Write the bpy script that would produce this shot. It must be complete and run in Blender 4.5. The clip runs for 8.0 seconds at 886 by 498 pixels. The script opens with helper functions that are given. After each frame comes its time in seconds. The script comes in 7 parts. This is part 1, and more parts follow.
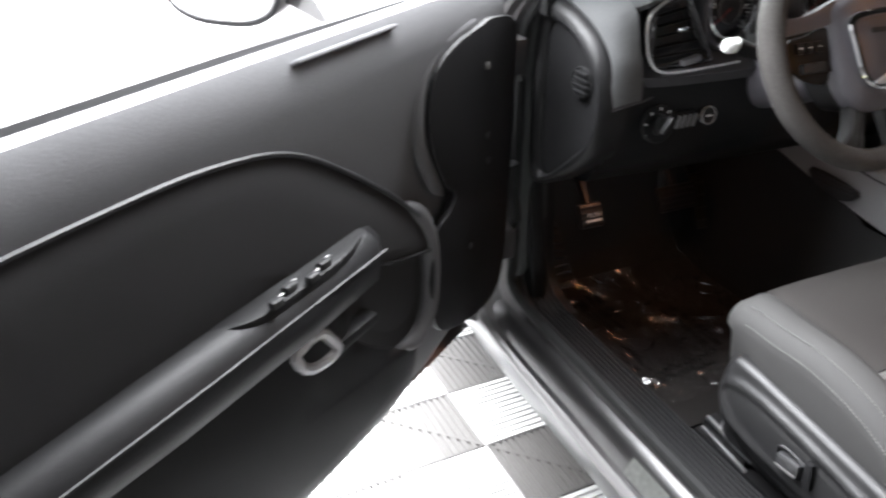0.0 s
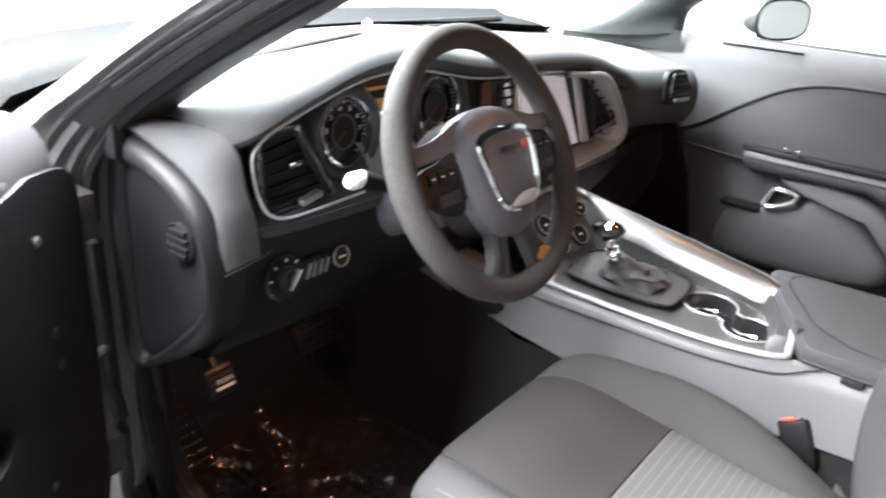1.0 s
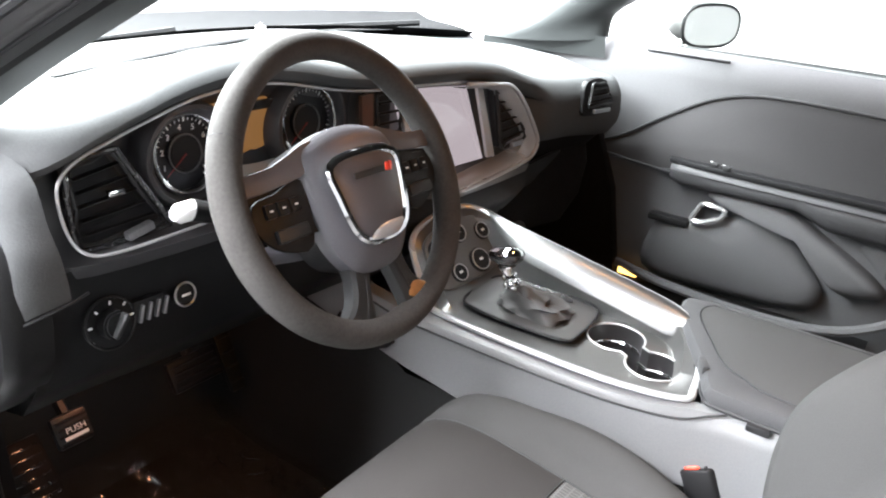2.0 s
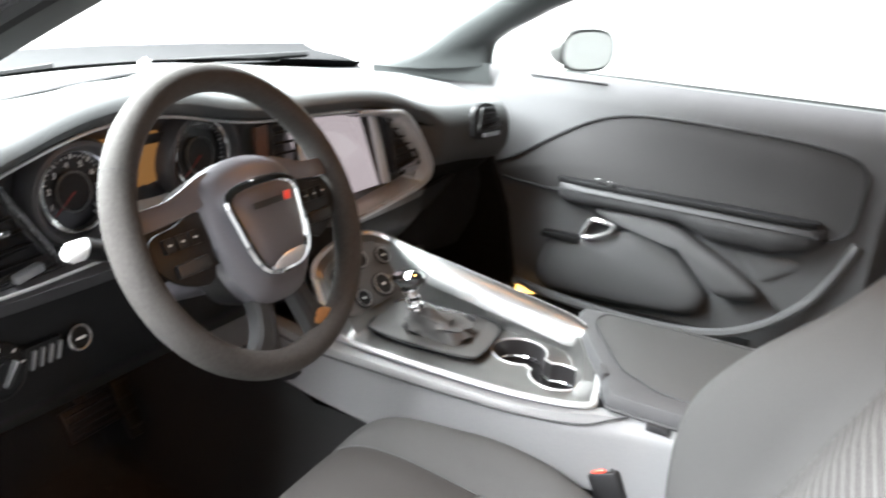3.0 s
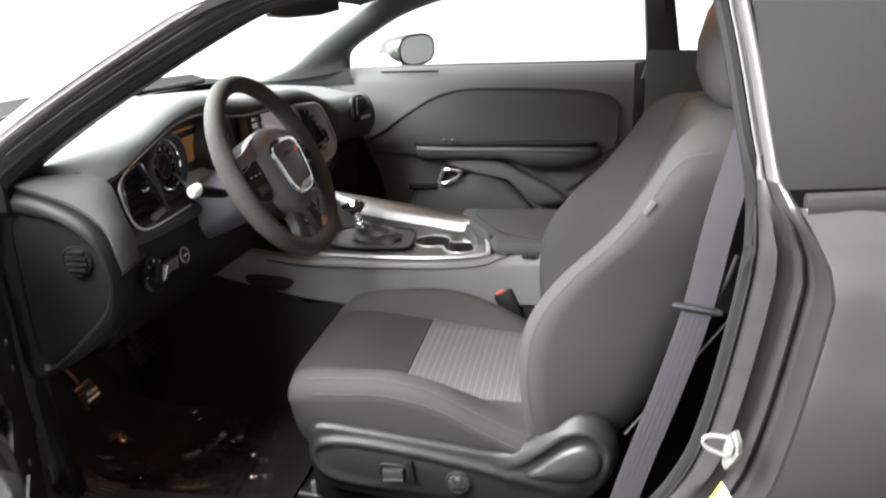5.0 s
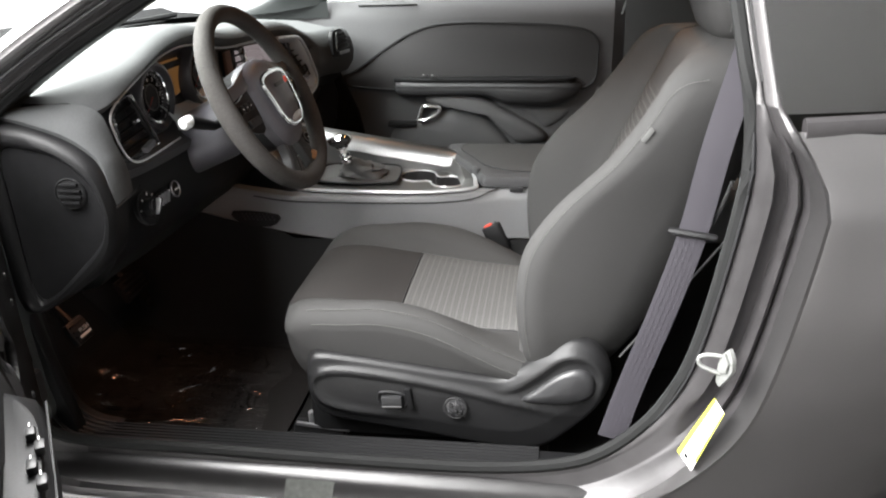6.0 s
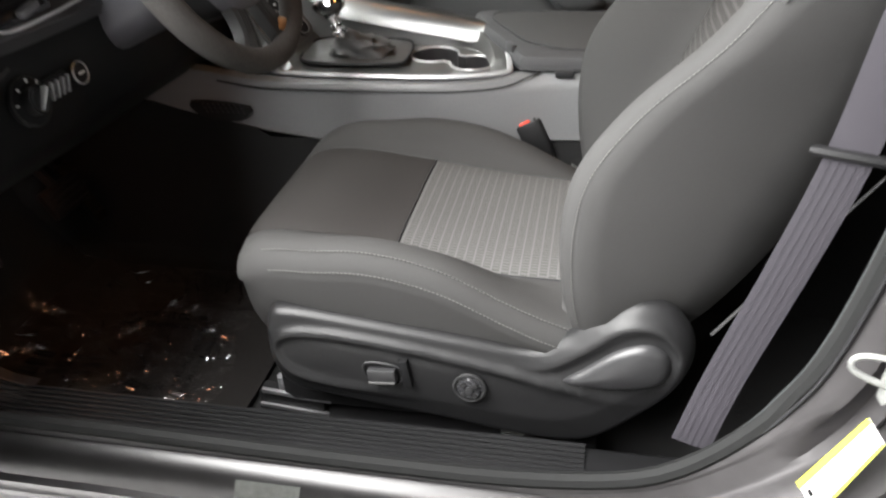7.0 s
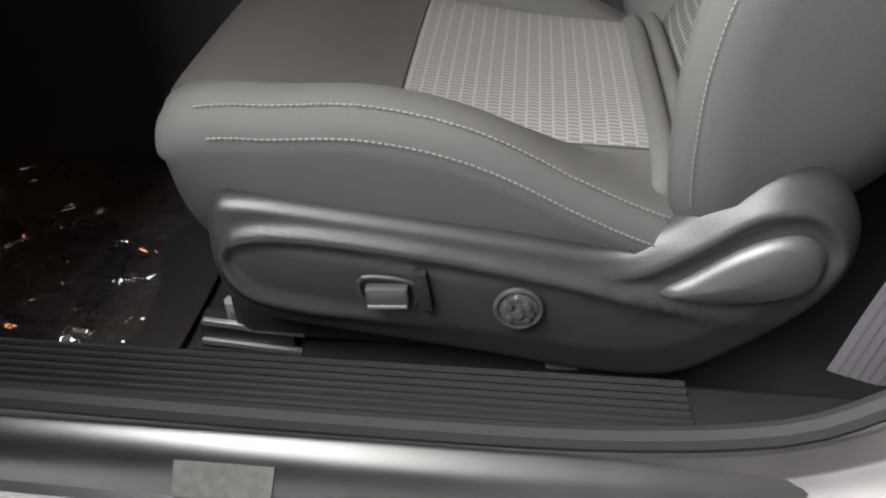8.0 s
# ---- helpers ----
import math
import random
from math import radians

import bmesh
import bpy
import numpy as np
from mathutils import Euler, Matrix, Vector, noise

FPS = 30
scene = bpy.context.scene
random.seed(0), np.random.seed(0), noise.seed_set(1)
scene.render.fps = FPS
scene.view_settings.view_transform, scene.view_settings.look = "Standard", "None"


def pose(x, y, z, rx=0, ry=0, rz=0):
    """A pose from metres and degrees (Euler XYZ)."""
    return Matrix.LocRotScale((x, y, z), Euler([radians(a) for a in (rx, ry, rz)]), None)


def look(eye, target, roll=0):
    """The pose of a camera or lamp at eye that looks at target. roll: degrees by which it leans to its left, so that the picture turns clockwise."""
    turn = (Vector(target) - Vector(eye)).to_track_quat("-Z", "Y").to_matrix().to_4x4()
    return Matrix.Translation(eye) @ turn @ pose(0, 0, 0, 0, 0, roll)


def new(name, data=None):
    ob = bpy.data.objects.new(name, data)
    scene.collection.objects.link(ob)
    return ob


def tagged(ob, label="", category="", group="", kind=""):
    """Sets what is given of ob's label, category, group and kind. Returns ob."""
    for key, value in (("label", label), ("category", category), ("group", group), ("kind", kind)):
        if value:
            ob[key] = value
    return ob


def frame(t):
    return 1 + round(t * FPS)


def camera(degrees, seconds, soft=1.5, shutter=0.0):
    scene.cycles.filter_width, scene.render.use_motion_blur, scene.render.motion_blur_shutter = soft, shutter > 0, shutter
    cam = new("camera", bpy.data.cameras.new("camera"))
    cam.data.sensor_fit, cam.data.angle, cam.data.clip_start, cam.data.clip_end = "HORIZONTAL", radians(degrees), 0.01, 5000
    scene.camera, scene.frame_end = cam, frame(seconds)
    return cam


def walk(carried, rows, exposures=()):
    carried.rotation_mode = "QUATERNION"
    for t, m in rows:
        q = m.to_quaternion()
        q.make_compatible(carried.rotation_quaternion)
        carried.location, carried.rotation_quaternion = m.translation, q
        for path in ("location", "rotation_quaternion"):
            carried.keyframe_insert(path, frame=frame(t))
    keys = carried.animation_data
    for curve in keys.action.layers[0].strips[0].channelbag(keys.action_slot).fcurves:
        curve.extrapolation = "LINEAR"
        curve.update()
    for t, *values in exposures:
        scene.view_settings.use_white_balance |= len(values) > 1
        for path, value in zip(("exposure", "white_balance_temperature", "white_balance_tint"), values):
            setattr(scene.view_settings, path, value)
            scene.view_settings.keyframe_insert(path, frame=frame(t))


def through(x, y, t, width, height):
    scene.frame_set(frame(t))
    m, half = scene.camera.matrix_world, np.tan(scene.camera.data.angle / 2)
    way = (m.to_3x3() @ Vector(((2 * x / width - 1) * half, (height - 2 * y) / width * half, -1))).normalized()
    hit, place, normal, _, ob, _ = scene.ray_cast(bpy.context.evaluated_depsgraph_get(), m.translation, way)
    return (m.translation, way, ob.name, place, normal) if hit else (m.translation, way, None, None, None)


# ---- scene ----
cam = camera(58.7, 8.0, soft=2.0, shutter=0.3)
PATH = [
    (0, (-1.406, -0.734, 1.259), (-0.671, 0.845, 0.274), 0.8),
    (0.2, (-1.377, -0.698, 1.255), (-0.479, 0.792, 0.267), 2.1),
    (0.5, (-1.318, -0.614, 1.24), (-0.173, 0.733, 0.304), 4.0),
    (0.7, (-1.274, -0.54, 1.253), (0.024, 0.71, 0.384), 4.5),
    (1, (-1.217, -0.491, 1.261), (0.276, 0.587, 0.481), 3.9),
    (1.5, (-1.115, -0.492, 1.262), (0.449, 0.476, 0.476), 4.4),
    (1.7, (-1.065, -0.503, 1.262), (0.474, 0.511, 0.485), 4.6),
    (2.8, (-1.015, -0.545, 1.261), (0.563, 0.434, 0.516), 4.4),
    (3, (-1.052, -0.526, 1.261), (0.642, 0.286, 0.574), 4.1),
    (3.5, (-1.206, -0.493, 1.279), (0.658, -0.148, 0.643), 2.7),
    (4, (-1.394, -0.565, 1.3), (0.53, -0.292, 0.828), 0.4),
    (4.5, (-1.607, -0.608, 1.304), (0.268, -0.154, 0.776), -2.2),
    (5, (-1.769, -0.542, 1.279), (0.091, -0.172, 0.643), -2.3),
    (5.2, (-1.827, -0.507, 1.276), (0.033, -0.204, 0.606), -2.0),
    (6.3, (-1.75, -0.488, 1.245), (0.04, -0.165, 0.414), -2.7),
    (6.5, (-1.64, -0.501, 1.227), (0.112, -0.135, 0.336), -3.5),
    (7, (-1.383, -0.464, 1.137), (0.287, -0.099, 0.099), -2.8),
    (7.5, (-1.196, -0.362, 0.966), (0.402, -0.103, -0.208), -2.1),
    (8, (-1.142, -0.315, 0.925), (0.429, -0.149, -0.302), -0.8),
]
walk(cam, [(t, look(eye, target, roll)) for t, eye, target, roll in PATH],
     [(0.0, 1.97, 6400, 12), (0.7, 2.4, 6350, 12), (1.5, 2.7, 6350, 12), (3.0, 2.82, 6420, 10), (3.5, 2.55, 6420, 8), (4.0, 2.72, 6500, 9), (4.5, 2.36, 6550, 11), (5.0, 1.66, 6700, 11), (6.3, 1.6, 6700, 11), (7.0, 1.6, 6750, 11), (7.5, 1.1, 6800, 11), (8.0, 1.55, 6850, 11)])

# ---- world and light ----
world = bpy.data.worlds.new("studio_world")
scene.world = world
world.use_nodes = True
world.node_tree.nodes["Background"].inputs["Color"].default_value = (0.9, 0.95, 1.0, 1)
world.node_tree.nodes["Background"].inputs["Strength"].default_value = 0.05


def area_lamp(name, eye, target, size_x, size_y, watts, colour):
    data = bpy.data.lights.new(name, "AREA")
    data.shape, data.size, data.size_y, data.energy, data.color = "RECTANGLE", size_x, size_y, watts, colour
    ob = new(name, data)
    ob.matrix_world = look(eye, target)
    return ob


CEILING = 3.0
area_lamp("ceiling_softbox", (-1.25, 2.9, CEILING - 0.06), (-1.25, 2.9, 0), 5.1, 5.4, 1250, (0.965, 0.985, 1.0))

# ---- materials ----
def material(name, base, rough=0.5, metal=0.0, scale=60.0, bump=0.1, vary=0.12, big=3.0, coat=0.0, spec=0.5, dist=0.001, sheen=0.0):
    """A surface with fine grain, and slow change of tone and gloss at a larger scale."""
    m = bpy.data.materials.new(name)
    m.use_nodes = True
    nt = m.node_tree
    b = nt.nodes["Principled BSDF"]
    b.inputs["Metallic"].default_value = metal
    b.inputs["Coat Weight"].default_value = coat
    b.inputs["Coat Roughness"].default_value = 0.08
    b.inputs["Specular IOR Level"].default_value = spec
    b.inputs["Sheen Weight"].default_value = sheen
    co = nt.nodes.new("ShaderNodeTexCoord")
    fine = nt.nodes.new("ShaderNodeTexNoise")
    fine.inputs["Scale"].default_value, fine.inputs["Detail"].default_value = scale, 3
    slow = nt.nodes.new("ShaderNodeTexNoise")
    slow.inputs["Scale"].default_value, slow.inputs["Detail"].default_value = big, 4
    nt.links.new(co.outputs["Object"], fine.inputs["Vector"])
    nt.links.new(co.outputs["Object"], slow.inputs["Vector"])
    mixed = nt.nodes.new("ShaderNodeMath")
    mixed.operation = "MULTIPLY_ADD"
    mixed.inputs[1].default_value = 0.5
    nt.links.new(fine.outputs["Fac"], mixed.inputs[0])
    half = nt.nodes.new("ShaderNodeMath")
    half.operation = "MULTIPLY"
    half.inputs[1].default_value = 0.5
    nt.links.new(slow.outputs["Fac"], half.inputs[0])
    nt.links.new(half.outputs[0], mixed.inputs[2])
    ramp = nt.nodes.new("ShaderNodeValToRGB")
    ramp.color_ramp.elements[0].position, ramp.color_ramp.elements[1].position = 0.3, 0.7
    ramp.color_ramp.elements[0].color = tuple(c * (1 - vary) for c in base) + (1,)
    ramp.color_ramp.elements[1].color = tuple(min(1, c * (1 + vary)) for c in base) + (1,)
    nt.links.new(mixed.outputs[0], ramp.inputs["Fac"])
    nt.links.new(ramp.outputs["Color"], b.inputs["Base Color"])
    gloss = nt.nodes.new("ShaderNodeMapRange")
    gloss.inputs["To Min"].default_value, gloss.inputs["To Max"].default_value = max(0.02, rough * 0.82), min(1, rough * 1.18)
    nt.links.new(slow.outputs["Fac"], gloss.inputs["Value"])
    nt.links.new(gloss.outputs["Result"], b.inputs["Roughness"])
    if bump:
        bp = nt.nodes.new("ShaderNodeBump")
        bp.inputs["Strength"].default_value, bp.inputs["Distance"].default_value = bump, dist
        nt.links.new(fine.outputs["Fac"], bp.inputs["Height"])
        nt.links.new(bp.outputs["Normal"], b.inputs["Normal"])
    return m


def woven(name, base, dark, pitch_x, pitch_y, rough=0.95, axis="XY", contrast=1.0):
    """Coarse cloth with staggered dark cells."""
    m = material(name, base, rough, scale=500, bump=0.3, vary=0.1, spec=0.15)
    nt = m.node_tree
    b = nt.nodes["Principled BSDF"]
    co = nt.nodes.new("ShaderNodeTexCoord")
    sep = nt.nodes.new("ShaderNodeSeparateXYZ")
    nt.links.new(co.outputs["Object"], sep.inputs[0])
    comb = nt.nodes.new("ShaderNodeCombineXYZ")
    nt.links.new(sep.outputs[axis[0]], comb.inputs[0])
    nt.links.new(sep.outputs[axis[1]], comb.inputs[1])
    brick = nt.nodes.new("ShaderNodeTexBrick")
    brick.inputs["Scale"].default_value = 1.0
    brick.inputs["Brick Width"].default_value, brick.inputs["Row Height"].default_value = pitch_x, pitch_y
    brick.inputs["Mortar Size"].default_value = min(pitch_x, pitch_y) * 0.22
    brick.inputs["Mortar Smooth"].default_value = 0.4
    brick.inputs["Color1"].default_value = brick.inputs["Color2"].default_value = (*dark, 1)
    brick.inputs["Mortar"].default_value = (*base, 1)
    nt.links.new(comb.outputs[0], brick.inputs["Vector"])
    mix = nt.nodes.new("ShaderNodeMix")
    mix.data_type = "RGBA"
    mix.inputs[0].default_value = contrast
    ramp = b.inputs["Base Color"].links[0].from_socket
    nt.links.new(ramp, mix.inputs[6])
    nt.links.new(brick.outputs["Color"], mix.inputs[7])
    nt.links.new(mix.outputs[2], b.inputs["Base Color"])
    return m


def glass(name, tint=(1, 1, 1), rough=0.0, through=0.9, shine_at=0.05, edge_on=0.6):
    m = bpy.data.materials.new(name)
    m.use_nodes = True
    nt = m.node_tree
    nt.nodes.remove(nt.nodes["Principled BSDF"])
    clear = nt.nodes.new("ShaderNodeBsdfTransparent")
    clear.inputs["Color"].default_value = (*[c * through for c in tint], 1)
    shine = nt.nodes.new("ShaderNodeBsdfGlossy")
    shine.inputs["Roughness"].default_value = rough
    face = nt.nodes.new("ShaderNodeLayerWeight")
    face.inputs["Blend"].default_value = 0.5
    pw = nt.nodes.new("ShaderNodeMath")
    pw.operation = "POWER"
    pw.inputs[1].default_value = 4.0
    nt.links.new(face.outputs["Facing"], pw.inputs[0])
    fres = nt.nodes.new("ShaderNodeMath")
    fres.operation = "MULTIPLY_ADD"
    fres.inputs[1].default_value, fres.inputs[2].default_value = edge_on, shine_at
    nt.links.new(pw.outputs[0], fres.inputs[0])
    mix = nt.nodes.new("ShaderNodeMixShader")
    nt.links.new(fres.outputs[0], mix.inputs[0])
    nt.links.new(clear.outputs[0], mix.inputs[1])
    nt.links.new(shine.outputs[0], mix.inputs[2])
    nt.links.new(mix.outputs[0], nt.nodes["Material Output"].inputs["Surface"])
    return m


def crumple(m, scale, dist):
    """Fine drawn-out folds for a glossy film."""
    nt = m.node_tree
    co = nt.nodes.new("ShaderNodeTexCoord")
    tex = nt.nodes.new("ShaderNodeTexNoise")
    tex.inputs["Scale"].default_value, tex.inputs["Detail"].default_value = scale, 2
    way = nt.nodes.new("ShaderNodeMapping")
    way.inputs["Rotation"].default_value = (0, 0, 0.6)
    way.inputs["Scale"].default_value = (1.0, 0.62, 1.0)
    nt.links.new(co.outputs["Object"], way.inputs["Vector"])
    nt.links.new(way.outputs["Vector"], tex.inputs["Vector"])
    tex.inputs["Distortion"].default_value = 0.4
    bp = nt.nodes.new("ShaderNodeBump")
    bp.inputs["Strength"].default_value, bp.inputs["Distance"].default_value = 1.0, dist
    nt.links.new(tex.outputs["Fac"], bp.inputs["Height"])
    for n_ in nt.nodes:
        if n_.type == "BSDF_GLOSSY":
            nt.links.new(bp.outputs["Normal"], n_.inputs["Normal"])
    return m


def veil(m, colour, amount):
    """A thin milky haze over a clear sheet."""
    nt = m.node_tree
    out = nt.nodes["Material Output"].inputs["Surface"]
    soft = nt.nodes.new("ShaderNodeBsdfDiffuse")
    soft.inputs["Color"].default_value = (*colour, 1)
    mix = nt.nodes.new("ShaderNodeMixShader")
    mix.inputs[0].default_value = amount
    nt.links.new(out.links[0].from_socket, mix.inputs[1])
    nt.links.new(soft.outputs[0], mix.inputs[2])
    nt.links.new(mix.outputs[0], out)
    return m


def glow(name, colour, strength):
    m = bpy.data.materials.new(name)
    m.use_nodes = True
    b = m.node_tree.nodes["Principled BSDF"]
    b.inputs["Base Color"].default_value = (0.02, 0.02, 0.02, 1)
    b.inputs["Emission Color"].default_value = (*colour, 1)
    b.inputs["Emission Strength"].default_value = strength
    return m


M_WALL = material("white_wall_paint", (0.6, 0.6, 0.6), 0.6, bump=0.05, vary=0.02)
# two greys for walls behind the view, picked to limit bounced light
M_WALL_MID = material("low_bounce_light_grey", (0.3, 0.3, 0.3), 0.65, bump=0.05, vary=0.03)
M_WALL_GREY = material("low_bounce_grey", (0.15, 0.15, 0.15), 0.7, bump=0.05, vary=0.04)
M_TILE_W = material("white_floor_tile", (0.46, 0.46, 0.455), 0.35, scale=90, bump=0.05, vary=0.03)
M_FLOOR = material("grey_white_floor", (0.27, 0.268, 0.265), 0.4, scale=90, bump=0.05, vary=0.05)
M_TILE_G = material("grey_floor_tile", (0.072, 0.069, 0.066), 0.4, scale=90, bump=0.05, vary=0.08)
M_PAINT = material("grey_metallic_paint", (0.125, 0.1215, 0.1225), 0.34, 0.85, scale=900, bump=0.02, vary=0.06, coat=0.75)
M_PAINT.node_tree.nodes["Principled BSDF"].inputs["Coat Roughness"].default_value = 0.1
# body paint again, with the shade of the door opening in its colour
M_JAMB = material("shaded_body_paint", (0.034, 0.032, 0.033), 0.46, 0.4, scale=34, bump=0.14, vary=0.25, coat=0.3, dist=0.004)
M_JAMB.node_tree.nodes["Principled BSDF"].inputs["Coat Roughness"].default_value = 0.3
# sill paint darkened below the body colour to carry the shade down there
M_ROCKER = material("shaded_sill_paint", (0.017, 0.0162, 0.0165), 0.34, 0.4, scale=26, bump=0.1, vary=0.3, coat=0.4, dist=0.003)
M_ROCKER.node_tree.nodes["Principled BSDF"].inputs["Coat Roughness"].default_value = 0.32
# the car's own paint in a lighter tone, light put into its colour
M_JAMB_LIT = material("lit_jamb_paint", (0.085, 0.082, 0.083), 0.42, 0.2, scale=60, bump=0.04, vary=0.12, spec=0.4)
M_RUBBER = material("black_rubber", (0.014, 0.014, 0.015), 0.5, scale=300, bump=0.1, vary=0.25, spec=0.3)
M_SHIELD = material("satin_black_shield_plastic", (0.0125, 0.0125, 0.013), 0.40, scale=420, bump=0.2, vary=0.15, spec=0.3)
M_SEAL = material("grey_rubber_seal", (0.010, 0.0103, 0.0103), 0.75, scale=300, bump=0.1, vary=0.15, spec=0.2)
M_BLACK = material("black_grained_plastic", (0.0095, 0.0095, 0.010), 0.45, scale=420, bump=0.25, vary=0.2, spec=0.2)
M_CHAR = material("charcoal_grained_plastic", (0.018, 0.018, 0.0185), 0.42, scale=420, bump=0.2, vary=0.15, spec=0.38)
M_DASH = material("soft_dash_vinyl", (0.066, 0.068, 0.069), 0.8, scale=380, bump=0.35, vary=0.12, spec=0.1)
M_DOOR = material("door_vinyl", (0.078, 0.078, 0.081), 0.55, scale=380, bump=0.3, vary=0.12, spec=0.28)
M_ARM = material("armrest_vinyl", (0.048, 0.048, 0.050), 0.55, scale=420, bump=0.3, vary=0.12, spec=0.25)
M_RING = material("bright_satin_ring", (0.42, 0.42, 0.43), 0.28, 0.4, bump=0, vary=0.04)
M_HANDLE = material("polished_silver_handle", (0.72, 0.72, 0.73), 0.16, 0.8, bump=0, vary=0.04)
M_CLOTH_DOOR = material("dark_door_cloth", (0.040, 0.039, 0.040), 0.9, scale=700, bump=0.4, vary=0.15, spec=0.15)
# the same door cloth with the driver door's shade in its colour
M_CLOTH_SHADED = material("shaded_door_cloth", (0.022, 0.0215, 0.022), 0.9, scale=700, bump=0.4, vary=0.15, spec=0.15)
M_SEAT = material("grey_seat_cloth", (0.044, 0.0435, 0.043), 0.85, scale=900, bump=0.4, vary=0.14, spec=0.15)
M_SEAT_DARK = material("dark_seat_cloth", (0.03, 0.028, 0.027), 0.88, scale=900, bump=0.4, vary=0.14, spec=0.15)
M_WEAVE = woven("woven_seat_cloth", (0.106, 0.105, 0.103), (0.040, 0.039, 0.038), 0.0062, 0.0125, contrast=0.62)
M_WEAVE_BACK = woven("woven_backrest_cloth", (0.085, 0.083, 0.081), (0.016, 0.016, 0.016), 0.0085, 0.0125, axis="XZ", contrast=0.85)
M_STITCH = material("pale_stitching", (0.105, 0.105, 0.10), 0.8, scale=900, bump=0.2, vary=0.1)
M_WHEEL = material("wheel_suede", (0.046, 0.0435, 0.0415), 0.85, scale=260, bump=0.4, vary=0.25, spec=0.2, big=14.0)
M_HUB = material("hub_vinyl", (0.077, 0.0742, 0.084), 0.42, scale=480, bump=0.2, vary=0.1)
M_CLUSTER = material("glossy_cluster_plastic", (0.045, 0.044, 0.047), 0.3, scale=480, bump=0.08, vary=0.1, spec=0.5)
# pale base colour painting the glare of the clear cluster lens
M_SHELF = material("painted_lens_glare", (0.42, 0.43, 0.42), 0.3, 0.0, scale=300, bump=0.02, vary=0.06)
M_SILVER = material("satin_silver_trim", (0.5, 0.5, 0.505), 0.32, 0.5, scale=300, bump=0.02, vary=0.05)
M_CONSOLE = material("console_grey_plastic", (0.135, 0.136, 0.138), 0.38, scale=400, bump=0.15, vary=0.1)
M_PLATE = material("console_plate", (0.105, 0.103, 0.102), 0.4, 0.35, scale=300, bump=0.05, vary=0.08)
M_DECK = material("satin_silver_deck", (0.19, 0.189, 0.187), 0.34, 0.85, scale=300, bump=0.05, vary=0.08)
M_WING = material("bright_satin_flank", (0.21, 0.21, 0.21), 0.3, 0.95, scale=300, bump=0.04, vary=0.08)
M_GATE = material("dark_satin_gate", (0.055, 0.053, 0.052), 0.35, 0.2, scale=300, bump=0.05, vary=0.08)
M_BOOT = material("grey_boot_leather", (0.06, 0.058, 0.058), 0.5, scale=420, bump=0.3, vary=0.15)
M_CUP = material("cup_holder_plastic", (0.022, 0.021, 0.022), 0.3, scale=420, bump=0.1, vary=0.15)
M_PADCLOTH = material("armrest_pad_cloth", (0.042, 0.042, 0.042), 0.8, scale=600, bump=0.35, vary=0.12, spec=0.2)
M_CHROME = material("bright_chrome", (0.85, 0.85, 0.86), 0.06, 1.0, bump=0, vary=0.03)
M_CARPET = material("black_carpet", (0.018, 0.018, 0.018), 0.95, scale=900, bump=0.8, vary=0.3, spec=0.1, dist=0.003)
M_MAT = material("brown_black_mat", (0.016, 0.0145, 0.014), 0.9, scale=800, bump=0.6, vary=0.3, spec=0.1, dist=0.002)
M_ZINC = material("pale_zinc_plate", (0.24, 0.245, 0.235), 0.45, 0.6, scale=300, bump=0.06, vary=0.25)
# orange base colour that paints a warm lamp's reflection on the wheel spoke
M_AMBER_GLINT = material("painted_amber_glint", (0.50, 0.24, 0.09), 0.3, 0.6, scale=200, bump=0.02, vary=0.15)
M_SHINE = material("shiny_black_rubber", (0.03, 0.03, 0.032), 0.16, 0.0, scale=200, bump=0.05, vary=0.2, coat=1.0)
M_SILL_LABEL = material("worn_pale_label", (0.062, 0.065, 0.06), 0.5, scale=120, bump=0.05, vary=0.35, big=30)
M_STEEL = material("bare_steel", (0.4, 0.4, 0.41), 0.35, 0.9, scale=200, bump=0.05, vary=0.15)
M_BELT = material("grey_violet_webbing", (0.0175, 0.0155, 0.0205), 0.85, scale=900, bump=0.3, vary=0.1)
M_RED = material("red_button_plastic", (0.75, 0.06, 0.03), 0.4, bump=0, vary=0.05)
M_NEEDLE = material("dark_red_needle", (0.16, 0.012, 0.01), 0.5, bump=0, vary=0.05)
M_WHITE = material("white_plastic", (0.75, 0.75, 0.74), 0.3, bump=0, vary=0.04)
M_YELLOW = material("yellow_label", (0.75, 0.78, 0.05), 0.4, bump=0, vary=0.05)
M_RECLINER = material("recliner_grey_plastic", (0.021, 0.021, 0.022), 0.4, scale=420, bump=0.2, vary=0.12)
M_LINER = material("dark_headliner", (0.03, 0.031, 0.031), 0.95, scale=800, bump=0.4, vary=0.12, spec=0.1)
M_PILLAR = material("pillar_trim", (0.024, 0.027, 0.027), 0.6, scale=600, bump=0.2, vary=0.12)
M_COWL = material("matt_black_cowl", (0.007, 0.007, 0.0075), 0.9, scale=60, bump=0.4, vary=0.3, spec=0.12)
M_FRIT = material("black_ceramic_border", (0.0035, 0.0038, 0.004), 0.5, scale=60, bump=0.02, vary=0.2, spec=0.06)
M_TAG = material("grey_woven_tag", (0.085, 0.085, 0.083), 0.8, scale=700, bump=0.2, vary=0.15)
M_INK = material("white_print", (0.7, 0.7, 0.7), 0.5, bump=0, vary=0.03)
M_DARKINK = material("dark_print", (0.004, 0.004, 0.004), 0.85, bump=0, vary=0.05, spec=0.15)
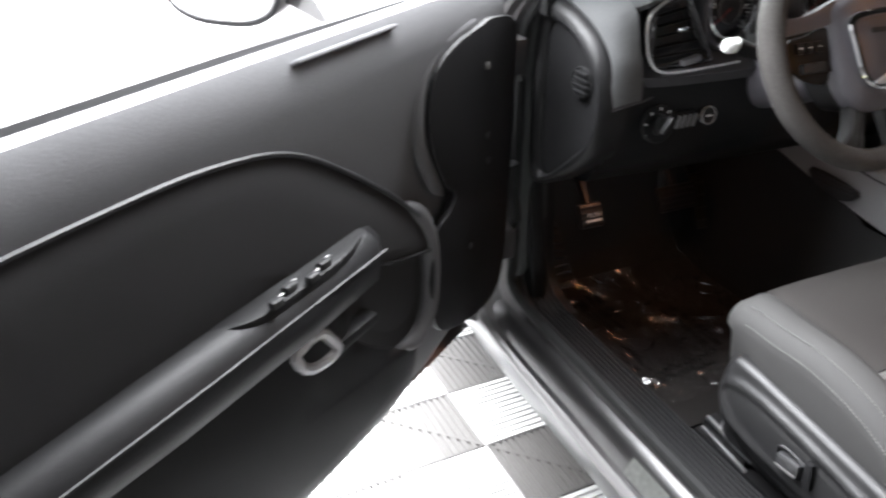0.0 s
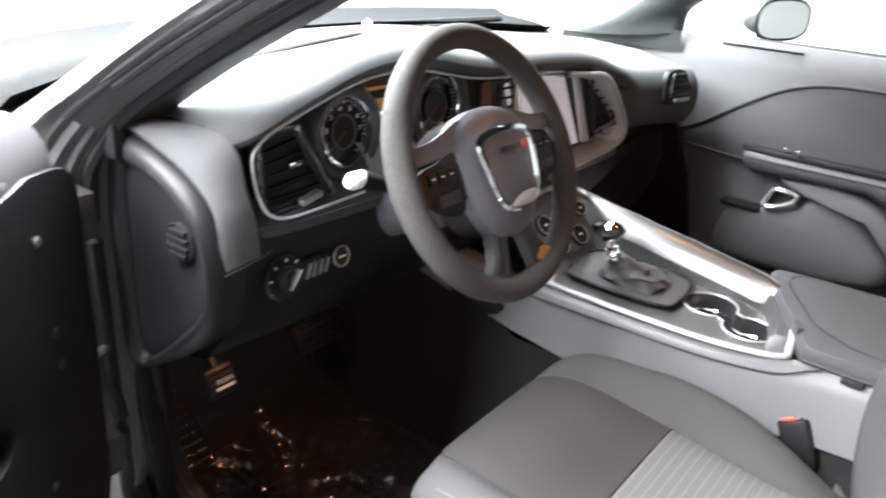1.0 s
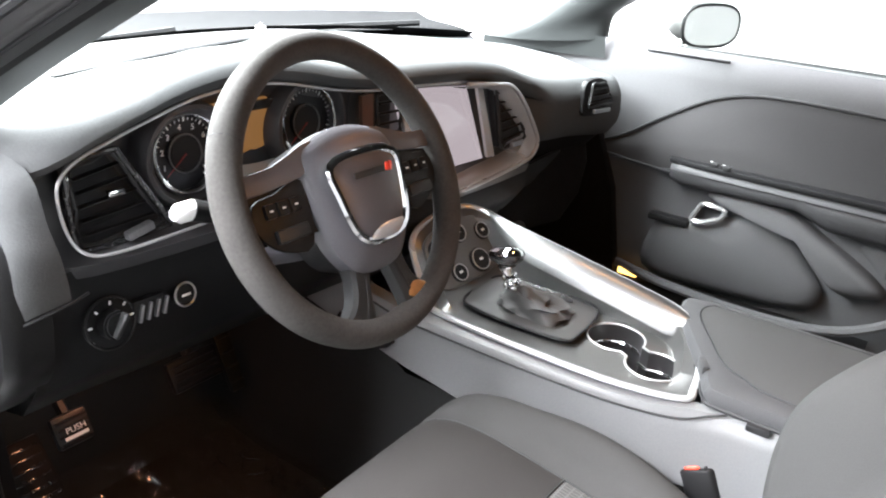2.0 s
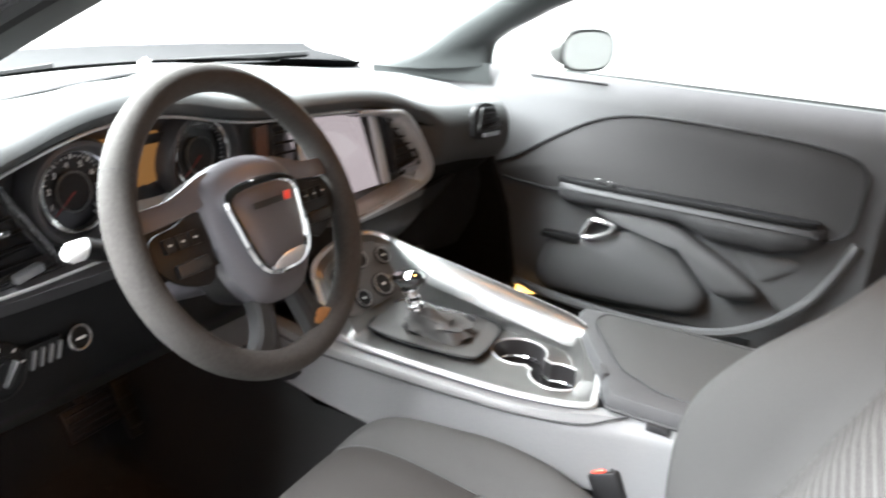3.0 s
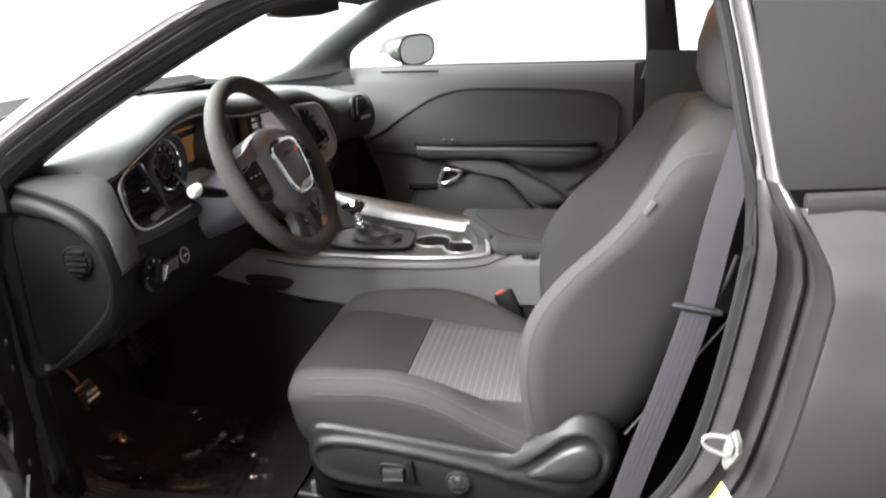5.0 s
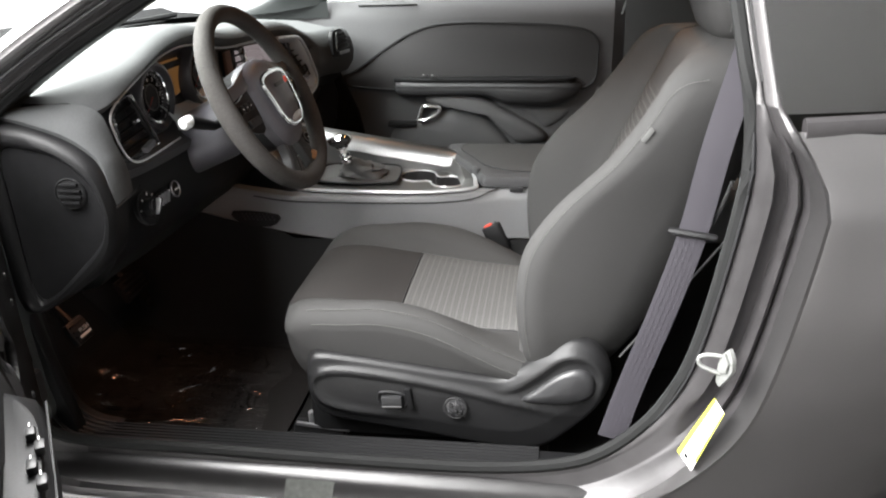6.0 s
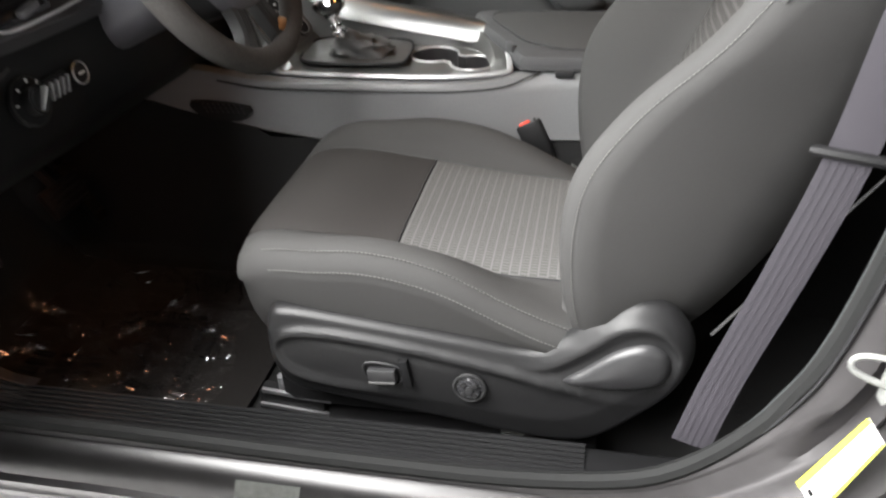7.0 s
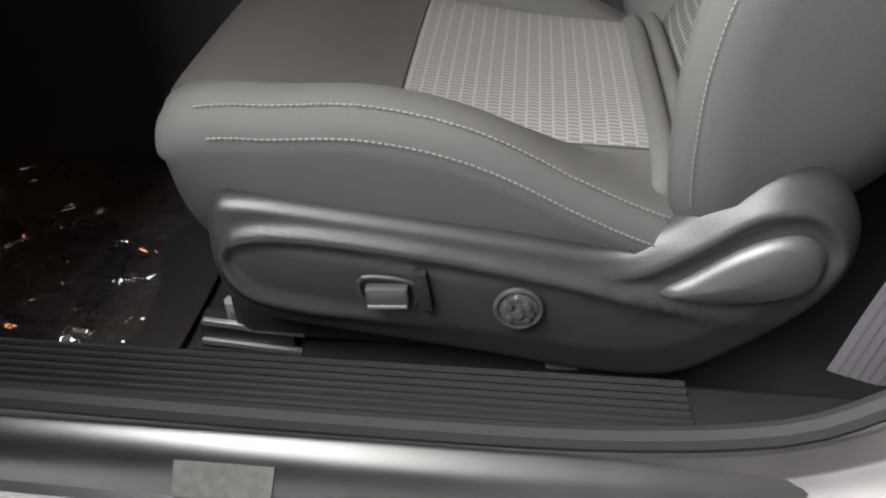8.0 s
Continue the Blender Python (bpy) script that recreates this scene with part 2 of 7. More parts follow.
# brown tint painted for warm lamplight reflected in the dark surround
M_AMBER = material("warm_sheen_brown", (0.09, 0.045, 0.03), 0.3, bump=0, vary=0.1)
M_FACE = material("gauge_face", (0.02, 0.02, 0.022), 0.25, bump=0, vary=0.1)
M_GLASS = glass("clear_glass", (0.97, 1.0, 0.98), 0.0, 0.95)
M_SCREEN_GLASS = glass("windscreen_glass", (0.96, 1.0, 0.98), 0.0, 0.93, 0.008, 0.04)
M_TINT = glass("tinted_glass", (0.4, 0.41, 0.4), 0.12, 0.3, 0.26)
M_FILM = veil(crumple(glass("clear_plastic_film", (0.95, 0.93, 0.92), 0.006, 0.94, 0.085, 0.7), 15, 0.045), (0.5, 0.48, 0.48), 0.016)
M_FOLD = glass("folded_plastic_film", (0.95, 0.93, 0.92), 0.04, 0.9, 0.32, 0.5)
M_MIRROR = material("mirror_glass", (0.9, 0.9, 0.9), 0.02, 1.0, bump=0, vary=0.0)
M_LAMP_WARM = glow("warm_lamp_lens", (1.0, 0.42, 0.12), 12.0)
M_AMBER_SCREEN = glow("amber_lit_screen", (0.6, 0.28, 0.08), 0.055)
M_SCREEN = glow("lit_screen_glass", (0.9, 0.78, 0.82), 0.075)
M_SCREEN.node_tree.nodes["Principled BSDF"].inputs["Roughness"].default_value = 0.1
M_DISPLAY = glow("lit_display", (0.9, 0.88, 0.85), 0.7)
M_AMBER_SPOT = glow("amber_spot_glow", (1.0, 0.5, 0.1), 0.9)
M_RIM_LAMP = glow("amber_rim_lens", (1.0, 0.42, 0.06), 55.0)
M_FOOT_LAMP = glow("amber_footwell_lens", (1.0, 0.44, 0.24), 6.0)


# ---- building helpers ----
def mesh_from(bm, name, mats, angle=38):
    if bm.faces:
        bmesh.ops.recalc_face_normals(bm, faces=bm.faces)
    lim = radians(angle)
    for e in bm.edges:
        e.smooth = len(e.link_faces) == 2 and e.calc_face_angle(0) < lim
    for f in bm.faces:
        f.smooth = True
    me = bpy.data.meshes.new(name)
    bm.to_mesh(me)
    bm.free()
    for m in mats if isinstance(mats, (list, tuple)) else [mats]:
        me.materials.append(m)
    return me


def part(name, bm, mat, parent, label="", angle=38):
    ob = new(name, mesh_from(bm, name, mat, angle))
    if parent:
        ob.parent = parent
        if parent.type == "EMPTY":
            ob.matrix_parent_inverse = Matrix.Translation(-Vector(parent.location))
    if label:
        ob["label"] = label
    return ob


def thing(name, at, label, category, group="", kind=""):
    e = new(name)
    e.empty_display_size = 0.1
    e.location = at
    return tagged(e, label, category, group, kind)


def solo(name, bm, mat, label, category, kind="", angle=38):
    return tagged(new(name, mesh_from(bm, name, mat, angle)), label, category, kind=kind)


def smooth_line(pts, per=6, closed=False):
    """Catmull-Rom through the points."""
    p = [Vector(q) for q in pts]
    n = len(p)
    out = []
    for i in range(n if closed else n - 1):
        a, b = (p[(i - 1) % n], p[i]) if closed or i else (p[0] * 2 - p[1], p[0])
        c = p[(i + 1) % n]
        d = p[(i + 2) % n] if closed or i + 2 < n else c * 2 - b
        for k in range(per):
            t = k / per
            out.append(0.5 * (2 * b + (c - a) * t + (2 * a - 5 * b + 4 * c - d) * t * t + (3 * b - a - 3 * c + d) * t ** 3))
    if not closed:
        out.append(p[-1])
    return out


def loft(rings, closed=True, caps=True, bm=None, pick=None):
    """Skin through rings of equal length. pick(i, j): keep that face or not."""
    bm = bm or bmesh.new()
    vs = [[bm.verts.new(q) for q in r] for r in rings]
    n = len(rings[0])
    for i in range(len(rings) - 1):
        for j in range(n if closed else n - 1):
            if pick is None or pick(i, j):
                k = (j + 1) % n
                quad = [vs[i][j], vs[i][k], vs[i + 1][k], vs[i + 1][j]]
                bm.faces.new(quad)
    if caps and closed:
        if caps != "end":
            bm.faces.new(vs[0])
        bm.faces.new(vs[-1])
    bmesh.ops.delete(bm, geom=[v for v in bm.verts if not v.link_faces], context="VERTS")
    return bm


def tube(pts, r, n=8, closed=False, bm=None, flat=1.0, up=(0, 0, 1)):
    """A round or flattened bar along points; r may be a list."""
    p = [Vector(q) for q in pts]
    rings = []
    for i, q in enumerate(p):
        a = p[(i - 1) % len(p)] if closed or i else q
        b = p[(i + 1) % len(p)] if closed or i + 1 < len(p) else q
        t = (b - a).normalized()
        s = t.cross(Vector(up))
        s = s.normalized() if s.length > 1e-4 else t.orthogonal().normalized()
        w = s.cross(t).normalized()
        rad = r[i] if isinstance(r, (list, tuple)) else r
        rings.append([q + s * math.cos(2 * math.pi * k / n) * rad + w * math.sin(2 * math.pi * k / n) * rad * flat for k in range(n)])
    if closed:
        rings.append(rings[0])
        bm = loft(rings, True, False, bm)
        bmesh.ops.remove_doubles(bm, verts=bm.verts, dist=1e-6)
        return bm
    return loft(rings, True, True, bm)


def rbox(centre, size, bevel=0.004, turn=None, bm=None, seg=2):
    """A box with rounded edges."""
    one = bmesh.new()
    bmesh.ops.create_cube(one, size=1.0)
    bmesh.ops.scale(one, vec=size, verts=one.verts)
    if bevel:
        bmesh.ops.bevel(one, geom=one.edges, offset=min(bevel, min(size) * 0.45), segments=seg, affect="EDGES", profile=0.6)
    m = Matrix.Translation(centre) @ (turn.to_4x4() if turn else Matrix())
    bmesh.ops.transform(one, matrix=m, verts=one.verts)
    return merged(bm, one)


def merged(bm, one):
    if bm is None:
        return one
    me = bpy.data.meshes.new("tmp")
    one.to_mesh(me)
    one.free()
    bm.from_mesh(me)
    bpy.data.meshes.remove(me)
    return bm


def disc(centre, axis, r, depth, bevel=0.002, n=28, bm=None, r2=None):
    """A short cylinder along axis with bevelled rims."""
    one = bmesh.new()
    bmesh.ops.create_cone(one, cap_ends=True, segments=n, radius1=r, radius2=r if r2 is None else r2, depth=depth)
    if bevel:
        bmesh.ops.bevel(one, geom=[e for e in one.edges if abs(e.verts[0].co.z - e.verts[1].co.z) < 1e-6], offset=bevel, segments=2, affect="EDGES")
    m = Vector(axis).to_track_quat("Z", "Y").to_matrix().to_4x4()
    bmesh.ops.transform(one, matrix=Matrix.Translation(centre) @ m, verts=one.verts)
    return merged(bm, one)


def ring(centre, axis, r, thick, n=40, m=8, bm=None, sx=1.0):
    q = Vector(axis).to_track_quat("Z", "Y").to_matrix()
    pts = [Vector(centre) + q @ Vector((math.cos(2 * math.pi * k / n) * r * sx, math.sin(2 * math.pi * k / n) * r, 0)) for k in range(n)]
    return tube(pts, thick, m, True, bm, up=axis)


def slab(outline, push, bevel=0.004, bm=None, seg=2):
    """A plate: a closed outline pushed along a vector, with rounded edges."""
    one = bmesh.new()
    a = [one.verts.new(q) for q in outline]
    b = [one.verts.new(Vector(q) + Vector(push)) for q in outline]
    n = len(a)
    f0 = one.faces.new(a)
    f1 = one.faces.new(b[::-1])
    for i in range(n):
        one.faces.new((a[i], b[i], b[(i + 1) % n], a[(i + 1) % n]))
    bmesh.ops.recalc_face_normals(one, faces=one.faces)
    if bevel:
        rim = list({e for f in (f0, f1) for e in f.edges})
        bmesh.ops.bevel(one, geom=rim, offset=bevel, segments=seg, affect="EDGES", profile=0.6)
    return merged(bm, one)


def dome(outline, push, rise, bm=None, rings=5, power=2.0):
    """A padded panel: an outline whose face swells by rise in the direction of push."""
    p = [Vector(q) for q in outline]
    c = sum(p, Vector()) / len(p)
    d = Vector(push).normalized()
    rows = [p]
    for k in range(1, rings + 1):
        t = k / rings
        rows.append([q + Vector(push) + (c - q) * t * 0.96 + d * rise * (1 - (1 - t) ** power) for q in p])
    rows.insert(1, [q + Vector(push) * 0.75 for q in p])
    return loft(rows, True, True, bm)


def stitches(pts, step=0.0052, r=0.0008, length=0.0034, bm=None):
    """Dashes of thread along a line."""
    bm = bm or bmesh.new()
    p = [Vector(q) for q in pts]
    acc = 0.0
    for a, b in zip(p, p[1:]):
        d = b - a
        while acc < d.length:
            q = a + d.normalized() * acc
            t = d.normalized() * length / 2
            s = t.orthogonal().normalized() * r
            w = t.cross(s).normalized() * r
            vs = [bm.verts.new(q + e * t + o) for e in (-1, 1) for o in (s, w, -s, -w)]
            for i in range(4):
                bm.faces.new((vs[i], vs[(i + 1) % 4], vs[4 + (i + 1) % 4], vs[4 + i]))
            acc += step
        acc -= d.length
    return bm


def lerp_table(x, table):
    """Smooth values between the rows of a table, by its first column."""
    xs_ = [r[0] for r in table]
    i = max(0, min(len(table) - 2, sum(1 for a in xs_ if a <= x) - 1))
    h = xs_[i + 1] - xs_[i]
    t = min(1, max(0, (x - xs_[i]) / h))

    def slope(k, c):
        a, b = max(0, k - 1), min(len(table) - 1, k + 1)
        return (table[b][c] - table[a][c]) / (xs_[b] - xs_[a])

    return [(2 * t ** 3 - 3 * t * t + 1) * table[i][c] + (t ** 3 - 2 * t * t + t) * h * slope(i, c) + (3 * t * t - 2 * t ** 3) * table[i + 1][c] + (t ** 3 - t * t) * h * slope(i + 1, c) for c in range(1, len(table[0]))]


def tapered(n, r):
    """Radii that run out to a point at both ends."""
    return [r * min(1, 0.08 + k / 5, 0.08 + (n - 1 - k) / 5) for k in range(n)]


def moved(bm, fn):
    for v in bm.verts:
        v.co = fn(v.co)
    return bm


def words(text, size, m, mat, parent, name="print"):
    """Flat lettering as a mesh."""
    cu = bpy.data.curves.new(name, "FONT")
    cu.body, cu.size, cu.extrude = text, size, 0.0003
    cu.align_x, cu.align_y = "CENTER", "CENTER"
    tmp = bpy.data.objects.new("tmp", cu)
    me = bpy.data.meshes.new_from_object(tmp)
    bpy.data.objects.remove(tmp)
    me.transform(m)
    me.materials.clear()
    me.materials.append(mat)
    ob = new(name, me)
    ob.parent = parent
    if parent.type == "EMPTY":
        ob.matrix_parent_inverse = Matrix.Translation(-Vector(parent.location))
    return ob

# ---- room ----
def quad_box(x0, x1, y0, y1, z0, z1):
    return rbox(((x0 + x1) / 2, (y0 + y1) / 2, (z0 + z1) / 2), (x1 - x0, y1 - y0, z1 - z0), 0)


RX0, RX1, RY0, RY1 = -4.6, 5.2, -5.2, 6.4
solo("wall_west", quad_box(RX0 - 0.1, RX0, -0.3, RY1, 0, CEILING), M_WALL, "plain white painted studio wall", "wall", "structure")
# this and the south walls are greyed only to weaken their bounce
solo("wall_west_rear", quad_box(RX0 - 0.1, RX0, RY0, -0.3, 0, CEILING), M_WALL_MID, "rear part of the studio wall, greyed to cut bounce", "wall", "structure")
solo("wall_east", quad_box(RX1, RX1 + 0.1, RY0, RY1, 0, CEILING), M_WALL, "plain white painted studio wall", "wall", "structure")
solo("wall_south", quad_box(RX0 - 0.1, 1.5, RY0 - 0.1, RY0, 0, CEILING), M_WALL_GREY, "unseen studio rear wall, grey to hold back bounced light", "wall", "structure")
solo("wall_south_east", quad_box(1.5, RX1 + 0.1, RY0 - 0.1, RY0, 0, CEILING), M_WALL_MID, "out-of-view part of the rear wall, half greyed against bounce", "wall", "structure")
solo("wall_north", quad_box(RX0 - 0.1, RX1 + 0.1, RY1, RY1 + 0.1, 0, CEILING), M_WALL, "plain white painted studio wall", "wall", "structure")
solo("ceiling", quad_box(RX0 - 0.1, RX1 + 0.1, RY0 - 0.1, RY1 + 0.1, CEILING, CEILING + 0.1), M_WALL, "plain white studio ceiling", "ceiling", "structure")
floor = solo("floor", quad_box(RX0 - 0.1, RX1 + 0.1, -0.36, RY1 + 0.1, -0.1, -0.012), M_FLOOR, "studio floor laid with white and grey ribbed tiles", "floor", "structure")
# unseen rear floor, kept dark so little light bounces onto the sill
solo("floor_rear", quad_box(RX0 - 0.1, RX1 + 0.1, RY0 - 0.1, -0.36, -0.1, -0.012), M_TILE_G, "rear studio floor, darkened to dim the car side", "floor", "structure")
solo("baseboard", rbox((RX0 + 0.012, 0.6, 0.06), (0.024, RY1 - RY0, 0.12), 0.004), M_TILE_G, "grey baseboard along the white wall", "baseboard", "structure")
solo("baseboard", rbox((0.3, RY1 - 0.012, 0.06), (RX1 - RX0, 0.024, 0.12), 0.004), M_TILE_G, "grey baseboard along the white wall", "baseboard", "structure")

# ---- car body ----
body = thing("car_body", (0, 0, 0), "dark grey metallic coupe body with its driver door open", "car")


def side_x(z):
    """Half width of the body side at a height: the sill a little inside, the glass leaning in."""
    s = min(1, max(0, (z - 0.42) / 0.2))
    return 0.745 + 0.032 * s * s * (3 - 2 * s) - max(0, z - 0.95) * 0.40


OPENING = [(0.36, 0.432), (0.1, 0.425), (-0.2, 0.42), (-0.42, 0.425), (-0.555, 0.455), (-0.645, 0.53), (-0.695, 0.63), (-0.73, 0.80), (-0.748, 0.97),
           (-0.730, 1.1), (-0.707, 1.22), (-0.685, 1.285), (-0.61, 1.303), (-0.45, 1.302), (-0.25, 1.29), (-0.09, 1.266), (0.0, 1.235), (0.14, 1.16),
           (0.28, 1.075), (0.38, 0.995), (0.415, 0.9), (0.415, 0.75), (0.41, 0.6), (0.40, 0.49)]
loop = smooth_line([(0, y, z) for y, z in OPENING], 5, True)


def offset(points, d):
    out = []
    n = len(points)
    for i, q in enumerate(points):
        t = (points[(i + 1) % n] - points[i - 1]).normalized()
        out.append(q + Vector((0, -t.z, t.y)) * d * SIGN)
    return out


SIGN = 1.0
if offset(loop, 0.05)[0].z > loop[0].z:
    SIGN = -1.0


def step(points, d, dx):
    """Offset outwards and inset, both less along the sill and less outwards along the window."""
    out = []
    for q, o in zip(points, offset(points, 1.0)):
        f = 1 - (0.5 + 0.14 * min(1, max(0, (-q.y - 0.58) / 0.08))) * min(1, max(0, (q.z - 0.92) / 0.1))
        s = 0.3 + 0.7 * min(1, max(0, (q.z - 0.45) / 0.12))
        p = q + (o - q) * d * f
        out.append(Vector((-(side_x(p.z) - (dx * s if dx > 0 else dx * f)), p.y, p.z)))
    return out


def rear_up(q):
    """How far a point lies on the upper part of the lock pillar."""
    return min(1, max(0, (-q.y - 0.5) / 0.15)) * min(1, max(0, (q.z - 0.97) / 0.08))


def shallow(points, d, dx):
    """Like step, but set in less along the upper lock pillar."""
    return [a.lerp(b, rear_up(c)) for a, b, c in zip(step(points, d, dx), step(points, d, min(dx, 0.026)), points)]


trim_in = [[p.lerp(q, min(1, max(0, (-c.y - 0.35) / 0.2))) for p, q, c in zip(step(loop, d, dx), shallow(loop, d, dx2), loop)] for d, dx, dx2 in ((-0.004, 0.115, 0.062), (-0.006, 0.075, 0.056), (0.002, 0.05, 0.05))]
part("inner_trim", loft(trim_in, True, False, pick=lambda i, j: loop[j].z > 0.47), M_PILLAR, body, "dark plastic trim round the door opening")
# rings of the jamb: (offset outwards, inset), plain and with the deep recess of the lock pillar
PLAIN = [(0.006, 0.05), (0.012, 0.03), (0.016, 0.028), (0.02, 0.026), (0.026, 0.014), (0.04, 0.008), (0.043, 0.002), (0.046, -0.004), (0.052, -0.008), (0.06, -0.024), (0.068, -0.034), (0.080, -0.038), (0.085, -0.042), (0.092, -0.036)]
DEEP = [(0.006, 0.05), (0.014, 0.038), (0.024, 0.030), (0.034, 0.026), (0.039, 0.036), (0.056, 0.038), (0.060, 0.022), (0.064, 0.014), (0.068, 0.016), (0.072, 0.024), (0.078, 0.006), (0.082, -0.018), (0.087, -0.037), (0.092, -0.036)]


SOFT = [(0.006, 0.05), (0.010, 0.034), (0.018, 0.023), (0.028, 0.018), (0.038, 0.018), (0.044, 0.022), (0.047, 0.032), (0.050, 0.014), (0.056, 0.003), (0.064, -0.008), (0.072, -0.014), (0.080, -0.014), (0.087, -0.006), (0.092, 0.004)]


def depth_at(q):
    up = min(1, max(0, (q.z - 0.50) / 0.12)) * min(1, max(0, (1.0 - q.z) / 0.035))
    return up if q.y < -0.4 else 0.0


rings = []
for (d0, i0), (d1, i1), (d2, i2) in zip(PLAIN, DEEP, SOFT):
    a, b, e = shallow(loop, d0, i0), step(loop, d1, i1), step(loop, d2, i2)
    rings.append([p.lerp(q, depth_at(c)).lerp(r, rear_up(c)) for p, q, r, c in zip(a, b, e, loop)])
part("door_flange", loft(rings, True, False, pick=lambda i, j: i < (2 if loop[j].z > 1.0 and loop[j].y <= -0.66 else 8 if loop[j].z > 1.0 else 10) and not (loop[j].y > 0.34 and loop[j].z < 1.0)), M_JAMB, body, "glossy door jamb, body paint darkened for shade", 60)
# hinge and lock pillars wear the paint copy lightened to look lit
part("hinge_pillar", loft(rings, True, False, pick=lambda i, j: i < 10 and loop[j].y > 0.34 and loop[j].z < 1.0), M_JAMB_LIT, body, "hinge pillar, body paint lightened as if lit")
part("roof_rim", loft(rings, True, False, pick=lambda i, j: i >= 8 and loop[j].z > 1.0 and loop[j].y > -0.66), M_PAINT, body)
part("pillar_edge", loft(rings, True, False, pick=lambda i, j: i >= 2 and loop[j].z > 1.0 and loop[j].y <= -0.66), M_JAMB_LIT, body, "lock pillar edge in the lightened copy of the body paint", 75)
part("panel_edge", loft(rings, True, False, pick=lambda i, j: i >= 10 and loop[j].z <= 1.0), M_PAINT, body, "bright grey panel edge", 80)
part("door_seal", tube(shallow(loop, 0.004, 0.052), 0.0105, 8, True), M_SEAL, body, "grey rubber door seal")
part("seal_lip", tube(shallow(loop, 0.006, 0.041), 0.0022, 6, True), M_RUBBER, body, "thin black rubber lip")
high = [k for k, q in enumerate(loop) if q.z > 1.03]
part("outer_seal", tube([step(loop, 0.036, 0.008)[k].lerp(step(loop, 0.047, 0.024)[k], rear_up(loop[k])) for k in high], 0.005, 6), M_RUBBER, body, "thin black rubber lip")

# outer side of the rear quarter, from the jamb backwards
rim_line = step(loop, 0.092, -0.036)
first = [q for q in rim_line if q.y < -0.30 and q.z < 1.005]
first.sort(key=lambda q: (q.z if q.y < -0.62 else 0.0) - q.y)
lows = len(first)
rows = [first]
for n in range(1, 15):
    y = -0.80 - 1.2 * (n / 14) ** 1.5
    blend = min(1, (-0.78 - y) / 0.36)
    blend = blend * blend * (3 - 2 * blend)
    r = []
    for k, q in enumerate(first):
        t = k / (lows - 1)
        z = 0.20 + 0.80 * t
        swell = 0.065 - (0.16 * (z - 0.80) if z > 0.80 else 0.42 * (0.80 - z))
        goal = Vector((-(side_x(min(z, 0.97)) + 0.015 + swell), y, z))
        r.append(Vector((q.x, min(q.y - 0.006 * n, y), q.z)).lerp(goal, blend))
    rows.append(r)
part("quarter_panel", loft(rows, False), M_PAINT, body, "grey metallic rear quarter panel", 80)
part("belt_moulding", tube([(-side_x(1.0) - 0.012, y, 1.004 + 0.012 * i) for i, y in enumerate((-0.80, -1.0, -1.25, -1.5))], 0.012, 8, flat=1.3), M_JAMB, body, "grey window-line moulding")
qg = [(-0.772, 1.02), (-0.750, 1.15), (-0.732, 1.285), (-0.85, 1.305), (-1.1, 1.295), (-1.3, 1.26), (-1.42, 1.17), (-1.45, 1.06), (-1.2, 1.035)]
part("quarter_glass", slab([(-side_x(z) - 0.006, y, z) for y, z in qg], (0.005, 0, 0), 0), M_TINT, body, "tinted fixed rear quarter window")
part("rear_pillar", loft([[(-side_x(z) - 0.004, y, z) for y, z in ((-1.44, 1.05), (-1.41, 1.17), (-1.29, 1.26), (-1.1, 1.297))],
                          [(-side_x(z) + 0.002, y - 0.12, z - 0.0) for y, z in ((-1.6, 1.03), (-1.55, 1.12), (-1.4, 1.24), (-1.1, 1.33))]], False), M_PAINT, body)

# roof skin, rails and headliner
rows, rows2 = [], []
for k in range(13):
    y = 0.16 - k * 0.12
    drop = max(0, y + 0.25) ** 2 * 0.42 + max(0, -y - 0.8) ** 2 * 0.25
    rows.append([Vector((x, y + 0.10 * (1 - (x / 0.62) ** 2), 1.335 + 0.075 * (1 - (abs(x) / 0.64) ** 2.2) - drop)) for x in [-0.64, -0.6, -0.5, -0.35, -0.15, 0, 0.15, 0.35, 0.5, 0.6, 0.64]])
    rows2.append([Vector((x, y + 0.06 * (1 - (x / 0.62) ** 2), 1.302 + 0.035 * (1 - (abs(x) / 0.64) ** 2) - drop * 1.05)) for x in [-0.63, -0.5, -0.3, 0, 0.3, 0.5, 0.63]])
part("roof", loft(rows, False), M_PAINT, body, "grey metallic roof panel")
part("headliner", loft(rows2, False), M_LINER, body, "dark cloth headliner")
for sgn in (-1, 1):
    rail = smooth_line([(sgn * 0.63, -1.3, 1.27), (sgn * 0.635, -0.8, 1.318), (sgn * 0.64, -0.4, 1.328), (sgn * 0.642, -0.15, 1.312), (sgn * 0.655, 0.03, 1.265), (sgn * 0.69, 0.2, 1.175), (sgn * 0.73, 0.36, 1.07), (sgn * 0.76, 0.5, 0.985)], 6)
    part("roof_rail", tube(rail, 0.016, 8, flat=1.2), M_PAINT, body, "grey painted drip rail")

# passenger side inside: window frame pieces
PWIN = [(0.25, 1.02), (0.25, 1.07), (0.09, 1.16), (-0.04, 1.235), (-0.17, 1.26), (-0.42, 1.27), (-0.68, 1.265), (-0.70, 1.03)]
win_edge = smooth_line([(0.745, 0.25, 1.03), (0.74, 0.236, 1.086), (0.722, 0.15, 1.142), (0.703, 0.05, 1.194), (0.688, -0.06, 1.229), (0.672, -0.17, 1.25), (0.66, -0.42, 1.262), (0.66, -0.68, 1.258)], 6)
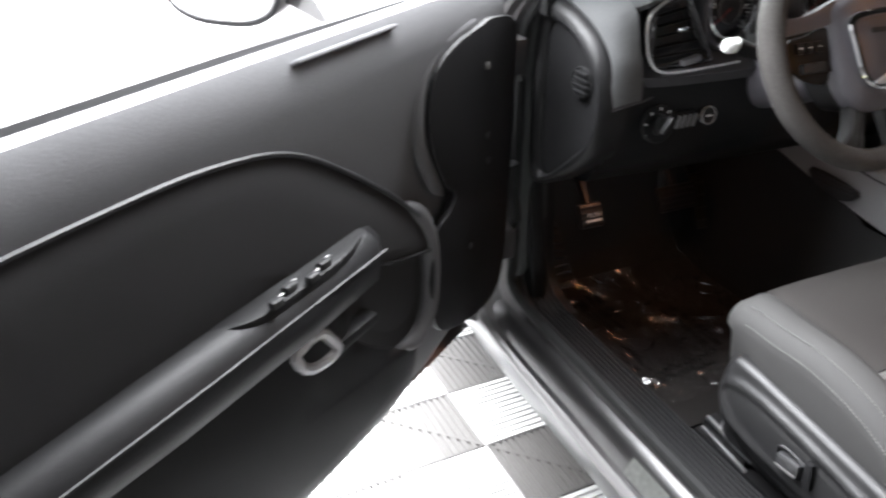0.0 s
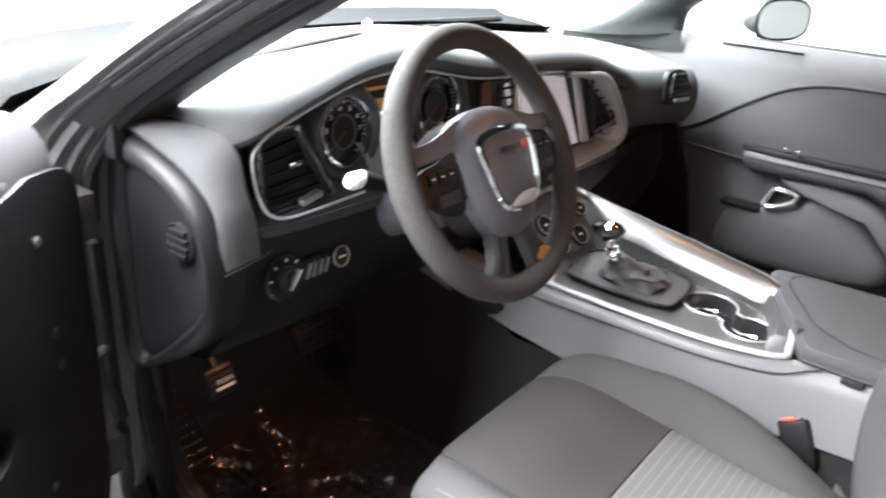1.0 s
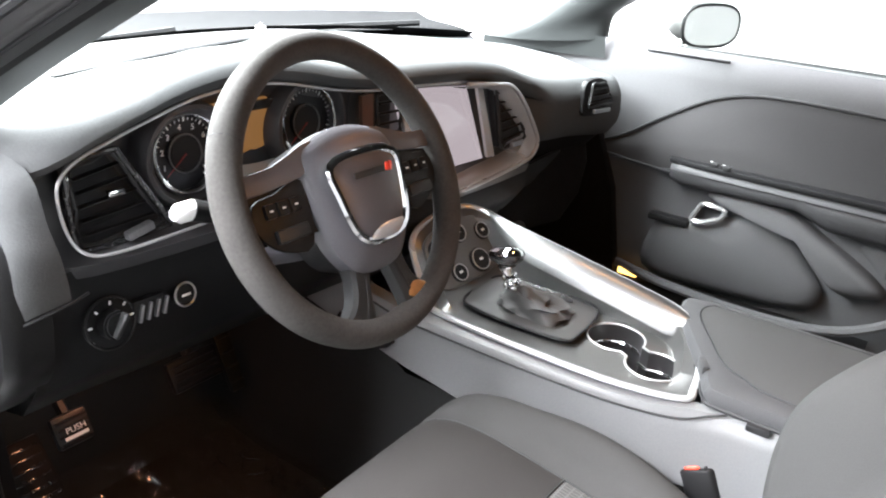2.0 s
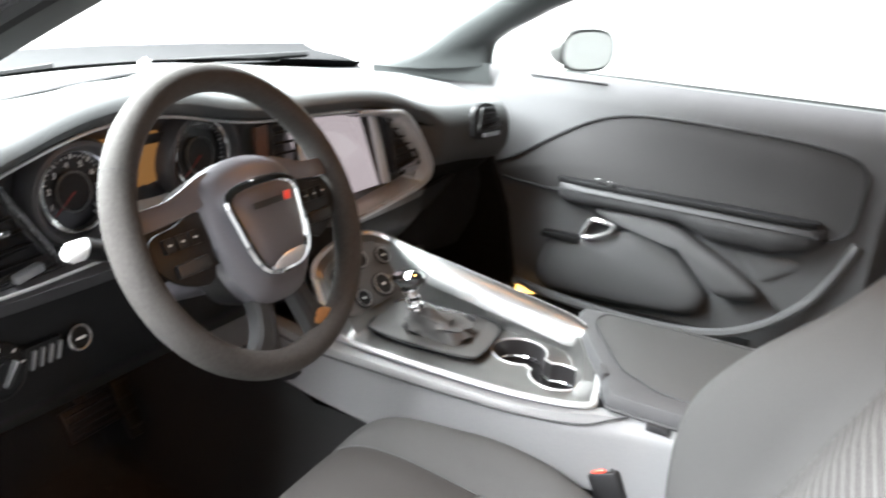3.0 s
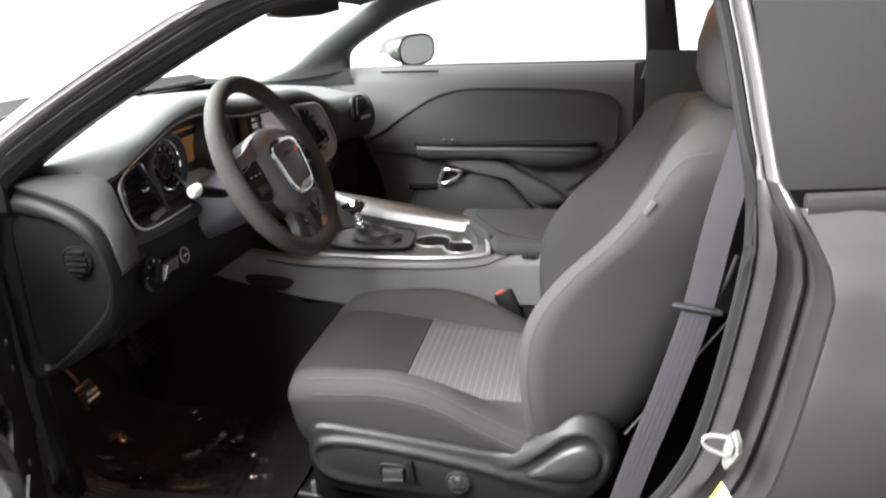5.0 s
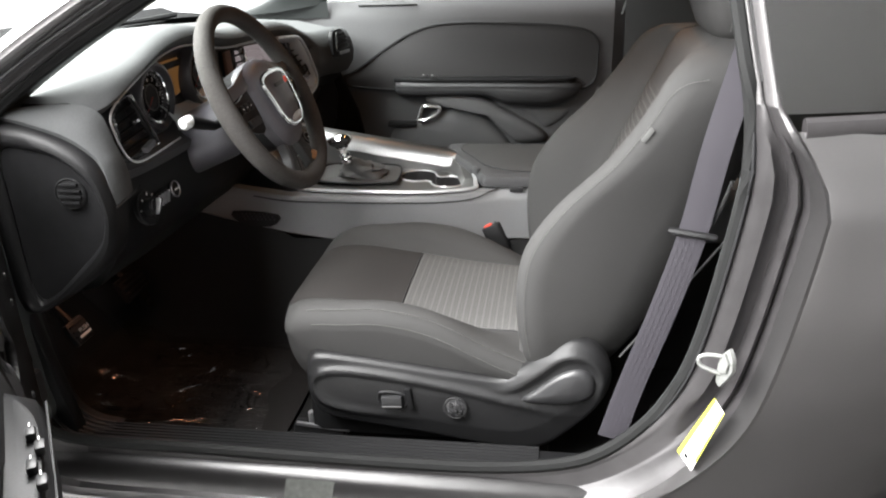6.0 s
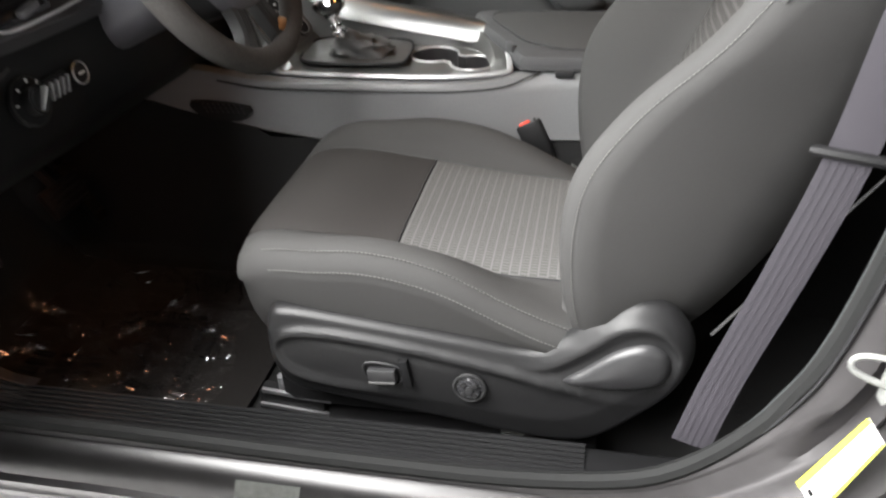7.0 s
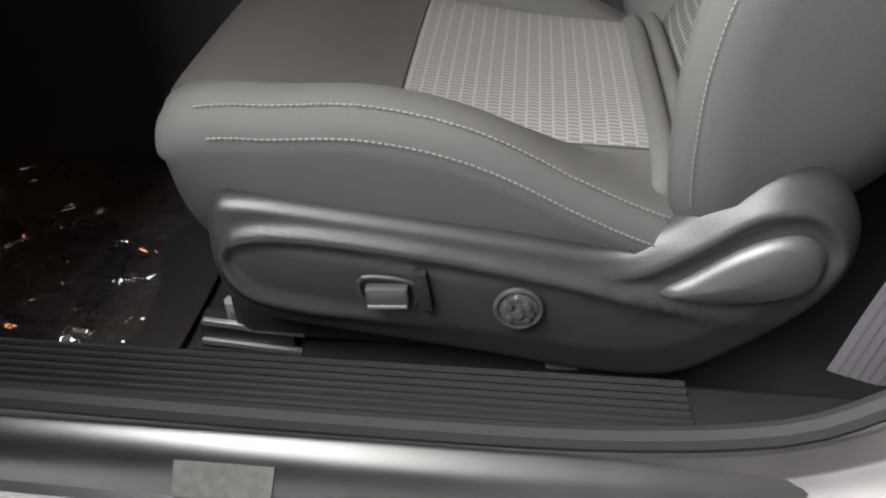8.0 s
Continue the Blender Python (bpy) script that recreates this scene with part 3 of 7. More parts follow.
screen_edge = smooth_line([(0.715, 0.56, 1.0), (0.70, 0.43, 1.043), (0.682, 0.33, 1.112), (0.66, 0.222, 1.18), (0.64, 0.13, 1.236), (0.61, 0.0, 1.275), (0.60, -0.3, 1.30), (0.60, -0.72, 1.295)], 6)
rows = [[a + Vector((0.03, 0, 0)) for a in win_edge]]
for f in (0.0, 0.08, 0.25, 0.5, 0.75, 0.92, 1.0):
    rows.append([a.lerp(b, f) + Vector((-0.8, -0.35, -0.3)) * 0.026 * math.sin(math.pi * f) ** 0.7 for a, b in zip(win_edge, screen_edge)])
rows.append([b + Vector((0.03, 0.03, 0.01)) for b in screen_edge])
part("pillar_trim", loft(rows, False), M_PILLAR, body, "dark grey windscreen pillar trim, passenger side", 70)
part("pillar_foot", loft([[(0.715, 0.56, 0.98), (0.735, 0.42, 0.98), (0.75, 0.24, 0.985)], [(0.715, 0.56, 1.002), (0.712, 0.42, 1.03), (0.738, 0.24, 1.035)]], False), M_PILLAR, body)
part("centre_pillar_trim", slab([(0.735, -0.68, 0.98), (0.735, -0.695, 1.03), (0.70, -0.675, 1.28), (0.70, -0.755, 1.275), (0.735, -0.79, 1.06), (0.735, -0.80, 0.98)], (0.05, 0, 0), 0.008), M_LINER, body, "dark centre pillar trim, passenger side")
QW = [(-0.755, 1.25), (-0.95, 1.235), (-1.03, 1.165), (-1.0, 1.09), (-0.9, 1.075), (-0.79, 1.065)]
qw = smooth_line([(0.735 - (z - 1.05) * 0.15, y, z) for y, z in QW], 4, True)
big = [Vector((0.73 if q.z < 1.16 else 0.66, min(-0.735, -0.895 + (q.y + 0.895) * 2.0), 1.16 + (q.z - 1.16) * 1.75)) for q in qw]
part("quarter_window_surround", loft([qw, big], True, False), M_LINER, body, "dark trim round the rear side window")
rows = []
for z, x in [(0.34, 0.70), (0.6, 0.70), (0.85, 0.71), (0.98, 0.73), (1.07, 0.735)]:
    rows.append([Vector((x - b, y, z)) for y, b in [(-0.69, 0.0), (-0.75, 0.02), (-0.9, 0.06), (-1.15, 0.11), (-1.4, 0.16)]])
part("rear_side_trim", loft(rows, False), M_LINER, body, "grey rear side trim panel")
part("rear_bulkhead", quad_box(-0.72, 0.72, -1.46, -1.42, 0.3, 1.02), M_LINER, body, "dark rear seat area")
part("rear_shelf", quad_box(-0.72, 0.72, -2.0, -1.42, 0.95, 1.0), M_LINER, body)

# windscreen, cowl, bonnet
def screen_y(x, t):
    return (0.87 - 0.40 * x * x) * (1 - t) + (0.16 - 0.12 * x * x) * t


rows = [[Vector((x * (1 - 0.14 * t), screen_y(x, t), 0.985 + 0.335 * t - 0.02 * (x / 0.7) ** 2 + 0.03 * math.sin(math.pi * t))) for x in [-0.74, -0.6, -0.4, -0.2, 0, 0.2, 0.4, 0.6, 0.74]] for t in [0, 0.05, 0.1, 0.25, 0.5, 0.75, 1]]
ws = part("windscreen", loft(rows, False), M_SCREEN_GLASS, body, "clear curved windscreen")
rows = [[Vector((x * (1 - 0.14 * t), screen_y(x, t) - 0.004, 0.985 + 0.335 * t - 0.02 * (x / 0.7) ** 2 + 0.03 * math.sin(math.pi * t) - 0.004)) for x in [-0.735, -0.6, -0.4, -0.2, 0, 0.2, 0.4, 0.6, 0.735]] for t in (0.0, 0.05, 0.085, 0.10)]
part("screen_border", loft(rows, False), M_FRIT, ws, "black printed border of the glass")
rows = [[Vector((x, screen_y(x, 0) + d, z)) for x in [-0.76, -0.5, -0.25, 0, 0.25, 0.5, 0.76]] for d, z in [(-0.03, 0.975), (0.01, 0.998), (0.05, 1.004), (0.13, 1.010), (0.17, 1.024)]]
part("cowl", loft(rows, False), M_COWL, body, "black plastic cowl under the windscreen")
for x0 in (-0.5, 0.12):
    arm = smooth_line([(x0, screen_y(x0, 0) + 0.06, 0.99), (x0 + 0.2, screen_y(x0 + 0.2, 0) + 0.02, 1.0), (x0 + 0.5, screen_y(x0 + 0.5, 0) - 0.02, 1.015)], 5)
    part("wiper_arm", tube(arm, 0.008, 6), M_BLACK, body, "black wiper arm")
rows = [[Vector((x, screen_y(x, 0) + d, z - 0.05 * (x / 0.8) ** 2)) for x in [-0.80, -0.5, -0.3, 0, 0.3, 0.5, 0.80]] for d, z in [(0.175, 1.020), (0.3, 1.024), (0.6, 1.0), (0.9, 0.95), (1.2, 0.88)]]
part("bonnet", loft(rows, False), M_PAINT, body, "grey metallic bonnet")
for sgn in (-1, 1):
    rows = [[Vector((sgn * (0.83 + b - 0.03 * max(0, y - 1)), y, z)) for z, b in [(0.25, -0.03), (0.5, 0.02), (0.75, 0.03), (0.88, 0.0), (0.95, -0.03)]] for y in (0.50, 0.8, 1.2, 1.7)]
    part("fender", loft(rows, False), M_PAINT, body, "grey metallic front fender")

# sill, floor and footwell
rows = []
for y in (0.42, 0.3, 0.1, -0.15, -0.4, -0.62):
    rows.append([Vector((x, y, z)) for x, z in [(-0.62, 0.33), (-0.635, 0.385), (-0.655, 0.402), (-0.70, 0.408), (-0.715, 0.41), (-0.722, 0.404)]])
sill_plate = part("sill_plate", loft(rows, False), M_BLACK, body, "black ribbed plastic sill plate")
for i in range(7):
    x = -0.651 - i * 0.0095
    part("rib", tube([(x, 0.34, 0.4055 + i * 0.0008), (x, -0.1, 0.4045 + i * 0.0008), (x, -0.474, 0.4045 + i * 0.0008)], 0.0032, 6), M_BLACK, sill_plate)
rise_ = smooth_line([(0, 0.31, 0.402), (0, 0.36, 0.411), (0, 0.395, 0.438), (0, 0.412, 0.49), (0, 0.420, 0.56), (0, 0.428, 0.64)], 4)
riser = part("sill_riser", loft([[Vector((x, q.y, q.z)) for x in (-0.63, -0.645, -0.70, -0.722)] for q in rise_], False), M_BLACK, body, "black ribbed kick trim curving up from the sill")
for i in range(6):
    x = -0.651 - i * 0.011
    part("rib", tube([(x, q.y - 0.003, q.z + 0.002) for q in rise_], 0.0032, 6), M_CHAR, riser)
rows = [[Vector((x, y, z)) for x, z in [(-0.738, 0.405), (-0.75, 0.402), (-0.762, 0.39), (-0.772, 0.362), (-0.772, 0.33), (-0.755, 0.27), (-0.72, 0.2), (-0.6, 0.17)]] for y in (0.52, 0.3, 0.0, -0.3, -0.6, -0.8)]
part("rocker_panel", loft(rows, False), M_ROCKER, body, "painted rocker under the door opening, darkened for shade")
part("rocker_lip", tube([(-0.768, 0.5, 0.352), (-0.768, 0, 0.350), (-0.768, -0.62, 0.352)], 0.006, 6), M_RUBBER, body)
part("floor_pan", quad_box(-0.66, 0.72, -1.42, 0.62, 0.25, 0.29), M_CARPET, body, "black carpeted car floor")
rows = [[Vector((x, y, z)) for x in (-0.72, -0.3, 0.2, 0.74)] for y, z in [(0.42, 0.292), (0.56, 0.31), (0.68, 0.42), (0.74, 0.6), (0.75, 0.95)]]
part("firewall", loft(rows, False), M_CARPET, body, "black carpeted footwell wall")
part("kick_panel", slab([(-0.70, 0.36, 0.40), (-0.70, 0.42, 0.72), (-0.70, 0.70, 0.72), (-0.70, 0.70, 0.30), (-0.70, 0.42, 0.29)], (0.03, 0, 0), 0.006), M_BLACK, body)
# kick panel stretched back as a black sheet for the dashboard's shadow
part("kick_panel", slab([(0.735, 0.11, 0.30), (0.735, 0.13, 0.50), (0.735, 0.165, 0.68), (0.735, 0.215, 0.80), (0.735, 0.26, 0.90), (0.735, 0.75, 0.92), (0.735, 0.75, 0.28)], (0.03, 0, 0), 0.006), M_COWL, body)
rows = [[Vector((x, y, z)) for x, z in [(-0.17, 0.28), (-0.15, 0.45), (-0.11, 0.55), (0, 0.57), (0.11, 0.55), (0.15, 0.45), (0.17, 0.28)]] for y in (0.7, 0.2, -0.4, -1.4)]
part("tunnel", loft(rows, False), M_CARPET, body, "black carpeted centre tunnel")

# ---- dashboard ----
dash = thing("dashboard", (0, 0.4, 0.6), "grey soft-touch dashboard with two round gauges and a centre screen", "dashboard")


# x: brow depth, brow height, top height behind, far edge depth
BROW = [(-0.70, 0.33, 0.985, 1.0, 0.62), (-0.652, 0.245, 1.012, 1.006, 0.67), (-0.62, 0.215, 1.032, 1.009, 0.69), (-0.58, 0.205, 1.052, 1.012, 0.71), (-0.53, 0.20, 1.070, 1.016, 0.735), (-0.48, 0.197, 1.086, 1.02, 0.76), (-0.42, 0.195, 1.096, 1.024, 0.78), (-0.36, 0.194, 1.097, 1.028, 0.80), (-0.30, 0.192, 1.089, 1.029, 0.815),
        (-0.23, 0.19, 1.074, 1.03, 0.83), (-0.15, 0.186, 1.064, 1.03, 0.84), (-0.05, 0.18, 1.060, 1.03, 0.845), (0.06, 0.176, 1.053, 1.03, 0.84), (0.14, 0.173, 1.043, 1.029, 0.835), (0.2, 0.172, 1.030, 1.028, 0.83), (0.26, 0.173, 1.012, 1.025, 0.815), (0.34, 0.176, 0.995, 1.02, 0.80), (0.46, 0.184, 0.98, 1.01, 0.75), (0.54, 0.176, 0.976, 1.005, 0.72), (0.60, 0.160, 0.972, 1.0, 0.69), (0.645, 0.152, 0.968, 0.995, 0.66), (0.68, 0.172, 0.964, 0.99, 0.63), (0.72, 0.235, 0.958, 0.98, 0.6)]
xs = [-0.652 + 1.372 * i / 70 for i in range(71)]
rows = []
for x in xs:
    yb, zb, zt, yf = lerp_table(x, BROW)
    lip = [(0.032, 0.001), (0.014, -0.003), (0.003, -0.011), (0.0, -0.020), (0.005, -0.029), (0.018, -0.036), (0.044, -0.038)]
    flow = [(0.030, -0.001), (0.015, -0.005), (0.006, -0.013), (0.0, -0.022), (-0.005, -0.032), (-0.008, -0.041), (-0.009, -0.048)]
    k = min(1, max(0, (x - 0.27) / 0.07))
    rows.append([Vector((x, yf, 0.985)), Vector((x, yf - 0.06, zt - 0.012)), Vector((x, (yf + yb) / 2 + 0.05, zt)), Vector((x, yb + 0.16, (zt * 0.6 + zb * 0.4) + 0.004)), Vector((x, yb + 0.07, zb))]
                + [Vector((x, yb + p[0] * (1 - k) + q[0] * k, zb + p[1] * (1 - k) + q[1] * k)) for p, q in zip(lip, flow)])
part("dash_top", loft(rows, False), M_DASH, dash, "grey grained dashboard top")
# passenger side face and glove box
rows, lows = [], []
for x in [0.30 + 0.42 * i / 24 for i in range(25)]:
    yb, zb, zt, yf = lerp_table(x, BROW)
    k = max(0, 1 - (x - 0.30) / 0.05)
    rows.append([Vector((x, yb - 0.009 + 0.04 * k, zb - 0.046)), Vector((x, yb - 0.012 + 0.04 * k, zb - 0.07)), Vector((x, yb - 0.008 + 0.03 * k, zb - 0.10)), Vector((x, yb + 0.012, zb - 0.13)), Vector((x, yb + 0.05, zb - 0.145))])
    lows.append([Vector((x, yb + 0.03, zb - 0.135)), Vector((x, yb + 0.06, 0.80)), Vector((x, yb + 0.05, 0.76)), Vector((x, yb + 0.06, 0.68)), Vector((x, yb + 0.10, 0.6)), Vector((x, 0.6, 0.56))])
part("passenger_panel", loft(rows, False), M_DASH, dash, "grey passenger dash panel")
part("passenger_knee_panel", loft(lows, False), M_COWL, dash, "black passenger knee panel")
part("glove_box", slab([(0.24, 0.22, 0.80), (0.68, 0.25, 0.80), (0.68, 0.30, 0.60), (0.24, 0.27, 0.60)], (0, -0.012, 0), 0.006), M_BLACK, dash, "black glove box lid")
# recessed instrument surround: dark round the gauges, satin metal round the screen
for name_, x0, x1, mat_s, lab_s in (("instrument_surround", -0.64, -0.15, M_CLUSTER, "dark grey recessed instrument surround"), ("screen_surround", -0.15, 0.30, M_PLATE, "satin grey surround of the centre screen")):
    rows = []
    for x in [x0 + (x1 - x0) * i / 24 for i in range(25)]:
        yb, zb, zt, yf = lerp_table(x, BROW)
        low = 0.897 if x < -0.2 else 0.897 - min(1, (x + 0.2) / 0.25) * 0.062
        rows.append([Vector((x, yb + 0.038, zb - 0.036)), Vector((x, yb + 0.060, zb - 0.046)), Vector((x, yb + 0.066, zb - 0.075)), Vector((x, yb + 0.060, low + 0.05)), Vector((x, yb + 0.046, low + 0.022)), Vector((x, yb + 0.016, low + 0.005)), Vector((x, yb - 0.002, low - 0.004)), Vector((x, yb + 0.004, low - 0.02))])
    part(name_, loft(rows, False), mat_s, dash, lab_s)
rows = []
for x in [-0.668 + 0.988 * i / 24 for i in range(25)]:
    yb, zb, zt, yf = lerp_table(max(x, -0.60), BROW)
    low = 0.888 if x < -0.2 else 0.888 - min(1, (x + 0.2) / 0.25) * 0.062
    rows.append([Vector((x, yb + 0.01, low)), Vector((x, yb + 0.012, low - 0.05)), Vector((x, yb + 0.03, 0.75)), Vector((x, yb + 0.07, 0.70)), Vector((x, yb + 0.20, 0.665)), Vector((x, 0.66, 0.66))])
part("lower_panel", loft(rows, False), M_BLACK, dash, "black knee panel under the dashboard")
# bright edging round the surround
edge = [(-0.455, 0.198, 0.906), (-0.53, 0.202, 0.901), (-0.585, 0.205, 0.900), (-0.610, 0.209, 0.907), (-0.622, 0.215, 0.925), (-0.626, 0.222, 0.955), (-0.621, 0.228, 0.983)]
for x in (-0.600, -0.565, -0.52, -0.47, -0.42, -0.37, -0.32, -0.27, -0.22, -0.16, -0.09, -0.02, 0.06):
    yb, zb, zt, yf = lerp_table(x, BROW)
    edge.append((x, yb + 0.016, zb - 0.0385))
part("bezel_edge", tube(smooth_line(edge, 5), 0.0020, 8), M_SILVER, dash, "satin silver edging of the instrument surround")
right = smooth_line([(0.06, 0.178, 1.014), (0.13, 0.172, 1.007), (0.185, 0.166, 0.998), (0.226, 0.163, 0.968), (0.262, 0.162, 0.93), (0.292, 0.162, 0.895), (0.300, 0.162, 0.875), (0.290, 0.163, 0.856), (0.262, 0.165, 0.846), (0.20, 0.165, 0.841), (0.10, 0.166, 0.836), (0.02, 0.168, 0.833)], 5)
mid_ = Vector((0.12, 0.18, 0.925))
inner_ = [q.lerp(mid_, 0.17 if 0.85 < q.z < 0.99 else 0.11) + Vector((0, 0.010, 0)) for q in right]
deep_ = [q.lerp(mid_, 0.03) + Vector((0, 0.030, 0)) for q in inner_]
part("silver_bezel", loft([[q + Vector((0, 0.014, 0)) for q in right], right, [a.lerp(b, 0.45) + Vector((0, -0.004, 0)) for a, b in zip(right, inner_)], inner_, deep_], False), M_SILVER, dash, "broad silver end of the centre bezel")
part("bezel_edge", tube([q + Vector((0, -0.002, 0)) for q in right], 0.0042, 8), M_RING, dash)
# gauges
for cx, cz, r in ((-0.452, 0.980, 0.0465), (-0.247, 0.986, 0.050)):
    g = part("gauge", disc((cx, 0.254, cz), (0, -1, 0.12), r, 0.012, 0.001), M_FACE, dash, "round dark gauge face")
    part("gauge_ring", ring((cx, 0.236, cz + 0.002), (0, -1, 0.12), r + 0.001, 0.0026), M_CHROME, g, "bright chrome gauge ring")
    part("gauge_cup", loft([[Vector((cx + math.cos(a) * rr, y, cz + math.sin(a) * rr * 0.97)) for a in [2 * math.pi * k / 40 for k in range(40)]] for rr, y in ((r + 0.001, 0.256), (r + 0.003, 0.238), (r + 0.007, 0.231), (r + 0.012, 0.227), (r + 0.017, 0.228), (r + 0.021, 0.236), (r + 0.022, 0.256))], True, False), M_CLUSTER, g, "glossy dark gauge cup")
    part("gauge_hub", disc((cx, 0.246, cz), (0, -1, 0.12), r * 0.48, 0.010, 0.002), M_BLACK, g)
    part("hub_ring", ring((cx, 0.2412, cz), (0, -1, 0.12), r * 0.50, 0.0011), M_PLATE, g)
    tick = bmesh.new()
    for k in range(33):
        a = radians(228 - k * 276 / 32)
        big_ = k % 4 == 0
        c = Vector((cx + math.cos(a) * r * 0.90, 0.2425, cz + math.sin(a) * r * 0.90))
        rbox(c, (r * (0.12 if big_ else 0.06), 0.001, 0.0014 if big_ else 0.0007), 0, Matrix.Rotation(-a, 3, "Y"), tick)
    part("tick_marks", tick, M_INK, g, "white tick marks")
    part("needle", tube([(cx, 0.240, cz), (cx - r * 0.62, 0.240, cz - r * 0.52)], [0.0014, 0.0006], 5), M_NEEDLE, g, "thin red needle")
tach = bpy.data.objects["gauge"]
for k in range(1, 8):
    a = radians(102 - (k - 4) * 34)
    words(str(k), 0.0100, pose(-0.452 + math.cos(a) * 0.033, 0.2420, 0.980 + math.sin(a) * 0.033, 90, 0, 0), M_INK, tach, "dial_number")
disp = part("cluster_display", slab([(-0.402, 0.256, 0.935), (-0.30, 0.256, 0.935), (-0.30, 0.250, 1.014), (-0.315, 0.248, 1.030), (-0.425, 0.248, 1.032), (-0.425, 0.250, 1.026), (-0.402, 0.252, 1.005)], (0, 0.006, 0), 0.002), M_AMBER_SCREEN, dash, "amber-lit display between the gauges")
part("display_header", slab([(-0.415, 0.2475, 1.015), (-0.29, 0.2475, 1.015), (-0.308, 0.246, 1.028), (-0.40, 0.246, 1.028)], (0, -0.001, 0), 0), M_FACE, disp, "dark header of the display")
txt = bmesh.new()
for k, (w_, dx_) in enumerate(((0.034, 0), (0.020, 0.004), (0.026, -0.002), (0.018, 0.003), (0.024, 0))):
    rbox((-0.386 + dx_, 0.2465 + 0.0012 * k, 0.992 - k * 0.0105), (w_, 0.001, 0.0048), 0, None, txt)
part("display_text", txt, M_DISPLAY, disp, "lit lines of the display")
# solid shelf added to hold the pale crescent of lens glare
shelf_ = []
for k in range(17):
    f = k / 16
    x = -0.425 + 0.20 * f
    dip = 0.016 * math.sin(math.pi * f) ** 0.8
    shelf_.append([Vector((x, 0.246, 0.960 - dip)), Vector((x, 0.238, 0.954 - dip)), Vector((x, 0.228, 0.944 - dip)), Vector((x, 0.218, 0.928 - dip * 0.7)), Vector((x, 0.213, 0.912 - dip * 0.3))])
part("cluster_shelf", loft(shelf_, False), M_SHELF, dash, "sill under the gauges, coloured pale for lens glare")


def vent(pts, slats, depth=0.02, label="black air vent"):
    """An air outlet: a frame through four corners with slats across."""
    p = [Vector(q) for q in pts]
    v = part("air_vent", slab([q + Vector((0, depth, 0)) for q in p], (0, 0.012, 0), 0.002), M_RUBBER, dash, label)
    part("vent_frame", tube(smooth_line([p[0], p[0].lerp(p[1], 0.5), p[1], p[1].lerp(p[2], 0.5), p[2], p[2].lerp(p[3], 0.5), p[3], p[3].lerp(p[0], 0.5)], 3, True), 0.0032, 6, True), M_CHAR, v)
    for k in range(slats):
        t = (k + 0.7) / (slats + 0.4)
        a, b = p[0].lerp(p[3], t), p[1].lerp(p[2], t)
        part("slat", tube([a.lerp(b, 0.04), a.lerp(b, 0.5), a.lerp(b, 0.96)], 0.0045, 6, flat=0.4), M_BLACK, v)
    return v


v1 = vent([(-0.606, 0.234, 0.992), (-0.556, 0.230, 1.004), (-0.502, 0.228, 0.912), (-0.602, 0.228, 0.908)], 5)
part("vent_tab", rbox((-0.562, 0.222, 0.962), (0.02, 0.01, 0.007), 0.002), M_CHROME, v1, "bright vent tab")
part("vent_rim", tube(smooth_line([(-0.612, 0.229, 0.990), (-0.598, 0.228, 1.003), (-0.558, 0.226, 1.008), (-0.548, 0.226, 0.998), (-0.498, 0.222, 0.916), (-0.506, 0.221, 0.906), (-0.596, 0.221, 0.904), (-0.612, 0.224, 0.918)], 4, True), 0.0036, 8, True), M_SHINE, v1, "glossy black vent rim")
part("vent_wheel", rbox((-0.54, 0.215, 0.913), (0.035, 0.012, 0.010), 0.003, Matrix.Rotation(radians(-12), 3, "Y")), M_STEEL, v1)
v2 = vent([(-0.125, 0.215, 1.012), (-0.075, 0.21, 1.012), (-0.075, 0.208, 0.925), (-0.125, 0.21, 0.925)], 5)
part("vent_wheel", rbox((-0.10, 0.198, 0.93), (0.03, 0.01, 0.008), 0.002), M_STEEL, v2)
v3 = vent([(0.182, 0.194, 0.994), (0.212, 0.190, 0.990), (0.262, 0.168, 0.894), (0.192, 0.176, 0.882)], 6, 0.008)
part("vent_wheel", rbox((0.225, 0.164, 0.889), (0.036, 0.01, 0.010), 0.002), M_STEEL, v3)
for x0, x1 in ((-0.070, -0.056), (0.150, 0.166)):
    part("silver_strip", slab([(x0, 0.226, 1.010), (x1, 0.224, 1.008), (x1 + 0.006, 0.184, 0.87), (x0 + 0.004, 0.188, 0.87)], (0, -0.008, 0), 0.003), M_SILVER, dash, "upright silver strip beside the screen")
# added strip whose brown is the surround's warm sheen
part("warm_sheen_strip", slab([(-0.158, 0.225, 1.015), (-0.135, 0.222, 1.018), (-0.133, 0.22, 0.92), (-0.15, 0.225, 0.92)], (0, -0.008, 0), 0.002), M_AMBER, dash, "strip tinted brown for warm light on the surround")
scr = part("touch_screen", slab([(-0.05, 0.242, 1.008), (0.145, 0.238, 1.004), (0.15, 0.188, 0.868), (-0.045, 0.194, 0.872)], (0, 0.01, 0), 0.003), M_SCREEN, dash, "pale lit touch screen")
part("screen_button", disc((0.03, 0.192, 0.862), (0, -1, 0), 0.010, 0.016, 0.002, 18), M_STEEL, scr)
# passenger end vent
v4 = vent([(0.518, 0.157, 0.964), (0.568, 0.150, 0.961), (0.590, 0.139, 0.922), (0.510, 0.155, 0.916)], 3, 0.006, "small black side vent")
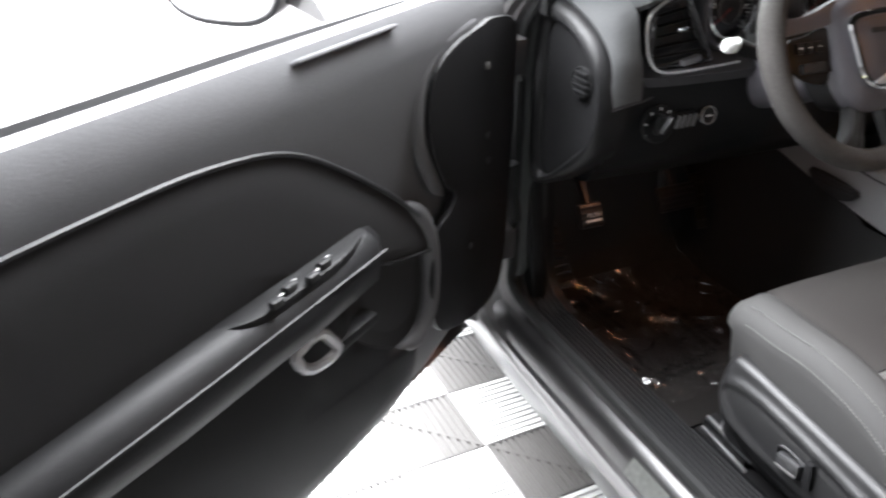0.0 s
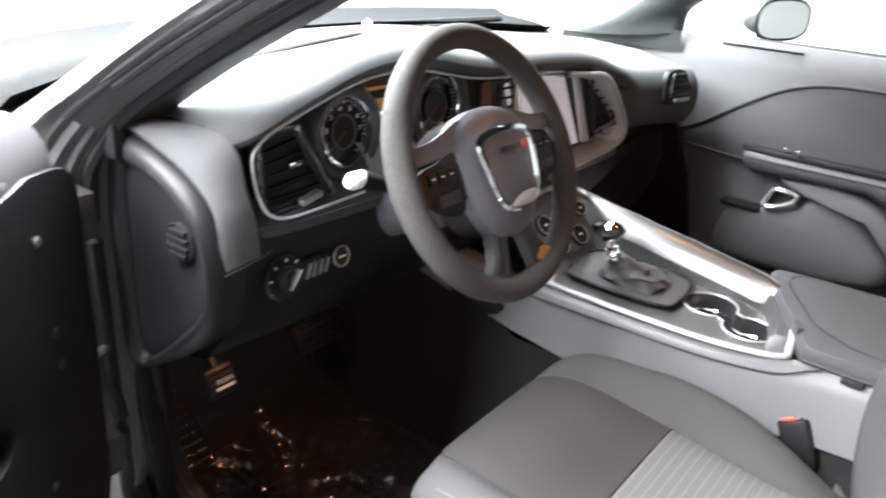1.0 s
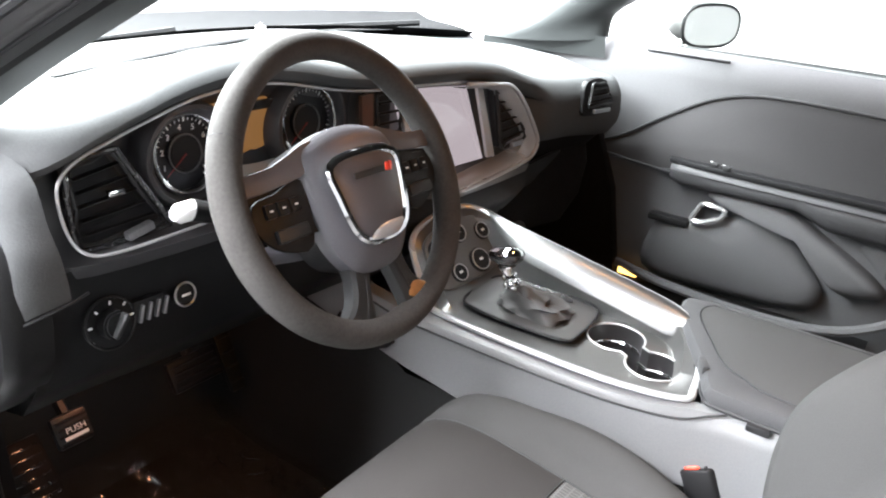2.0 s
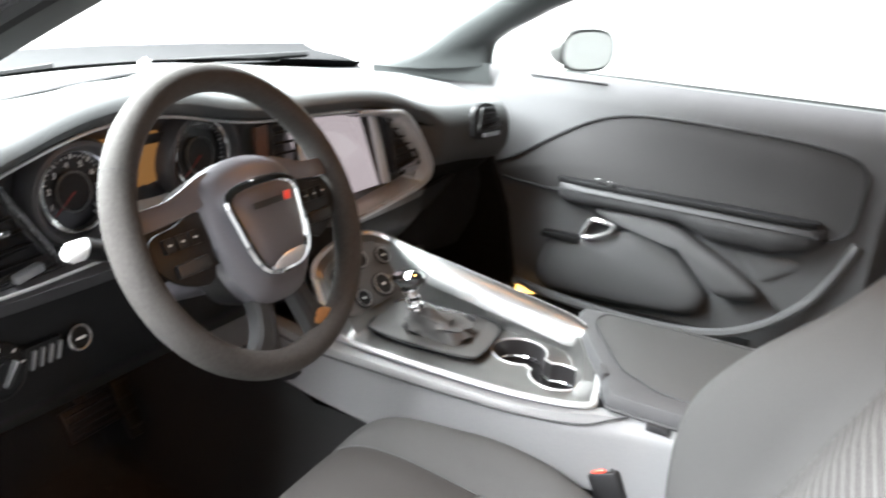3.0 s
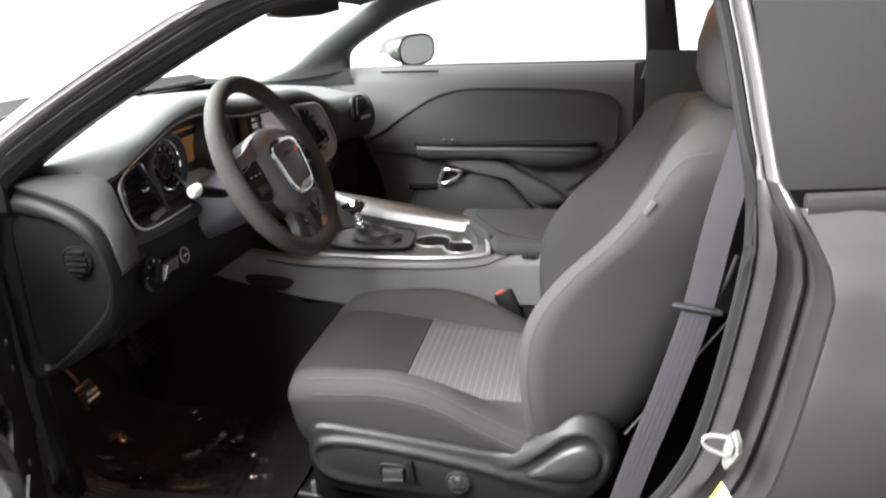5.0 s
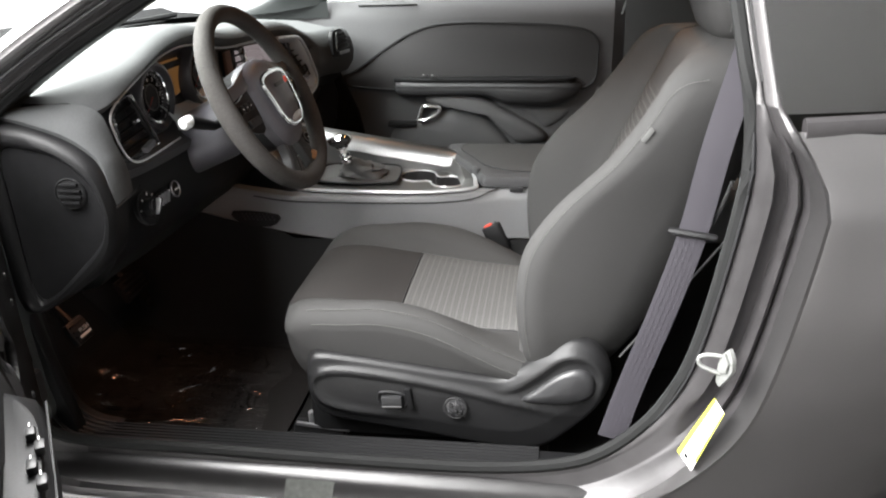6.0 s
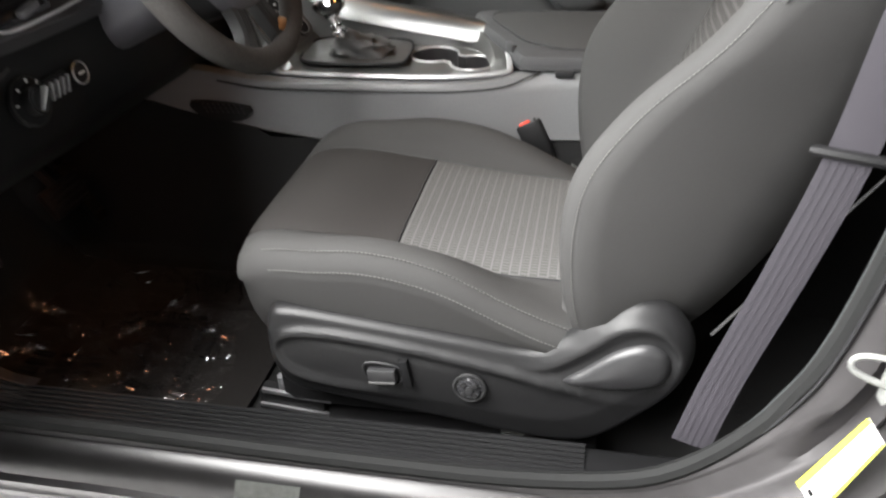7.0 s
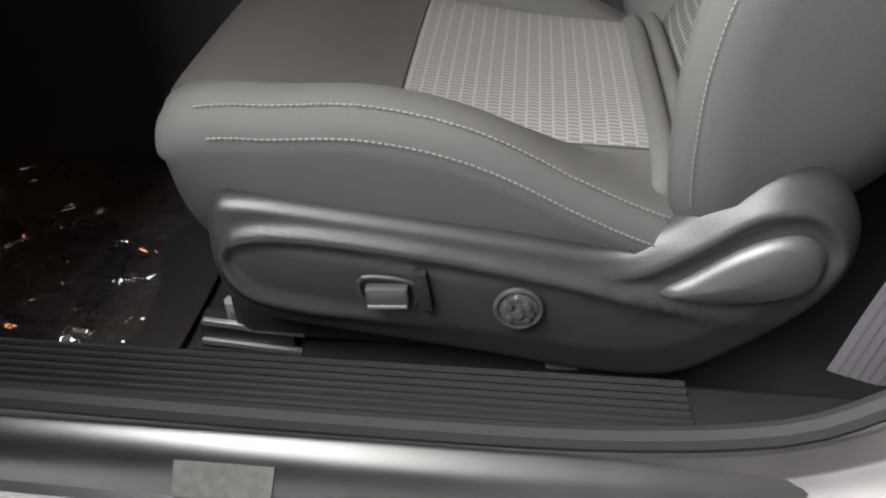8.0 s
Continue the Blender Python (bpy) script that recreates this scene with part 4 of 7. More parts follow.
part("vent_hood", slab(smooth_line([(0.505, 0.163, 0.970), (0.575, 0.153, 0.968), (0.602, 0.143, 0.915), (0.588, 0.145, 0.896), (0.504, 0.160, 0.898), (0.497, 0.164, 0.93)], 3, True), (0, 0.012, 0), 0.003), M_BLACK, v4, "black vent surround")
part("vent_wheel", rbox((0.548, 0.143, 0.907), (0.056, 0.008, 0.009), 0.002, Matrix.Rotation(radians(-12), 3, "Z")), M_STEEL, v4)
# lamp switch, dimmers, release button on the knee panel
sw = part("lamp_switch", disc((-0.59, 0.214, 0.815), (0, -1, 0.2), 0.030, 0.01, 0.002), M_BLACK, dash, "round black lamp switch")
part("switch_ring", ring((-0.59, 0.209, 0.816), (0, -1, 0.2), 0.0305, 0.0012), M_CHAR, sw)
part("knob", disc((-0.59, 0.202, 0.817), (0, -1, 0.2), 0.017, 0.02, 0.003), M_BLACK, sw)
part("knob_grip", rbox((-0.59, 0.190, 0.82), (0.006, 0.012, 0.030), 0.002, Matrix.Rotation(radians(35), 3, "Y")), M_CHAR, sw)
marks = bmesh.new()
for k in range(7):
    a = radians(215 - k * 42)
    rbox((-0.59 + math.cos(a) * 0.026, 0.2075, 0.816 + math.sin(a) * 0.026), (0.0045, 0.001, 0.0022), 0, Matrix.Rotation(-a, 3, "Y"), marks)
part("switch_marks", marks, M_INK, sw, "white switch symbols")
dim = part("dimmer_panel", rbox((-0.538, 0.212, 0.815), (0.046, 0.01, 0.032), 0.003), M_BLACK, dash, "black dimmer slider panel")
for k in range(4):
    part("slider", rbox((-0.553 + k * 0.011, 0.206, 0.815), (0.004, 0.006, 0.022), 0.001, Matrix.Rotation(radians(14), 3, "Y")), M_STEEL, dim)
bt = part("release_button", disc((-0.492, 0.21, 0.818), (0, -1, 0.2), 0.0145, 0.012, 0.003), M_BLACK, dash, "round black release button")
part("button_ring", ring((-0.492, 0.204, 0.819), (0, -1, 0.2), 0.0145, 0.0014), M_STEEL, bt)
part("button_mark", rbox((-0.492, 0.2025, 0.819), (0.012, 0.001, 0.003), 0), M_INK, bt)
# amber lamp under the dash
fl_ = part("footwell_lamp", rbox((-0.46, 0.37, 0.664), (0.08, 0.05, 0.01), 0.003), M_BLACK, dash, "footwell lamp")
part("lamp_lens", rbox((-0.46, 0.37, 0.657), (0.060, 0.030, 0.006), 0.002), M_FOOT_LAMP, fl_, "amber lit lens")
# footrest beside the pedals
tilt_ = Matrix.Rotation(radians(48), 3, "X")
fr = part("footrest", rbox((-0.548, 0.540, 0.385), (0.075, 0.15, 0.016), 0.005, tilt_), M_BLACK, dash, "black ribbed footrest")
for k in range(8):
    part("rib", rbox(Vector((-0.548, 0.540, 0.385)) + tilt_ @ Vector((0, -0.060 + k * 0.017, 0.0095)), (0.058, 0.006, 0.005), 0.0015, tilt_), M_SHINE, fr)
# left end: vinyl wrapping down from the top, then a dished black cap with a fat rim
def spread(pts, n):
    """Evenly many points along a smooth line."""
    p = smooth_line(pts, 8)
    return [p[round(k * (len(p) - 1) / (n - 1))] for k in range(n)]


wrap_a = spread([(-0.652, 0.62, 0.990), (-0.652, 0.5, 1.006), (-0.652, 0.38, 1.006), (-0.652, 0.30, 1.012), (-0.650, 0.250, 1.008), (-0.646, 0.226, 0.990), (-0.644, 0.214, 0.945), (-0.640, 0.206, 0.915), (-0.636, 0.204, 0.885), (-0.634, 0.204, 0.862)], 48)
wrap_b = spread([(-0.712, 0.62, 0.97), (-0.708, 0.5, 0.99), (-0.700, 0.40, 1.0), (-0.696, 0.36, 1.0), (-0.694, 0.307, 0.985), (-0.692, 0.27, 0.971), (-0.69, 0.247, 0.956), (-0.687, 0.225, 0.934), (-0.687, 0.216, 0.912), (-0.688, 0.212, 0.88), (-0.686, 0.211, 0.852)], 48)
rows = []
for f, o in ((0, 0), (0.25, 0.7), (0.5, 1.0), (0.75, 0.8), (0.93, 0.3), (1.0, 0), (1.02, -1.5)):
    rows.append([a.lerp(b, f) + Vector((-0.5, -0.7, 0.5)) * 0.007 * o for a, b in zip(wrap_a, wrap_b)])
part("dash_side", loft(rows, False), M_DASH, dash, "grey vinyl wrapping down the dashboard end")
part("wrap_seam", tube([(-0.686, 0.207, 0.851), (-0.66, 0.2025, 0.857), (-0.634, 0.2015, 0.861), (-0.615, 0.2035, 0.865)], 0.0016, 5), M_RUBBER, dash)
outer = smooth_line([(0, y, z) for y, z in ((0.40, 0.992), (0.355, 0.992), (0.307, 0.978), (0.252, 0.950), (0.220, 0.912), (0.209, 0.858), (0.211, 0.814), (0.224, 0.772), (0.274, 0.722), (0.344, 0.676), (0.40, 0.655), (0.43, 0.70), (0.43, 0.85), (0.43, 0.96))], 4, True)
inside = smooth_line([(0, y, z) for y, z in ((0.37, 0.952), (0.345, 0.951), (0.29, 0.938), (0.252, 0.910), (0.234, 0.884), (0.224, 0.850), (0.228, 0.818), (0.246, 0.785), (0.29, 0.742), (0.345, 0.694), (0.375, 0.69), (0.385, 0.74), (0.385, 0.85), (0.385, 0.93))], 4, True)
rows = [[Vector((-0.655, q.y, q.z)) for q in outer], [Vector((-0.688, q.y, q.z)) for q in outer]]
for f, x in ((0.15, -0.699), (0.4, -0.706), (0.7, -0.707), (0.92, -0.702), (1.0, -0.697)):
    rows.append([Vector((x, a.y + (b.y - a.y) * f, a.z + (b.z - a.z) * f)) for a, b in zip(outer, inside)])
part("end_cap_rim", loft(rows, True, False), M_BLACK, dash, "black rounded rim of the dashboard end cap")
part("end_cap", dome([Vector((-0.692, q.y, q.z)) for q in inside], (-0.004, 0, 0), -0.004), M_COWL, dash, "black dished dashboard end cap")
sv = part("round_side_vent", disc((-0.694, 0.274, 0.878), (-1, -0.1, 0), 0.024, 0.012, 0.002), M_CHAR, dash, "round slotted side vent")
part("vent_ring", ring((-0.699, 0.274, 0.878), (-1, -0.1, 0), 0.0245, 0.0016, 32), M_BLACK, sv)
for k in range(4):
    part("slat", rbox((-0.701, 0.274, 0.863 + k * 0.010), (0.006, 0.042 - 0.008 * abs(k - 1.5), 0.0045), 0.001), M_COWL, sv)
part("pillar_base_cover", rbox((-0.702, 0.392, 0.985), (0.03, 0.05, 0.05), 0.010), M_BLACK, dash, "black cover at the pillar base")
# defroster slots, sensor
slot = smooth_line([(-0.47, 0.500, 1.0295), (-0.435, 0.509, 1.0315), (-0.254, 0.556, 1.0335), (-0.06, 0.612, 1.0315), (0.03, 0.634, 1.0295)], 6)
part("defrost_slot", tube(slot, tapered(len(slot), 0.007), 6, flat=0.5), M_RUBBER, dash, "long thin black defroster slot")
slot = smooth_line([(0.11, 0.655, 1.0265), (0.28, 0.67, 1.022), (0.46, 0.655, 1.014)], 6)
part("defrost_slot", tube(slot, tapered(len(slot), 0.004), 6, flat=0.5), M_RUBBER, dash)
part("light_sensor", disc((0.085, 0.69, 1.034), (0, 0, 1), 0.013, 0.022, 0.006, 16, r2=0.008), M_WHITE, dash, "small pale light sensor dome")

# ---- steering wheel ----
WC, TILT_W = Vector((-0.358, 0.060, 0.960)), radians(26.0)
WN, WU, WV = Vector((0, -math.cos(TILT_W), math.sin(TILT_W))), Vector((1, 0, 0)), Vector((0, math.sin(TILT_W), math.cos(TILT_W)))


def wp(a, b, c=0.0):
    """A point in the wheel: across, up and towards the driver."""
    return WC + WU * a + WV * b + WN * c


wheel = thing("steering_wheel", tuple(WC - WN * 0.1), "dark leather steering wheel with a shield badge", "steering wheel")
rim_pts, rr = [], []
for k in range(72):
    a = 2 * math.pi * k / 72
    rim_pts.append(wp(math.cos(a) * 0.178, math.sin(a) * 0.172))
    rr.append(0.0170 + 0.0022 * (abs(math.cos(a)) ** 3))
part("rim", tube(rim_pts, rr, 14, True, up=WN), M_WHEEL, wheel, "thick dark leather wheel rim")
for a0 in (30, 150, 205, 335):
    a = radians(a0)
    c = wp(math.cos(a) * 0.178, math.sin(a) * 0.172)
    part("rim_seam", ring(c, wp(-math.sin(a), math.cos(a)) - WC, 0.0178, 0.0008, 20, 5), M_RUBBER, wheel)
hub = smooth_line([wp(-0.078, 0.045), wp(-0.05, 0.066), wp(0, 0.074), wp(0.05, 0.066), wp(0.078, 0.045), wp(0.076, -0.02), wp(0.060, -0.07), wp(0.03, -0.098), wp(-0.03, -0.098), wp(-0.060, -0.07), wp(-0.076, -0.02)], 4, True)
part("hub", dome([q - WN * 0.012 for q in hub], WN * 0.026, 0.016, rings=9, power=2.6), M_HUB, wheel, "grey airbag cover")
part("hub_back", loft([[q - WN * 0.01 for q in hub], [WC + (q - WC) * 0.9 - WN * 0.06 for q in hub]], True, True), M_BLACK, wheel)
for s in (-1, 1):
    sp = [[wp(s * 0.06, 0.052, 0.004), wp(s * 0.11, 0.028, -0.002), wp(s * 0.165, 0.020, -0.004)], [wp(s * 0.06, 0.052, -0.02), wp(s * 0.11, 0.028, -0.02), wp(s * 0.165, 0.020, -0.016)],
          [wp(s * 0.06, -0.035, -0.02), wp(s * 0.11, -0.032, -0.02), wp(s * 0.168, -0.030, -0.016)], [wp(s * 0.06, -0.035, 0.004), wp(s * 0.11, -0.032, -0.002), wp(s * 0.168, -0.030, -0.004)]]
    part("spoke", loft([list(r) for r in zip(*sp)], True, True), M_BLACK, wheel, "black side spoke")
    part("spoke_cap", slab(smooth_line([wp(s * 0.050, 0.066, 0.004), wp(s * 0.115, 0.048, 0.002), wp(s * 0.164, 0.044, 0), wp(s * 0.168, 0.024, 0), wp(s * 0.115, 0.025, 0.003), wp(s * 0.07, 0.034, 0.008)], 3, True), WN * 0.006, 0.002), M_HUB, wheel)
    pad = part("button_pad", slab(smooth_line([wp(s * 0.078, 0.026, 0.003), wp(s * 0.12, 0.020, 0.001), wp(s * 0.152, 0.014, -0.001), wp(s * 0.156, -0.016, -0.001), wp(s * 0.13, -0.042, -0.001), wp(s * 0.088, -0.046, 0.002)], 3, True), WN * 0.005, 0.002), M_BLACK, wheel, "wheel switch pad")
    for i in range(3):
        part("wheel_button", rbox(wp(s * (0.098 + 0.018 * i), 0.003, 0.006), (0.014, 0.006, 0.016), 0.002, Matrix.Rotation(-TILT_W, 3, "X")), M_BLACK, pad)
        part("button_mark", rbox(wp(s * (0.098 + 0.018 * i), 0.003, 0.0096), (0.004, 0.001, 0.002), 0, Matrix.Rotation(-TILT_W, 3, "X")), M_INK, pad)
    part("wheel_rocker", rbox(wp(s * 0.113, -0.026, 0.006), (0.046, 0.010, 0.015), 0.003, Matrix.Rotation(-TILT_W, 3, "X")), M_CHAR, wheel)
    lines_ = [((0.006, -0.070), (0.019, -0.105), (0.026, -0.135), (0.030, -0.160)), ((0.046, -0.066), (0.049, -0.105), (0.062, -0.132), (0.094, -0.150))]
    left_, right_ = [spread([wp(s * a, b, 0.002) for a, b in q], 9) for q in lines_]
    low = [[l, l.lerp(r, 0.15) + WN * 0.004, l.lerp(r, 0.85) + WN * 0.004, r, r - WN * 0.016, l - WN * 0.016] for l, r in zip(left_, right_)]
    spk = part("lower_spoke", loft(low, True, True), M_CHAR, wheel, "dark flared lower spoke")
    part("spoke_groove", tube([l.lerp(r, 0.30) + WN * 0.0035 for l, r in zip(left_[2:8], right_[2:8])], 0.0030, 6, flat=0.5, up=WN), M_RUBBER, spk)
    # right spoke end gets the amber reflection as a coloured patch
    if s > 0:
        part("spoke_glint", dome(smooth_line([wp(0.034, -0.146, 0.005), wp(0.048, -0.133, 0.005), wp(0.066, -0.138, 0.005), wp(0.072, -0.146, 0.004), wp(0.052, -0.153, 0.004)], 4, True), WN * 0.002, 0.001), M_AMBER_GLINT, spk, "spoke tip coloured for an amber reflection")
badge = smooth_line([wp(-0.054, 0.030, 0.031), wp(0.0, 0.038, 0.033), wp(0.054, 0.030, 0.031), wp(0.055, -0.005, 0.032), wp(0.040, -0.054, 0.031), wp(0.0, -0.066, 0.031), wp(-0.040, -0.054, 0.031), wp(-0.055, -0.005, 0.032)], 4, True)
bdg = part("badge", dome([q - WN * 0.006 for q in badge], WN * 0.006, 0.007), M_HUB, wheel, "shield-shaped badge panel")
part("badge_edge", tube(badge, 0.0054, 6, True, flat=0.7, up=WN), M_CHROME, bdg, "chrome badge edging")
part("badge_emblem", dome(smooth_line([wp(-0.030, -0.062, 0.0352), wp(-0.006, -0.050, 0.0352), wp(0.032, -0.050, 0.0352), wp(0.014, -0.065, 0.0352)], 4, True), WN * 0.002, 0.002), M_RING, bdg, "small chrome emblem")
part("badge_bar", rbox(wp(-0.006, 0.012, 0.0405), (0.050, 0.002, 0.008), 0.001, Matrix.Rotation(-TILT_W, 3, "X")), M_CHAR, bdg)
for k in range(2):
    part("badge_stripe", rbox(wp(0.026 + k * 0.006, 0.013, 0.0405), (0.0042, 0.002, 0.010), 0, Matrix.Rotation(-TILT_W, 3, "X") @ Matrix.Rotation(radians(20), 3, "Y")), M_RED, bdg, "red slanted stripe")
part("column", loft([[WC - WN * d + WU * math.cos(a) * r + WV * (math.sin(a) * r * 0.9 - 0.012) for a in [2 * math.pi * k / 20 for k in range(20)]] for d, r in ((0.035, 0.052), (0.05, 0.062), (0.12, 0.066), (0.24, 0.06))], True, True), M_HUB, wheel, "grey steering column shroud")
stalk = part("stalk", tube([WC - WN * 0.07 - WU * 0.05, WC - WN * 0.075 - WU * 0.10 + WV * 0.002, Vector((-0.525, 0.142, 0.953))], [0.008, 0.009, 0.013], 10), M_BLACK, wheel, "black indicator stalk")
part("stalk_tip", tube([(-0.515, 0.142, 0.953), (-0.523, 0.142, 0.953), (-0.541, 0.142, 0.953), (-0.548, 0.142, 0.953)], [0.009, 0.0115, 0.0115, 0.007], 14), M_WHITE, stalk, "glossy pale stalk end")

# ---- doors ----
HINGE, SWING = Vector((-0.763, 0.376, 0)), radians(55.0)
D_ALONG, D_IN = Vector((-math.sin(SWING), -math.cos(SWING), 0)), Vector((math.cos(SWING), -math.sin(SWING), 0))


def passenger_map(p):
    return Vector((0.76 + p[0], 0.49 - p[1], p[2]))


def driver_map(p):
    return HINGE + D_ALONG * p[1] - D_IN * p[0] + Vector((0, 0, p[2]))


INSERT = [(0.26, 0.770), (0.335, 0.82), (0.43, 0.884), (0.53, 0.938), (0.65, 0.960), (0.90, 0.955), (1.045, 0.940), (1.098, 0.91), (1.105, 0.86), (1.07, 0.755), (0.8, 0.75), (0.5, 0.748)]
INSERT_DRIVER = [(0.24, 0.665), (0.28, 0.715), (0.36, 0.79), (0.47, 0.872), (0.57, 0.93), (0.68, 0.953), (0.80, 0.958), (0.96, 0.955), (1.05, 0.938), (1.095, 0.90), (1.10, 0.86), (1.07, 0.77), (0.8, 0.765), (0.5, 0.755), (0.38, 0.70)]
PROFILE = [(1.012, 0.055), (1.03, 0.04), (1.028, 0.02), (1.005, 0.004), (0.97, -0.002), (0.9, 0.004), (0.8, 0.014), (0.7, 0.02), (0.55, 0.03), (0.42, 0.045), (0.36, 0.06)]


def car_door(m, name, label, glazed, u_end=1.19):
    """A coupe door in its own frame: out of the cabin, along from the hinge, up."""
    door = thing(name, tuple(m((0.06, 0.5, 0.35))), label, "car door")
    us = [0.02, 0.05, 0.10, 0.2, 0.35, 0.5, 0.65, 0.8, 0.95, 1.08, 1.15, u_end]

    def row(u):
        lift = 0.09 * max(0, 1 - u / 0.25) ** 2 + 0.10 * max(0, (u - 0.95) / 0.24) ** 2
        back = 0.06 if u in (us[0], us[-1]) else 0.0
        return [Vector((a + back * 0.7, u, z + lift * max(0, (0.8 - z) / 0.44))) for z, a in PROFILE]

    panel = part("trim_panel", moved(loft([row(u) for u in us], False), m), M_DOOR, door, "grey door trim panel")
    ins = smooth_line([(0.012, u, z) for u, z in (INSERT if glazed else INSERT_DRIVER)], 4, True)
    part("cloth_insert", moved(dome(ins, (-0.016, 0, 0), 0.006), m), M_CLOTH_DOOR if glazed else M_CLOTH_SHADED, door, "dark cloth door insert")
    part("insert_seam", moved(tube([q + Vector((-0.015, 0, 0)) for q in ins], 0.0035, 6, True, up=(1, 0, 0)), m), M_RUBBER, door)
    rows = []
    if glazed:
        for u, top, low, d in [(0.452, 0.775, 0.748, 0.02), (0.459, 0.781, 0.736, 0.045), (0.485, 0.783, 0.728, 0.060), (0.6, 0.782, 0.732, 0.068), (0.745, 0.781, 0.734, 0.070), (0.78, 0.780, 0.722, 0.070), (0.815, 0.780, 0.706, 0.070), (0.95, 0.778, 0.699, 0.066), (1.02, 0.777, 0.716, 0.056), (1.05, 0.775, 0.738, 0.04), (1.056, 0.770, 0.750, 0.02)]:
            w, zc = (top - low) / 2, (top + low) / 2
            rows.append([Vector((a, u, zc + b)) for a, b in [(0.02, w), (0.02 - d * 0.55, w), (0.02 - d * 0.86, w - 0.003), (0.02 - d * 0.97, w - 0.010), (0.02 - d, w * 0.2), (0.02 - d * 0.93, -w * 0.5), (0.02 - d * 0.6, -w * 0.95), (0.02, -w)]])
    for u, w, d in [] if glazed else [(0.425, 0.018, 0.02), (0.432, 0.034, 0.045), (0.46, 0.042, 0.064), (0.6, 0.043, 0.072), (0.8, 0.042, 0.072), (1.0, 0.038, 0.064), (1.05, 0.032, 0.05), (1.062, 0.02, 0.02)]:
        zc = 0.748 - 0.006 * (u - 0.43)
        rows.append([Vector((a, u, zc + b)) for a, b in [(0.02, w), (0.02 - d * 0.55, w + 0.002), (0.02 - d * 0.9, w * 0.75), (0.02 - d, w * 0.2), (0.02 - d * 0.93, -w * 0.5), (0.02 - d * 0.6, -w * 0.95), (0.02, -w)]])
    # the driver armrest is coloured black to look shaded
    arm = part("armrest", moved(loft(rows, True, True), m), M_ARM if glazed else M_BLACK, door, "padded grey armrest" if glazed else "padded armrest, blackened for shade", 60)
    part("armrest_seam", moved(tube([(-0.046, 0.45, 0.768), (-0.05, 0.75, 0.767), (-0.046, 1.04, 0.764)], 0.0018, 5), m), M_RUBBER, arm)
    ue = 1.04 if glazed else 0.72
    pod = part("switch_panel", moved(slab(smooth_line([(-0.008, 0.448, 0.776), (0.018, 0.50, 0.782), (0.018, (0.5 + ue) / 2, 0.782), (0.018, ue - 0.04, 0.780), (-0.006, ue, 0.777), (-0.036, ue - 0.04, 0.778), (-0.042, (0.52 + ue) / 2, 0.780), (-0.038, 0.52, 0.780)], 4, True), (0, 0, 0.0135), 0.004), m), M_BLACK, door, "black window switch panel")
    for k in range(4 if not glazed else 2):
        part("window_switch", moved(rbox((-0.034 - 0.008 * (k % 2), 0.56 + 0.03 * k, 0.7985), (0.010, 0.018, 0.010), 0.003), m), M_CHAR, pod)
        part("switch_mark", moved(rbox((-0.034 - 0.008 * (k % 2), 0.552 + 0.03 * k, 0.8042), (0.0015, 0.007, 0.001), 0), m), M_INK, pod)
    hand = smooth_line([(-0.006, 0.512, 0.640), (-0.006, 0.527, 0.664), (-0.006, 0.546, 0.684), (-0.006, 0.580, 0.682), (-0.006, 0.593, 0.674), (-0.006, 0.578, 0.648), (-0.006, 0.556, 0.637), (-0.006, 0.527, 0.634)], 2, True)
    if glazed:
        corner = [(0.545, 0.699), (0.602, 0.694), (0.594, 0.672), (0.552, 0.651), (0.524, 0.651), (0.533, 0.672)]
        hand = []
        for k, (u, z) in enumerate(corner):
            u0, z0 = corner[k - 1]
            u1, z1 = corner[(k + 1) % len(corner)]
            hand += [Vector((-0.012, u + (u0 - u) * f, z + (z0 - z) * f)) for f in (0.5, 0.16)] + [Vector((-0.012, u + (u1 - u) * 0.16, z + (z1 - z) * 0.16))]
    hd = part("door_handle", moved(tube(hand, 0.0068 if glazed else 0.0085, 8, True, up=(1, 0, 0)), m), M_HANDLE if glazed else M_RING, door, "silver pull door handle")
    part("handle_recess", moved(dome([q + Vector((0.014, 0, 0)) for q in hand], (-0.002, 0, 0), -0.004), m), M_RUBBER, hd)
    part("handle_ledge", moved(rbox((0.006, 0.47, 0.634), (0.03, 0.10, 0.018), 0.006), m), M_BLACK, door)
    if glazed:
        sweep = smooth_line([(0.0, u, z) for u, z in ((0.56, 0.730), (0.645, 0.737), (0.712, 0.730), (0.76, 0.714), (0.805, 0.688), (0.871, 0.653), (0.935, 0.612), (0.95, 0.585), (0.87, 0.572), (0.824, 0.603), (0.786, 0.644), (0.73, 0.688), (0.655, 0.714), (0.568, 0.710))], 3, True)
        part("pull_sweep", moved(dome([q + Vector((0.026, 0, 0)) for q in sweep], (-0.046, 0, 0), 0.01, rings=7), m), M_DOOR, door, "sweeping grey grab moulding", 80)
        bulge = smooth_line([(0.03, u, z) for u, z in ((0.44, 0.620), (0.52, 0.644), (0.60, 0.670), (0.654, 0.696), (0.70, 0.692), (0.74, 0.668), (0.79, 0.612), (0.835, 0.55), (0.79, 0.50), (0.55, 0.485), (0.42, 0.50))], 4, True)
        part("map_pocket", moved(dome(bulge, (-0.024, 0, 0), 0.014, rings=7), m), M_DOOR, door, "moulded map pocket", 80)
        back = smooth_line([(0.03, u, z) for u, z in ((0.885, 0.684), (1.0, 0.686), (1.02, 0.672), (0.99, 0.645), (0.945, 0.622), (0.915, 0.645))], 3, True)
